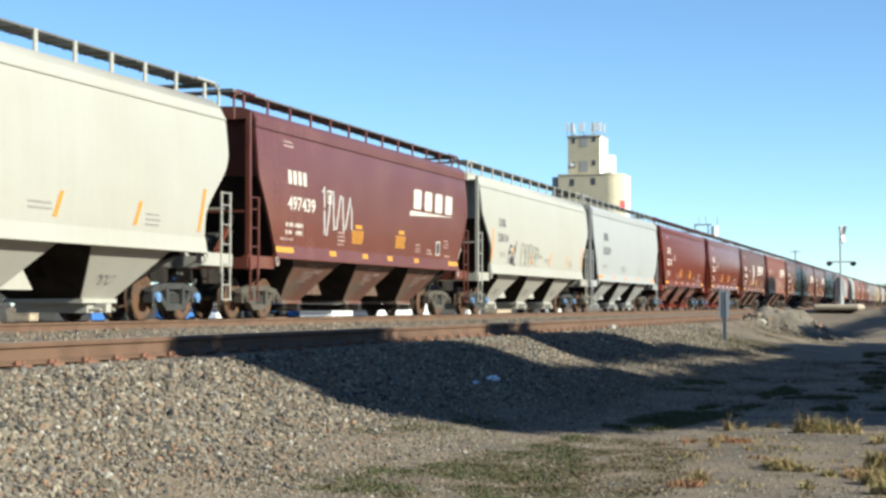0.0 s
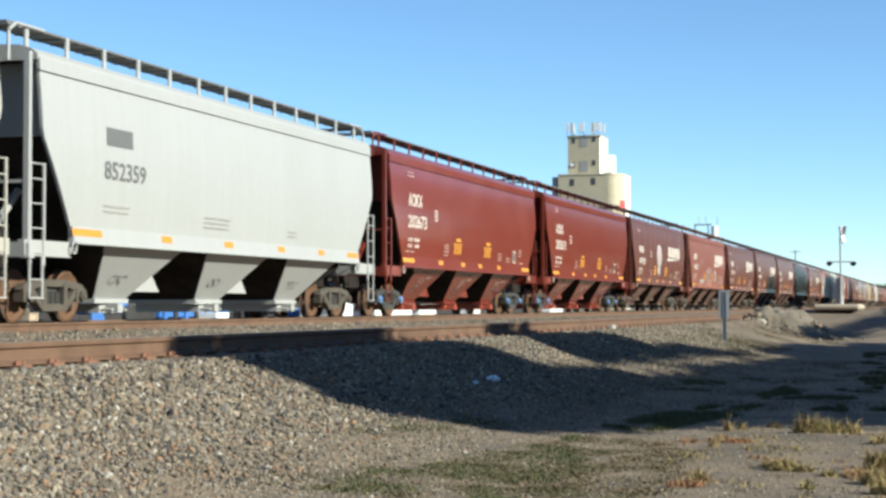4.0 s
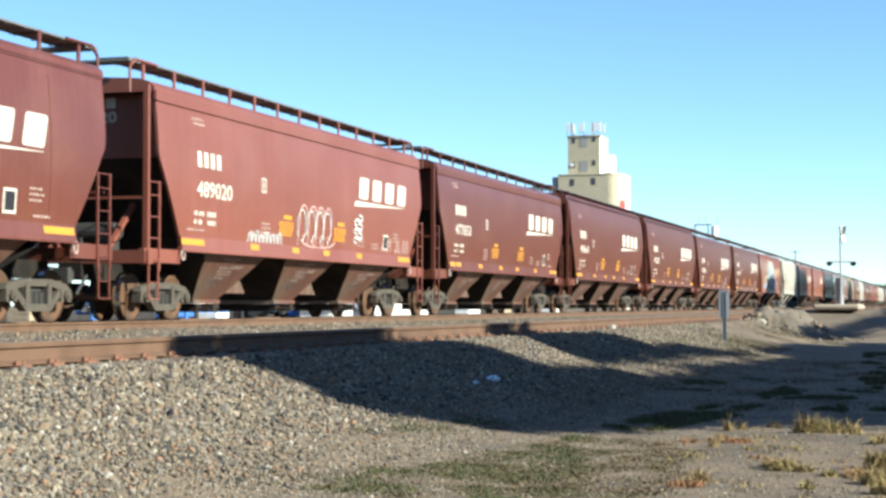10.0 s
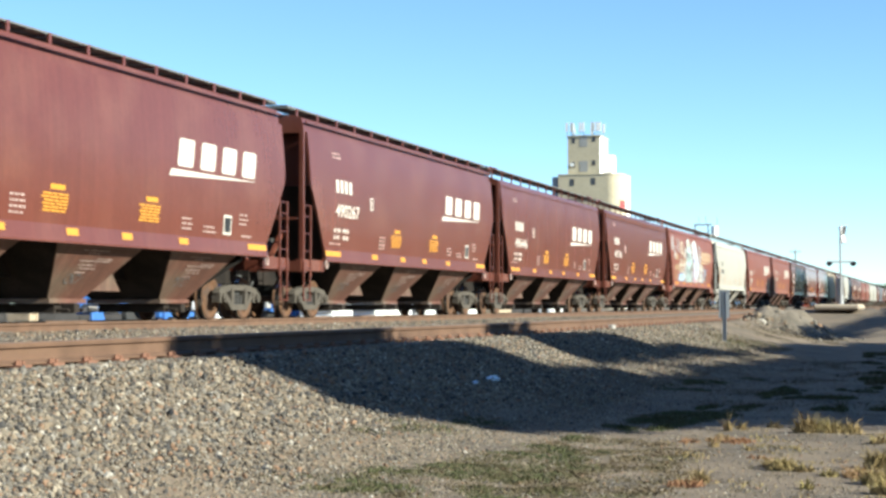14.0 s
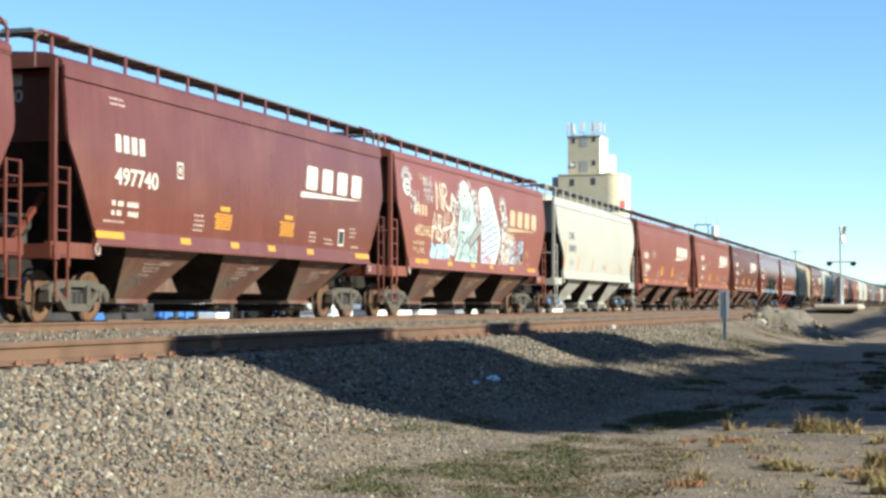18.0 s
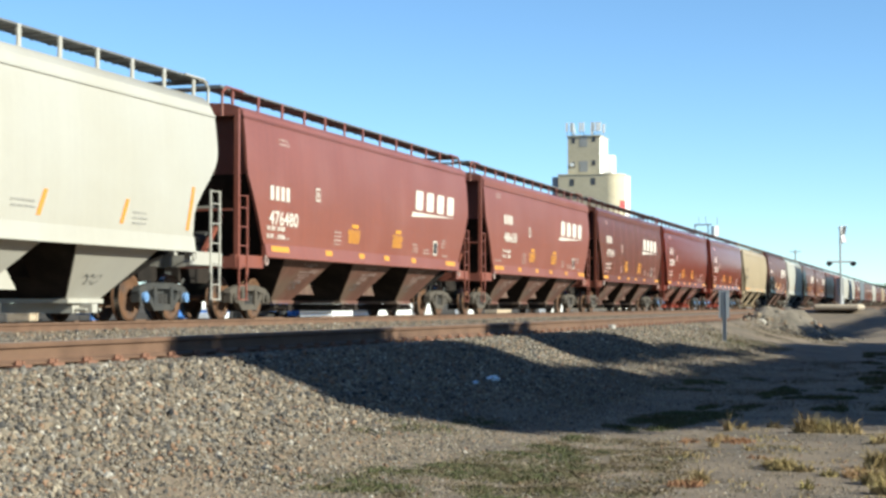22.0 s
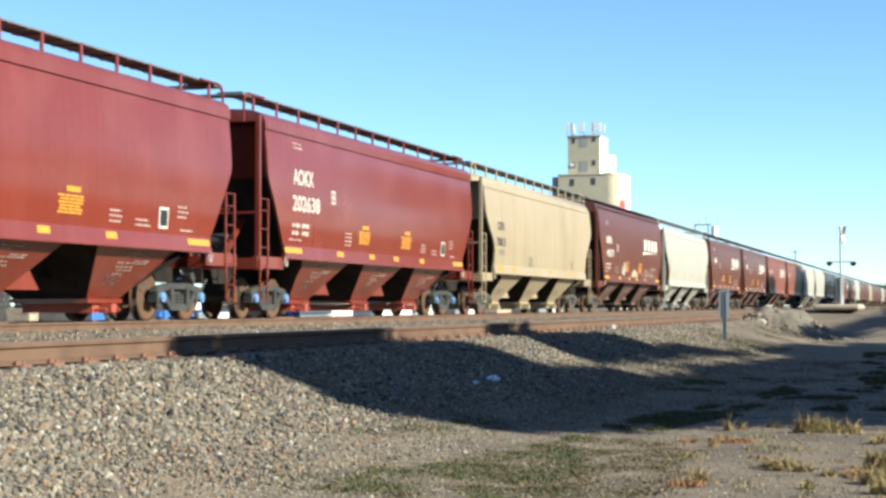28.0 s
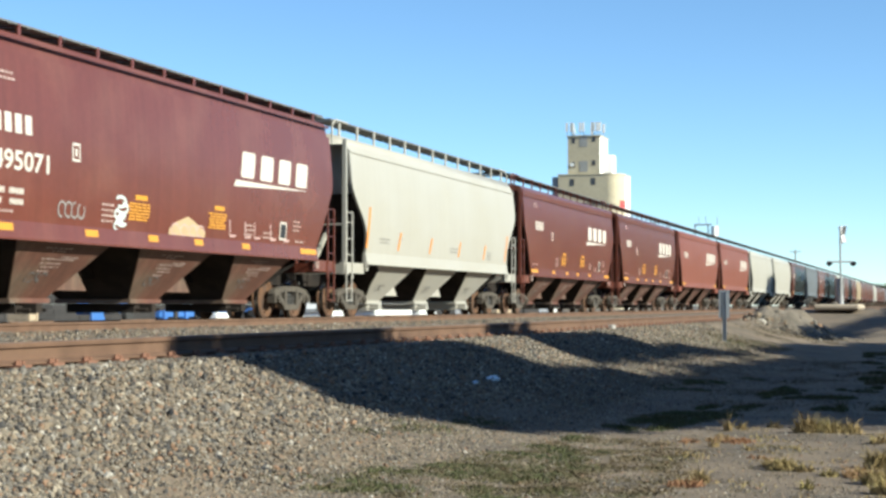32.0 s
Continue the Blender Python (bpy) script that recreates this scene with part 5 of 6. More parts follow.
DRY_LOT = [(-2.5, 16.6), (-2.0, 18.6), (-0.3, 18.6), (-0.2, 11.2), (-1.7, 11.2)]
spots = patches(LAWN, 150, 230, 0.026, bare=-0.12) + patches(VERGE, 30, 120, 0.030, 0.5) + [(-4.35 + 0.05 * k, 10.7 + 0.14 * k, 0.12, 0.2, 120, 0.025) for k in range(8)]
spots += patches(SHADE_LAWN, 60, 260, 0.045, bare=-0.4) + patches(ROAD_EDGE, 280, 200, 0.09, 2.0, -0.35)
spots += patches([(-2.6, 22.0), (-2.4, 27.0), (-1.4, 27.0), (-1.3, 21.0)], 46, 180, 0.06, 1.0, 0.05)
spots += patches([(-4.4, 24.0), (-3.6, 30.0), (-2.9, 30.0), (-3.4, 24.0)], 24, 150, 0.05, 1.0, 0.05)
spots += [(-5.2, 43.5, 0.7, 1.2, 500, 0.14), (-5.0, 41.0, 0.6, 1.0, 300, 0.12), (-4.8, 46.0, 0.8, 1.6, 300, 0.12), (-5.6, 39.0, 0.5, 2.0, 260, 0.08)]
blades("green_grass", "short patchy green grass on dirt", spots, GREEN, 1)
# standing tufts: middle, spread, blades, height
spots = []
for cx, cy, spread, n, h in ((-1.32, 17.5, 0.14, 340, 0.20), (-1.12, 17.55, 0.16, 330, 0.16), (-0.92, 17.6, 0.13, 260, 0.15), (-2.12, 17.5, 0.04, 46, 0.20), (-2.0, 17.7, 0.05, 50, 0.11), (-1.72, 18.3, 0.10, 90, 0.10),
                             (-1.24, 13.75, 0.13, 260, 0.12), (-1.08, 13.7, 0.11, 170, 0.08), (-1.36, 13.95, 0.07, 90, 0.10), (-1.72, 12.55, 0.06, 120, 0.15), (-1.78, 12.3, 0.09, 120, 0.07),
                             (-0.52, 14.0, 0.10, 260, 0.20), (-0.45, 13.0, 0.14, 320, 0.17), (-0.36, 12.2, 0.14, 320, 0.16), (-0.55, 16.2, 0.12, 200, 0.11), (-0.85, 13.4, 0.07, 100, 0.08), (-0.95, 12.4, 0.05, 60, 0.10), (-1.66, 15.2, 0.06, 70, 0.07), (-2.02, 15.6, 0.05, 60, 0.09)):
    spots.append((cx, cy, spread, spread, n, h))
spots += patches(DRY_LOT, 34, 34, 0.045, 0.6, 0.12)
blades("dry_grass", "dry yellow grass tufts on bare dirt", spots, STRAW, 2)
spots = [(-2.02, 16.2, 0.16, 0.22, 260, 0.06), (-1.84, 16.1, 0.14, 0.2, 220, 0.06), (-2.3, 16.0, 0.1, 0.2, 120, 0.05), (-1.78, 12.2, 0.14, 0.25, 260, 0.07), (-0.62, 13.5, 0.14, 0.25, 240, 0.10), (-1.5, 14.6, 0.12, 0.12, 90, 0.04)]
blades("russet_weed", "low russet weeds drying on bare dirt", spots, RUSSET, 4)
spots = patches(EARTH, 210, 120, 0.022, 0.5, -0.3) + patches(DRY_LOT, 80, 60, 0.018, 0.4, 0.05) + patches(LAWN, 130, 120, 0.026, 0.5, -0.2)
spots += [(rg.uniform(-3.0, -1.2), rg.uniform(20, 40), 0.4, 1.0, 160, 0.05) for _ in range(22)]
spots += [(rg.uniform(-6.0, -3.4), rg.uniform(44, 62), 0.6, 1.2, 200, 0.10) for _ in range(14)]
blades("brown_grass", "dead brown grass flattened on dirt", spots, BROWN, 3)


# ---- things beside the line ----
POST_GREY = surface("galvanised_post", (0.20, 0.215, 0.235), 0.5, 0.4, vary=0.15, scale=3, fine=30)
post = thing("marker_post", "grey galvanised marker post on a grassy bank", "post", m=pose(-5.28, 43.0, 0.36, 0, 0, 12))
bm = bmesh.new()
box(bm, -0.05, 0.05, -0.02, 0.02, -0.1, 1.30)
box(bm, -0.05, -0.035, -0.05, 0.02, -0.1, 1.30)
box(bm, 0.035, 0.05, -0.05, 0.02, -0.1, 1.30)
part("channel_post", bm, POST_GREY, post)
bm = bmesh.new()
box(bm, -0.13, 0.13, 0.02, 0.035, 0.62, 1.32)
box(bm, -0.14, -0.09, -0.05, 0.02, 0.62, 1.32)
part("marker_plate", bm, POST_GREY, post, "weathered grey marker plate")

WHITE_BLOCK = surface("weathered_white_block", (0.28, 0.27, 0.25), 0.7, vary=0.2, scale=6, fine=30)
bond = thing("rail_bond_box", "small weathered white box beside the rail", "box", m=pose(-6.72, 35.4, 0.76))
for k, w in ((0, 0.12), (0.2, 0.1)):
    bm = bmesh.new()
    box(bm, -0.05, 0.05, k - w / 2, k + w / 2, 0.0, 0.13)
    part("box_body", mesh_of(bm, "box_body", bevel=0.012), WHITE_BLOCK, bond)

PLASTIC = surface("crumpled_plastic", (0.55, 0.68, 0.80), 0.35, vary=0.2, scale=8, fine=30, bump=0.4)
for x, y, sc in ((-5.25, 19.2, 0.07), (-5.25, 20.0, 0.12)):
    bm = bmesh.new()
    bmesh.ops.create_icosphere(bm, subdivisions=2, radius=1)
    for v in bm.verts:
        k = 0.65 + 0.6 * noise.noise(v.co * 1.8 + Vector((y, 0, 0)))
        v.co = Vector((v.co.x * sc * k, v.co.y * sc * 1.3 * k, max(0.0, v.co.z * sc * 0.5 * k + sc * 0.25)))
    ob = new("litter", mesh_of(bm, "litter"))
    ob.data.materials.append(PLASTIC)
    ob.matrix_basis = pose(x, y, terrain(x, y) + 0.01)
    tagged(ob, "crumpled pale blue plastic litter on ballast", "litter", "litter on the bank")


def dirt_pile():
    bm = bmesh.new()
    n, k = 40, 22
    rows = []
    for j in range(k + 1):
        row = []
        for i in range(n + 1):
            u, w = i / n * 2 - 1, j / k * 2 - 1
            x, y = w * 1.9, u * 4.6
            h = max(0.0, 1 - (w * w * 1.1 + u * u * 1.05)) ** 0.8
            h *= 0.80 + 0.70 * noise.noise((x * 0.9, y * 0.55, 3.3)) + 0.34 * noise.noise((x * 2.2, y * 1.8, 1.0)) + 0.16 * noise.noise((x * 5, y * 5, 2.0))
            row.append(bm.verts.new((x, y, terrain(x - 5.6, y + 66.0) + h * 0.72 - 0.06)))
        rows.append(row)
    for a, b in zip(rows, rows[1:]):
        for i in range(n):
            bm.faces.new((a[i], a[i + 1], b[i + 1], b[i]))
    ob = new("dirt_mound", mesh_of(bm, "dirt_mound", smooth=True))
    ob.data.materials.append(PILE)
    ob.matrix_basis = pose(-5.6, 66.0, 0)
    tagged(ob, "heap of pale dirt and gravel beside the line", "mound")


PILE = surface("pile_gravel", (0.135, 0.112, 0.085), 0.95, vary=0.35, scale=3, fine=18, bump=1.0, depth=0.05, second=(0.117, 0.099, 0.077), mix_scale=1.2)
dirt_pile()


def pile_place(rng, n):
    x = -5.6 + rng.normal(0, 0.9, n)
    y = 65.0 + rng.normal(0, 2.6, n)
    h = np.maximum(0, 1 - ((x + 5.6) / 1.9) ** 2 - ((y - 66) / 4.6) ** 2) * 0.42
    p = on_ground(x, y, 0.02)
    p[:, 2] = np.maximum(p[:, 2], p[:, 2] + h)
    return p


stones("pile_rubble", "broken stone lying on a gravel heap", 1500, pile_place, lambda rng, n, pos: rng.uniform(0.02, 0.06, n) * (1 + 1.6 * (rng.random(n) > 0.94)), STONE, 5)

SIGNAL_METAL = surface("aluminium_mast", (0.30, 0.30, 0.30), 0.45, 0.5, vary=0.1, scale=3, fine=30)
CONCRETE = surface("pale_concrete", (0.320, 0.264, 0.200), 0.85, vary=0.15, scale=1.5, fine=20)
WHITE_SIGN = surface("white_sign_face", (0.663, 0.663, 0.646), 0.5, vary=0.05, scale=2, fine=20, bump=0.05)


def crossing_signal():
    sig = thing("crossing_signal", "level crossing flasher mast with crossbuck and two hooded lamps", "railway signal", m=pose(-4.45, 79.0, 1.28, 0, 0, 20))
    bm = bmesh.new()
    tube(bm, (0, 0, 0), (0, 0, 3.5), 0.042, 12)
    tube(bm, (0, 0, 0), (0, 0, 0.5), 0.14, 12, 0.10)
    part("mast", bm, SIGNAL_METAL, sig)
    bm = bmesh.new()
    beam(bm, (-0.42, -0.09, 2.85), (0.42, -0.09, 3.60), 0.03, 0.17, up=(0, 1, 0))
    part("crossbuck_board", bm, WHITE_SIGN, sig, at=pose(0, 0, 0, 0, 0, 84))
    bm = bmesh.new()
    beam(bm, (0.42, -0.125, 2.85), (-0.42, -0.125, 3.60), 0.03, 0.17, up=(0, 1, 0))
    part("crossbuck_board", bm, WHITE_SIGN, sig, at=pose(0, 0, 0, 0, 0, 84))
    bm = bmesh.new()
    tube(bm, (-0.62, 0, 2.0), (0.62, 0, 2.0), 0.04, 10)
    part("lamp_arm", bm, SIGNAL_METAL, sig)
    for x in (-0.55, 0.55):
        bm = bmesh.new()
        tube(bm, (x, -0.10, 1.90), (x, -0.14, 1.90), 0.11, 20)
        tube(bm, (x, 0.10, 1.90), (x, -0.10, 1.90), 0.08, 12)
        lamp = part("lamp_head", bm, BLACK, sig, "black round lamp backing")
        bm = bmesh.new()
        for i in range(9):
            t0, t1 = math.pi * (-0.1 + 1.2 * i / 9), math.pi * (-0.1 + 1.2 * (i + 1) / 9)
            q = [(x + 0.095 * math.cos(t), y, 1.90 + 0.095 * math.sin(t)) for t, y in ((t0, -0.14), (t1, -0.14), (t1, -0.32), (t0, -0.32))]
            bm.faces.new([bm.verts.new(p) for p in q])
        part("hood", bm, BLACK, lamp)
    bm = bmesh.new()
    tube(bm, (0, 0, 3.5), (0, 0, 3.62), 0.09, 12, 0.04)
    part("bell", bm, SIGNAL_METAL, sig)
    bm = bmesh.new()
    box(bm, -0.16, 0.16, 0.05, 0.30, 0.15, 1.25)
    part("junction_box", bm, SIGNAL_METAL, sig)


crossing_signal()
bm = bmesh.new()
box(bm, -1.0, 1.0, -2.6, 2.6, 0, 0.26)
ob = new("concrete_slab", mesh_of(bm, "concrete_slab", bevel=0.08))
ob.data.materials.append(CONCRETE)
ob.matrix_basis = pose(-4.5, 79.0, 1.09)
tagged(ob, "low pale concrete slab at the level crossing", "concrete slab")


# ---- beyond the train ----
BUFF = surface("buff_concrete", (0.44, 0.385, 0.27), 0.85, vary=0.12, scale=0.15, fine=1.5, bump=0.1, second=(0.40, 0.35, 0.25), mix_scale=0.12)
# lighter concrete for sun-facing parts: the sunlight is put into the colour
SUNLIT_CONCRETE = surface("sunlit_concrete", (0.72, 0.70, 0.66), 0.85, vary=0.08, scale=0.2, fine=1.5, bump=0.1)
CASING = surface("blue_grey_sheet", (0.06, 0.08, 0.12), 0.6, vary=0.1, scale=1, fine=4)
WINDOW = surface("dark_window", (0.05, 0.05, 0.055), 0.3, vary=0.1, scale=1, fine=4)
DOOR_GREY = surface("grey_panel", (0.252, 0.252, 0.245), 0.6, vary=0.1, scale=1, fine=4)
SIGN_RED = surface("red_sign_paint", (0.65, 0.05, 0.05), 0.6, vary=0.1, scale=1, fine=4)


def elevator():
    el = thing("grain_elevator", "tall buff concrete grain elevator with roof aerials", "grain elevator", m=pose(-89.3, 442, 0))
    bm = bmesh.new()
    box(bm, -7.1, 5.95, -7.5, 7.5, 0, 35.3)
    part("silo_block", bm, BUFF, el)
    for y in (-3.5, 3.5):
        bm = bmesh.new()
        tube(bm, (5.85, y, 0), (5.85, y, 35.3), 4.0, 48)
        part("silo", bm, SUNLIT_CONCRETE if y > 0 else BUFF, el)
    bm = bmesh.new()
    box(bm, -7.3, 5.9, -7.65, 7.65, 35.3, 35.6)
    tube(bm, (5.85, -3.5, 35.3), (5.85, -3.5, 35.6), 4.12, 40)
    tube(bm, (5.85, 3.5, 35.31), (5.85, 3.5, 35.61), 4.12, 40)
    part("silo_roof", bm, BUFF, el)
    bm = bmesh.new()
    box(bm, -8.75, -7.1, -7.4, 3.0, 0, 34.9)
    part("leg_casing", bm, CASING, el, "dark grey sheet casing")
    bm = bmesh.new()
    box(bm, -5.05, 3.45, -5.2, 5.2, 35.6, 45.6)
    part("head_house", bm, BUFF, el)
    bm = bmesh.new()
    box(bm, 3.55, 6.0, -1.0, 4.0, 35.6, 41.0)
    part("stair_tower", bm, SUNLIT_CONCRETE, el, "stair tower with sunlight in its colour")
    # thin panel added over the side to carry the painted sunlight
    bm = bmesh.new()
    box(bm, 3.45, 3.55, -5.2, 5.2, 35.6, 45.6)
    part("side_wall", bm, SUNLIT_CONCRETE, el, "side wall with sunlight in its colour")
    bm = bmesh.new()
    box(bm, -5.3, 3.8, -5.45, 5.45, 45.6, 45.9)
    part("parapet", bm, BUFF, el)
    for x, z, w, h, m, face in ((-3.5, 44.5, 0.9, 1.3, WINDOW, -5.2), (1.9, 44.8, 0.9, 1.3, WINDOW, -5.2), (-0.8, 44.2, 2.0, 2.6, DOOR_GREY, -5.2), (-3.6, 38.2, 0.9, 1.5, WINDOW, -5.2), (1.9, 38.6, 0.9, 1.3, WINDOW, -5.2), (-0.8, 37.7, 2.2, 2.8, DOOR_GREY, -5.2), (-3.4, 33.4, 1.1, 1.8, WINDOW, -7.5), (2.2, 33.6, 1.1, 1.8, WINDOW, -7.5)):
        bm = bmesh.new()
        box(bm, x - w / 2, x + w / 2, face - 0.06, face + 0.3, z - h / 2, z + h / 2)
        part("window", bm, m, el)
    for x, y in ((-5.2, -5.3), (-4.9, 2.0), (-4.0, -5.4), (-3.6, -5.4), (-1.6, -5.4), (-0.8, -5.4), (-0.2, 3.0), (1.6, -5.4), (2.0, -5.4), (2.9, -5.4), (3.6, -5.3), (3.6, 0.0)):
        bm = bmesh.new()
        tube(bm, (x, y, 45.8), (x, y, 48.4), 0.10, 6)
        mast = part("aerial_mast", bm, POST_GREY, el)
        bm = bmesh.new()
        box(bm, x - 0.30, x + 0.30, y - 0.5, y - 0.1, 46.9, 49.2)
        part("aerial_panel", bm, WHITE_SIGN, mast)
    bm = bmesh.new()
    tube(bm, (-3.9, -5.7, 38.2), (-3.9, -5.3, 38.2), 0.55, 14)
    part("dish", bm, WHITE_SIGN, el)
    for k in range(3):
        bm = bmesh.new()
        t = radians(-34 + k * 13)
        c = Vector((5.85 + 4.04 * math.cos(t), -3.5 + 4.04 * math.sin(t), 0))
        d = Vector((-math.sin(t), math.cos(t), 0)) * 0.42
        n = Vector((math.cos(t), math.sin(t), 0)) * 0.05
        q = [c - d + n + Vector((0, 0, 26.0)), c + d + n + Vector((0, 0, 26.0)), c + d + n + Vector((0, 0, 28.6)), c - d + n + Vector((0, 0, 28.6))]
        bm.faces.new([bm.verts.new(p) for p in q])
        part("sign_mark", bm, SIGN_RED, el, "faded red painted sign")


elevator()


def gantry():
    g = thing("steel_gantry", "steel frame tower with a white drum on top", "tower", m=pose(-40, 300, 0.3, 0, 0, 8))
    for x in (-1.9, 0.4, 1.9):
        bm = bmesh.new()
        beam(bm, (x, 0, 0), (x, 0, 15.4 if x < 1 else 13.0), 0.22, 0.22)
        part("leg", bm, POST_GREY, g)
    for z in (12.4, 15.2):
        bm = bmesh.new()
        beam(bm, (-1.9, 0, z), (1.0, 0, z), 0.25, 0.25)
        part("crossbeam", bm, POST_GREY, g)
    bm = bmesh.new()
    tube(bm, (1.5, 0, 13.2), (1.5, 0, 14.9), 0.6, 18)
    part("drum", bm, WHITE_SIGN, g, "white metal drum")
    for x in (-1.2, 0.0, 2.0):
        bm = bmesh.new()
        tube(bm, (x, 0, 15.2), (x, 0, 16.6), 0.05, 6)
        part("aerial", bm, POST_GREY, g)


gantry()
WOOD = surface("utility_pole_wood", (0.16, 0.12, 0.09), 0.9, vary=0.25, scale=3, fine=30)


def utility_pole(x, y, h):
    p = thing("utility_pole", "wooden utility pole with a crossarm", "utility pole", "utility poles", m=pose(x, y, 0.3))
    bm = bmesh.new()
    tube(bm, (0, 0, 0), (0, 0, h), 0.18, 10, 0.11)
    part("pole", bm, WOOD, p)
    bm = bmesh.new()
    beam(bm, (-1.1, 0, h - 0.6), (1.1, 0, h - 0.6), 0.1, 0.13)
    arm = part("crossarm", bm, WOOD, p)
    for k in (-1.0, -0.5, 0.5, 1.0):
        bm = bmesh.new()
        tube(bm, (k, 0, h - 0.54), (k, 0, h - 0.34), 0.05, 8)
        part("insulator", bm, DARK_STEEL, arm)


utility_pole(-29.1, 356, 12.6)
IMPLEMENT_BLUE = surface("blue_machine_paint", (0.045, 0.13, 0.36), 0.4, vary=0.15, scale=2, fine=20, bump=0.1)
TYRE = surface("tyre_rubber", (0.025, 0.025, 0.025), 0.85, vary=0.2, scale=4, fine=40)
GLASS_DARK = surface("tinted_car_glass", (0.03, 0.04, 0.05), 0.08, vary=0.05, scale=1, fine=4, bump=0)
CAR_WHITE = surface("white_car_paint", (0.78, 0.78, 0.77), 0.25, vary=0.04, scale=1, fine=10, bump=0.02)


def wheel_part(parent, x, y, r, w=0.22):
    bm = bmesh.new()
    lathe(bm, [(-w / 2, r * 0.6), (-w / 2, r * 0.92), (-w * 0.35, r), (w * 0.35, r), (w / 2, r * 0.92), (w / 2, r * 0.6)], 22)
    wheel = part("wheel", bm, TYRE, parent, at=pose(x, y, r))
    bm = bmesh.new()
    lathe(bm, [(-w * 0.4, r * 0.58), (-w * 0.3, r * 0.3), (w * 0.3, r * 0.3), (w * 0.4, r * 0.58)], 16)
    part("rim", bm, SIGNAL_METAL, wheel)


def pickup(x, y, turn, paint, label):
    c = thing("pickup_truck", label, "pickup truck", "parked vehicles beyond the line", m=pose(x, y, lerp(x, CROSS_SECTION), 0, 0, turn))
    bm = bmesh.new()
    slab(bm, ((-2.7, 0.20), (2.7, 0.20), (2.72, 0.85), (2.6, 1.02), (1.1, 1.10), (-2.7, 1.08)), -0.95, 0.95)
    part("body", mesh_of(bm, "body", bevel=0.04), paint, c)
    bm = bmesh.new()
    slab(bm, ((-0.9, 1.06), (1.35, 1.06), (0.75, 1.72), (0.4, 1.80), (-0.65, 1.80), (-0.85, 1.70)), -0.82, 0.82)
    cab = part("cab", mesh_of(bm, "cab", bevel=0.05), paint, c)
    for s in (-1, 1):
        bm = bmesh.new()
        slab(bm, ((-0.75, 1.14), (1.1, 1.14), (0.68, 1.66), (-0.65, 1.66)), s * 0.815, s * 0.826)
        part("side_window", bm, GLASS_DARK, cab)
        for yy in (-1.7, 1.75):
            wheel_part(c, s * 0.80, yy, 0.36)
        bm = bmesh.new()
        box(bm, s * 0.72 - 0.15, s * 0.72 + 0.15, 2.68, 2.735, 0.78, 0.95)
        part("headlight", bm, WHITE_SIGN, c)
    bm = bmesh.new()
    box(bm, -0.9, 0.9, -2.82, -2.7, 0.48, 0.66)
    part("bumper", bm, SIGNAL_METAL, c)


def implement(x, y, turn):
    g = thing("farm_implement", "blue painted farm implement with hydraulic unit and wheels", "farm machine", "farm machines beyond the line", m=pose(x, y, lerp(x, CROSS_SECTION), 0, 0, turn))
    bm = bmesh.new()
    for xx in (-0.8, 0.8):
        beam(bm, (xx, -4.0, 0.62), (xx, 4.0, 0.62), 0.14, 0.2)
    for yy in (-3.6, -1.2, 1.2, 3.6):
        beam(bm, (-0.8, yy, 0.62), (0.8, yy, 0.62), 0.14, 0.18)
    part("frame", bm, IMPLEMENT_BLUE, g)
    bm = bmesh.new()
    slab(bm, ((-1.7, 0.7), (-0.3, 0.7), (-0.1, 0.95), (-0.55, 1.35), (-1.0, 1.55), (-1.3, 1.5), (-1.6, 1.2)), -0.5, 0.55)
    part("gearbox_cover", mesh_of(bm, "gearbox_cover", bevel=0.04), IMPLEMENT_BLUE, g)
    # added slab whose dark colour stands for the shade within the frame
    bm = bmesh.new()
    box(bm, -0.6, 0.6, -3.8, 3.8, 0.25, 0.60)
    part("dark_fill", mesh_of(bm, "dark_fill", bevel=0.03), DARK_STEEL, g, "dark slab added to stand for shade in the frame")
    bm = bmesh.new()
    box(bm, -0.35, 0.35, 2.0, 2.7, 0.7, 1.25)
    tube(bm, (0, 1.2, 1.0), (0, 2.0, 1.0), 0.12, 10)
    part("hydraulic_unit", bm, DARK_STEEL, g)
    bm = bmesh.new()
    box(bm, -0.4, 0.4, -3.4, -2.7, 0.7, 1.15)
    part("tool_box", mesh_of(bm, "tool_box", bevel=0.03), WHITE_BLOCK, g)
    for xx in (-1.05, 1.05):
        for yy in (-2.4, 2.9):
            wheel_part(g, xx, yy, 0.45, 0.28)


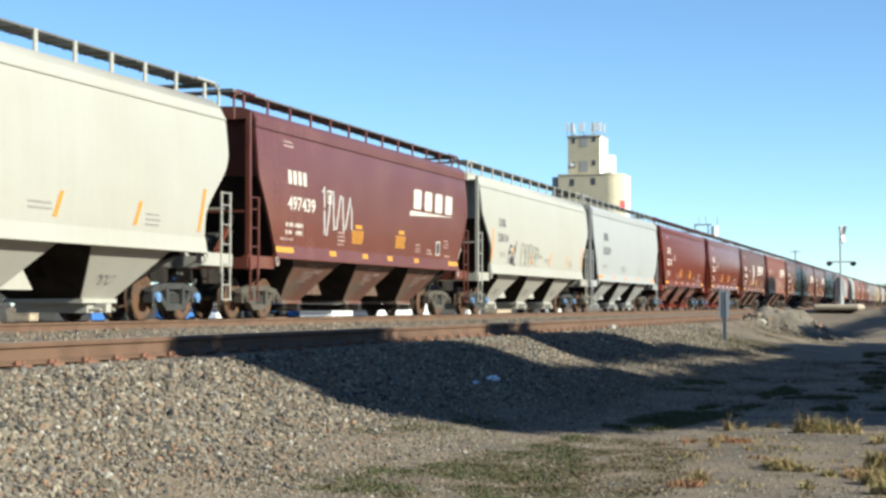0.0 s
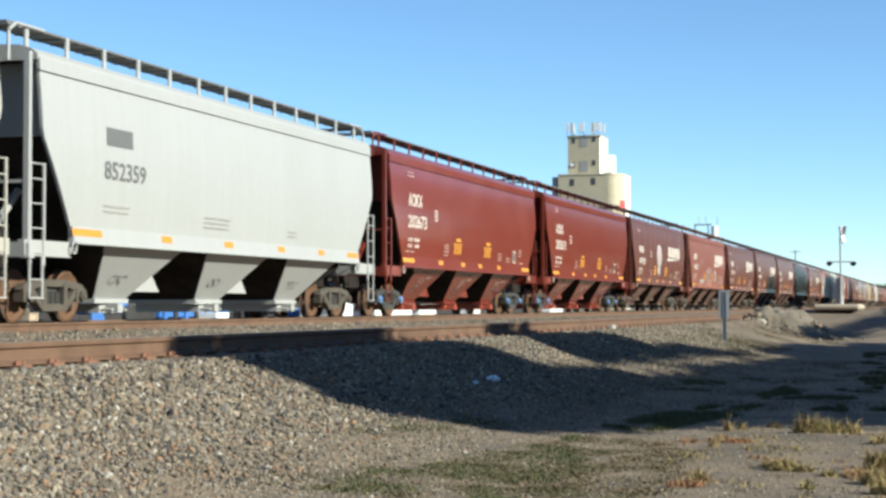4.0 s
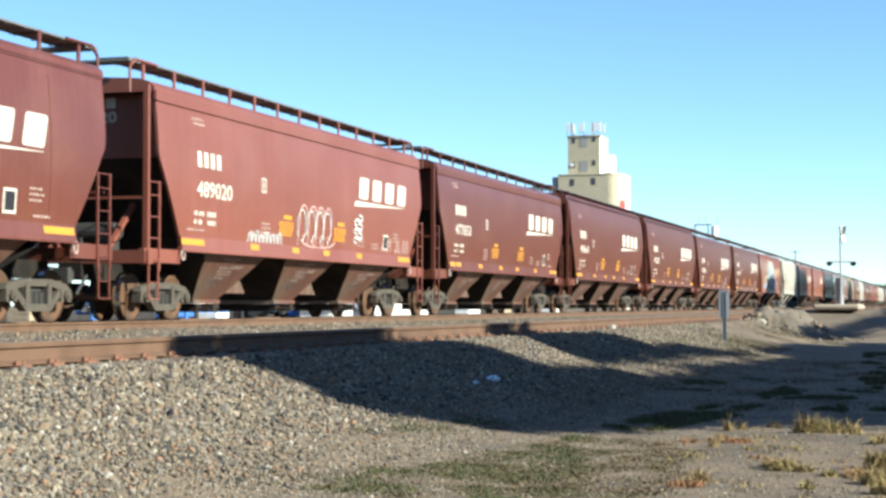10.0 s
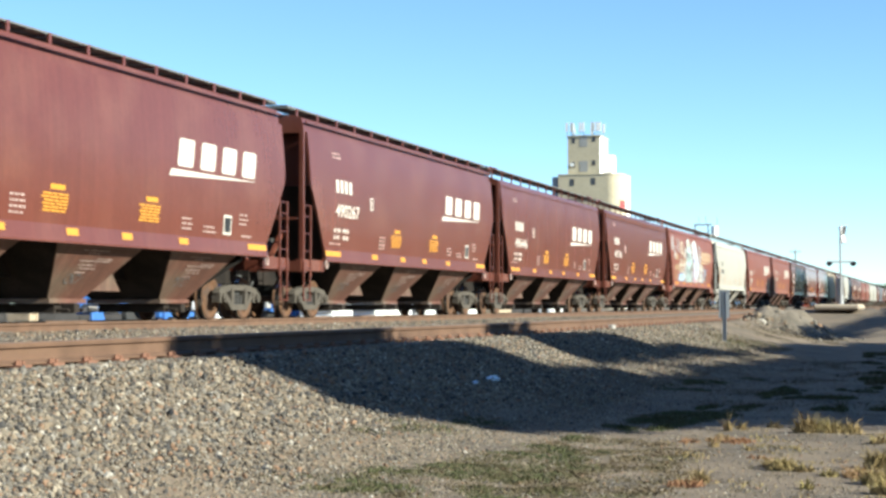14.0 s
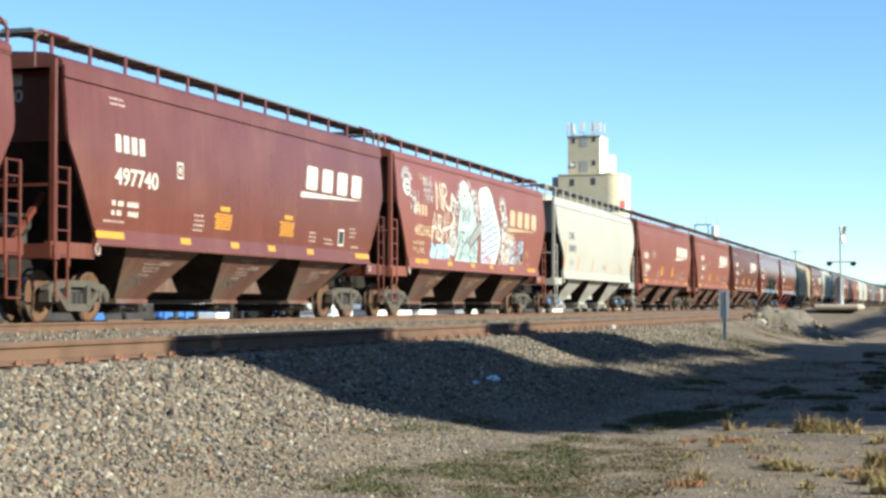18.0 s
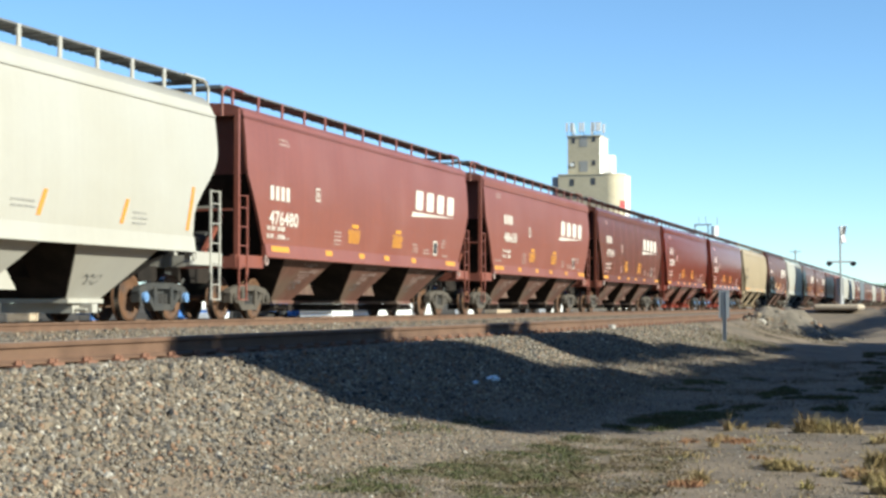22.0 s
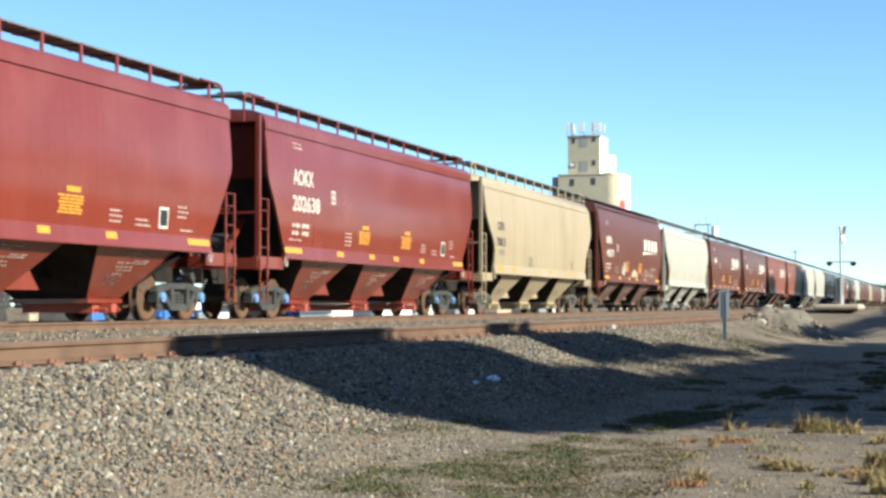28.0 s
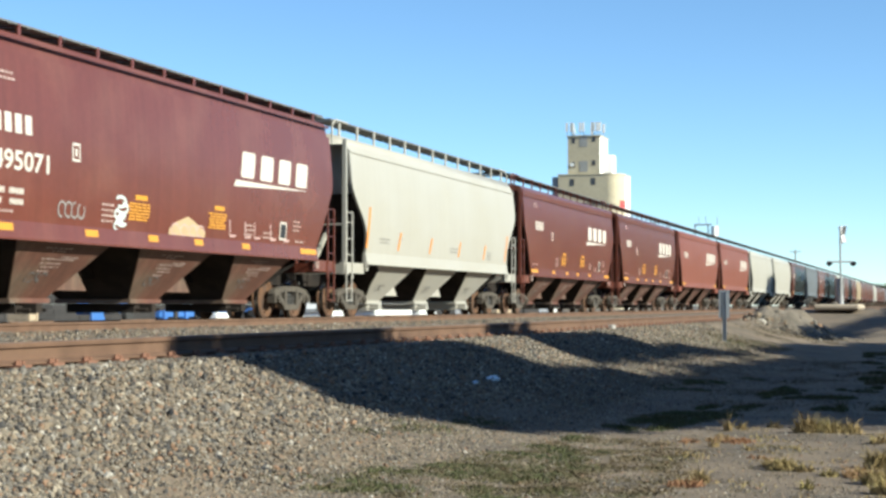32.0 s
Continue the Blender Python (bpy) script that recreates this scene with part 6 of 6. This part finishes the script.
def tillage_machine(x, y):
    """A blue machine with a stepped hood, side plates, linkage arms and wheels."""
    g = thing("tillage_machine", "bright blue farm machine with steel linkage arms", "farm machine", "farm machines beyond the line", m=pose(x, y, lerp(x, CROSS_SECTION), 0, 0, 4))
    bm = bmesh.new()
    slab(bm, ((-1.3, 0.45), (-1.3, 0.85), (-0.9, 1.10), (-0.55, 1.62), (0.25, 1.70), (0.75, 1.30), (1.7, 1.05), (2.1, 0.75), (2.1, 0.5)), -0.55, 0.55)
    part("hood", mesh_of(bm, "hood", bevel=0.05), IMPLEMENT_BLUE, g)
    bm = bmesh.new()
    slab(bm, ((-2.3, 0.15), (-2.3, 0.55), (-1.2, 0.62), (-0.9, 0.15)), 0.56, 0.70)
    part("side_plate", mesh_of(bm, "side_plate", bevel=0.03), IMPLEMENT_BLUE, g)
    bm = bmesh.new()
    slab(bm, ((-0.5, 0.95), (-0.2, 1.35), (0.3, 1.35), (0.2, 0.9)), 0.56, 0.62)
    part("grille", bm, DARK_STEEL, g, "dark steel grille")
    for z in (0.62, 0.95):
        bm = bmesh.new()
        beam(bm, (0.62, -2.6, z + 0.08), (0.62, 0.6, z - 0.08), 0.12, 0.14)
        part("linkage_arm", bm, DARK_STEEL, g)
    bm = bmesh.new()
    tube(bm, (0.3, -2.2, 0.72), (0.3, -1.2, 0.78), 0.20, 12)
    part("drive_shaft", bm, BARE_METAL, g, "bare metal drive shaft")
    for xx in (-0.75, 0.75):
        wheel_part(g, xx, 1.4, 0.42, 0.26)


def toolbar(x, y, length):
    """A long blue toolbar on two stands with clamps along it."""
    g = thing("toolbar", "long blue steel toolbar lying on stands", "farm machine", "farm machines beyond the line", m=pose(x, y, lerp(x, CROSS_SECTION), 0, 0, 2))
    bm = bmesh.new()
    beam(bm, (0, -length / 2, 0.42), (0, length / 2, 0.42), 0.22, 0.24)
    part("bar", bm, IMPLEMENT_BLUE, g)
    n = int(length / 1.3)
    for k in range(n):
        yy = -length / 2 + 0.5 + k * 1.3
        bm = bmesh.new()
        box(bm, -0.2, 0.24, yy - 0.17, yy + 0.17, 0.24 if k % 2 else 0.0, 0.62)
        part("clamp", mesh_of(bm, "clamp", bevel=0.02), DARK_STEEL if k % 2 else IMPLEMENT_BLUE, g)


def liquid_tank(x, y):
    """A white drum with a round lid on a cradle, and a white box before it."""
    g = thing("liquid_tank", "white plastic liquid tank on a steel cradle", "tank", m=pose(x, y, lerp(x, CROSS_SECTION)))
    bm = bmesh.new()
    prof = [(-1.0, 0.30), (-0.92, 0.42), (-0.7, 0.47), (0.7, 0.47), (0.92, 0.42), (1.0, 0.30)]
    lathe(bm, prof, 24)
    part("drum", bm, CAR_WHITE, g, at=pose(0, 0, 0.98, 0, 0, 90), smooth=True)
    bm = bmesh.new()
    lathe(bm, [(-0.05, 0.17), (0.05, 0.17), (0.06, 0.10)], 16)
    part("lid", bm, TYRE, g, "dark round lid", at=pose(0.44, 0.1, 1.05))
    bm = bmesh.new()
    tube(bm, (0, 0.2, 1.42), (0, 0.2, 1.58), 0.16, 14, 0.12)
    part("filler_cap", bm, CAR_WHITE, g)
    for yy in (-0.6, 0.6):
        bm = bmesh.new()
        box(bm, -0.45, 0.45, yy - 0.06, yy + 0.06, 0, 0.62)
        part("cradle", bm, DARK_STEEL, g)


BARE_METAL = surface("bare_grey_metal", (0.30, 0.28, 0.26), 0.5, 0.3, vary=0.2, scale=4, fine=30)
PALLET_TAN = surface("weathered_pallet_board", (0.34, 0.27, 0.19), 0.9, vary=0.25, scale=4, fine=30)


def crate(x, y, w, h, material, label, z=0.0):
    c = thing("crate", label, "crate", "crates beyond the line", m=pose(x, y, lerp(x, CROSS_SECTION) + z))
    for k in range(3):
        bm = bmesh.new()
        box(bm, -0.5, 0.5, -w / 2, w / 2, k * h / 3 + 0.01, (k + 1) * h / 3 - 0.012)
        part("board", mesh_of(bm, "board", bevel=0.01), material, c)
    for yy in (-w / 2 + 0.08, w / 2 - 0.08):
        bm = bmesh.new()
        box(bm, 0.5, 0.54, yy - 0.06, yy + 0.06, 0.0, h)
        part("batten", bm, material, c)


tillage_machine(-36.0, 68.2)
toolbar(-36.2, 78.6, 9.0)
liquid_tank(-36.9, 80.6)
crate(-35.6, 79.6, 1.5, 0.5, CAR_WHITE, "white painted crate on the ground beside machinery")
crate(-36.0, 61.6, 0.7, 0.75, PALLET_TAN, "weathered tan board crate beyond the tracks")
implement(-37.0, 92.0, 4)
toolbar(-35.5, 93.0, 7.0)
implement(-36.0, 54.0, 2)
crate(-34.0, 122.0, 3.2, 0.7, CAR_WHITE, "long low white crate beyond the tracks")
crate(-34.0, 131.0, 4.5, 0.8, PALLET_TAN, "long weathered tan crate beyond the tracks")
crate(-34.0, 150.0, 5.0, 0.9, CAR_WHITE, "long low white crate beyond the tracks")
pickup(-33.5, 90.5, 8, CAR_WHITE, "white pickup truck parked beyond the tracks")
pickup(-33.0, 98.5, -6, CAR_WHITE, "white pickup truck parked beyond the tracks")
pickup(-35.0, 112.0, 5, CAR_WHITE, "white pickup truck parked beyond the tracks")


def pump_unit(x, y):
    """A cream engine housing with chamfered shoulders in a blue frame."""
    g = thing("pump_unit", "cream engine housing in a blue steel frame", "machine", m=pose(x, y, lerp(x, CROSS_SECTION), 0, 0, 30))
    bm = bmesh.new()
    slab(bm, ((-0.75, 0.3), (0.75, 0.3), (0.75, 1.55), (0.45, 1.85), (-0.45, 1.85), (-0.75, 1.55)), -0.6, 0.6)
    part("housing", mesh_of(bm, "housing", bevel=0.04), CREAM, g, "cream sheet-metal housing")
    bm = bmesh.new()
    box(bm, 0.60, 0.63, -0.12, 0.12, 1.45, 1.65)
    part("badge", bm, IMPLEMENT_BLUE, g, "small blue badge plate")
    for yy in (-0.95, 0.95):
        bm = bmesh.new()
        beam(bm, (0.3, yy, 0), (0.3, yy * 0.85, 1.5), 0.16, 0.16)
        part("frame_post", bm, IMPLEMENT_BLUE, g)
    bm = bmesh.new()
    box(bm, -0.7, 0.7, -1.1, 1.1, 0.0, 0.3)
    part("skid", bm, IMPLEMENT_BLUE, g)


pump_unit(-33.5, 53.9)


def backing_stack(x, y, length, rows, seed):
    """Dark beams laid lengthwise in a low stack, added to blacken gaps under cars."""
    r = random.Random(seed)
    g = thing("backing_stack", "low dark stack added to black out the gap under the cars", "timber stack", "timber stacks beyond the line", m=pose(x, y, lerp(x, CROSS_SECTION), 0, 0, r.uniform(-1.5, 1.5)))
    for k in range(rows):
        a = -length / 2
        while a < length / 2 - 0.5:
            b = a + r.uniform(2.3, 2.7)
            for xx in (-0.25, 0.05):
                bm = bmesh.new()
                box(bm, xx - 0.13, xx + 0.13, a + 0.02, min(b, length / 2) - 0.02, k * 0.23, k * 0.23 + 0.225)
                part("timber", mesh_of(bm, "timber", bevel=0.01), BACKING_DARK, g)
            a = b


BACKING_DARK = surface("dark_backing", (0.022, 0.020, 0.020), 0.9, vary=0.35, scale=4, fine=30, per="object", spread=0.3)
# added backing that hides the bright ground behind the train
for k in range(9):
    backing_stack(-39.5 - 0.3 * (k % 3), 47.0 + k * 8.2, 8.15, 6 + (k % 3) // 2, 60 + k)
for k in range(5):
    backing_stack(-41.0, 122.0 + k * 13.0, 12.8, 7, 80 + k)

# ---- trees ----
BARK = surface("tree_bark", (0.12, 0.095, 0.07), 0.95, vary=0.3, scale=3, fine=20, bump=0.8, depth=0.03)
LEAF = surface("tree_leaves", (0.075, 0.10, 0.03), 0.7, vary=0.2, scale=1, fine=8, bump=0, per="island", spread=0.5)


def tree(x, y, trunk_top, clumps, label, seed, leaf=0.16, per=60):
    """A tapered trunk, limbs to each clump, and many small leaves round the clumps: (x, y, z, radius)."""
    r = np.random.default_rng(seed)
    z0 = lerp(x, CROSS_SECTION)
    t = thing("tree", label, "tree", "trees beside the line", m=pose(x, y, z0))
    bm = bmesh.new()
    tube(bm, (0, 0, -0.2), (0.1, 0.1, trunk_top * 0.5), 0.34, 12, 0.25)
    tube(bm, (0.1, 0.1, trunk_top * 0.5), (0, 0, trunk_top), 0.25, 12, 0.12)
    for cx, cy, cz, _ in clumps[::2]:
        a = Vector((0, 0, trunk_top * float(r.uniform(0.4, 0.95))))
        b = Vector((cx - x, cy - y, cz - z0))
        m = a.lerp(b, 0.5) + Vector((0, 0, 0.25))
        tube(bm, a, m, 0.09, 6, 0.06)
        tube(bm, m, b, 0.06, 6, 0.025)
    part("trunk", bm, BARK, t)
    pts = []
    for cx, cy, cz, cr in clumps:
        n = int(per * cr * cr)
        d = r.normal(size=(n, 3))
        d /= np.linalg.norm(d, axis=1, keepdims=True)
        pts.append(np.array((cx - x, cy - y, cz - z0)) + d * cr * r.random((n, 1)) ** 0.45)
    pts = np.concatenate(pts)
    n = len(pts)
    a = r.normal(size=(n, 3))
    a /= np.linalg.norm(a, axis=1, keepdims=True)
    b = np.cross(a, r.normal(size=(n, 3)))
    b /= np.linalg.norm(b, axis=1, keepdims=True)
    size = leaf * r.uniform(0.6, 1.3, (n, 1))
    quad = np.stack([pts - a * size, pts + b * size * 0.6, pts + a * size, pts - b * size * 0.6], 1).reshape(-1, 3)
    me = bpy.data.meshes.new("crown")
    me.vertices.add(n * 4)
    me.vertices.foreach_set("co", quad.reshape(-1).astype(np.float32))
    me.loops.add(n * 4)
    me.loops.foreach_set("vertex_index", np.arange(n * 4, dtype=np.int32))
    me.polygons.add(n)
    me.polygons.foreach_set("loop_start", np.arange(0, n * 4, 4, dtype=np.int32))
    me.update(calc_edges=True)
    part("crown", me, LEAF, t)


def fill(outline_low, outline_high, y0, y1, x, step, seed, r0=0.7):
    """Clumps between two outlines of (y, z) in a wall of foliage at x."""
    rng = random.Random(seed)
    found = []
    y = y0
    while y < y1:
        lo, hi = lerp(y, outline_low), lerp(y, outline_high)
        z = lo + r0
        while z < hi - r0 * 0.6 or z == lo + r0:
            # crown deepened along the sun's line: same shadow, but more sky blocked
            k = rng.uniform(-5.0, 6.0)
            rr = min(r0, max(0.25, (hi - lo) * 0.55)) * rng.uniform(0.85, 1.1)
            found.append((x + k * SUN_DIR.x, y + k * SUN_DIR.y + rng.uniform(-0.15, 0.15), min(z, hi - rr * 0.9) + k * SUN_DIR.z, rr))
            z += step
        y += step
    return found


CROWN_LOW = ((10.4, 9.6), (10.6, 9.4), (11.7, 9.05), (12.8, 8.65), (13.05, 8.1), (14.8, 7.65), (15.9, 7.2), (16.6, 6.7), (20, 5.5), (44, 4.0))
CROWN_TOP = ((10.4, 9.9), (11.2, 10.4), (12.0, 11.2), (13.5, 11.8), (17.0, 11.6), (18.3, 10.95), (19.2, 10.4), (20.0, 10.05), (20.4, 9.65), (21.2, 9.4), (22.5, 9.25), (27.2, 8.75), (36, 8.4), (44, 8.3))
WEDGE_LOW = ((22.6, 10.7), (23.2, 9.6), (23.6, 9.2), (27, 9.1), (29.9, 9.0), (37, 8.5), (64, 5.5))
WEDGE_TOP = ((22.6, 11.3), (25.0, 11.2), (25.8, 10.9), (26.2, 10.65), (29.5, 10.2), (32, 9.85), (34.1, 9.4), (36.1, 9.0), (48.3, 8.6), (61.4, 7.4), (70, 6.5))
tree(13.0, 19.0, 8.5, fill(CROWN_LOW, CROWN_TOP, 11.9, 28, 12, 0.6, 1, 0.55), "broad leafy tree beside the dirt lot", 1, 0.15, 900)
tree(13.0, 31.0, 8.0, fill(WEDGE_LOW, WEDGE_TOP, 23.4, 38, 12, 0.5, 2, 0.4) + fill(CROWN_LOW, CROWN_TOP, 28, 40, 12, 0.8, 3), "leaning leafy tree beside the dirt lot", 2, 0.18, 620)
tree(13.0, 50.0, 6.5, fill(((36, 4), (70, 4)), WEDGE_TOP, 40, 58, 12, 1.0, 4, 0.9), "low leafy tree beside the dirt lot", 3, 0.25, 360)
tree(13.0, 76.0, 7.5, fill(((56, 8.4), (62, 8.1), (87, 7.1), (144, 6.8)), ((56, 9.3), (63, 9.2), (73, 8.6), (86, 8.5), (144, 8.3)), 57, 99, 12, 1.1, 5, 0.9), "wide leafy tree near the level crossing", 4, 0.27, 280)
for y, w, top, seed in ((141, 5.5, 18.0, 11), (173.5, 10.5, 19.4, 12), (220, 15, 19.4, 13), (270, 8, 19.0, 14)):
    tree(13.0, y, 14.5, fill(((y - w, 4), (y + w, 4)), ((y - w, 14), (y - w * 0.5, top), (y + w * 0.5, top), (y + w, 14)), y - w, y + w, 12, 1.5, seed, 1.3), "tall dense tree beside the line", seed, 0.4, 150)
for k in range(7):
    x, y = -19.7 - 3 + k * 1.1, 480 + k * 9
    tree(x, y, 5.0, [(x + rg.uniform(-2, 2), y + rg.uniform(-2, 2), rg.uniform(3.5, 6.8), 1.4) for _ in range(9)], "small distant tree beyond the end of the train", 30 + k, 0.4, 20)


def far_wood():
    """An added belt of trees on the far side of the dirt lot, behind the camera's right."""
    r = np.random.default_rng(9)
    quads = []
    # out of view: these only block sky light and darken the cars' reflections
    belt = [(48 + r.uniform(-5, 5), -60 + i * 2.6 + r.uniform(-1, 1)) for i in range(150)]
    belt += [(17 + r.uniform(-1.5, 3), 290 + i * 4.5 + r.uniform(-1, 1)) for i in range(110)]
    for x, y in belt:
        h = r.uniform(13, 20) if y < 60 else r.uniform(9, 12.5) if x < 30 else r.uniform(4, 7)
        n = 520
        d = r.normal(size=(n, 3))
        d /= np.linalg.norm(d, axis=1, keepdims=True)
        p = np.array((x, y, h * 0.5)) + d * np.array((2.6, 2.6, h * 0.5)) * r.random((n, 1)) ** 0.4
        a = r.normal(size=(n, 3)) * 0.35
        b = r.normal(size=(n, 3)) * 0.25
        quads.append(np.stack([p - a, p + b, p + a, p - b], 1).reshape(-1, 3))
    v = np.concatenate(quads)
    me = bpy.data.meshes.new("far_wood")
    me.from_pydata(v.tolist(), [], np.arange(len(v)).reshape(-1, 4).tolist())
    me.materials.append(LEAF)
    tagged(new("far_wood", me), "unseen tree belt added to block sky light and darken reflections", "woods", kind="stuff")


far_wood()

CENTRES = (23.7, 41.93, 60.35, 78.25, 96.45, 114.9, 133.05, 151.75, 170.15, 188.43, 206.62, 224.5, 242.8, 261.17, 280.45, 298.95, 318.0, 336.7, 354.6, 373.15, 391.6, 410.32, 428.37, 446.4)


def travelled(t):
    """Metres that the train has run since the start: it gains a little speed."""
    return 11.27 * t + 0.0193 * t * t


def motions():
    for i, car in enumerate(TRAIN):
        start = CENTRES[i] if i < len(CENTRES) else CENTRES[-1] + (i - len(CENTRES) + 1) * 18.3
        walk(car, [(float(t), pose(TRACK_FAR, start - travelled(t), RAIL)) for t in range(33)])
    # the wheels of the cars that pass close roll along the rail
    steps = [k / 30 for k in range(961)]
    for car in TRAIN[:23]:
        for ws in WHEELSETS[car.name]:
            p = ws.location.copy()
            walk(ws, [(t, pose(p.x, p.y, p.z) @ Matrix.Rotation(travelled(t) / 0.457, 4, "X")) for t in steps])


motions()
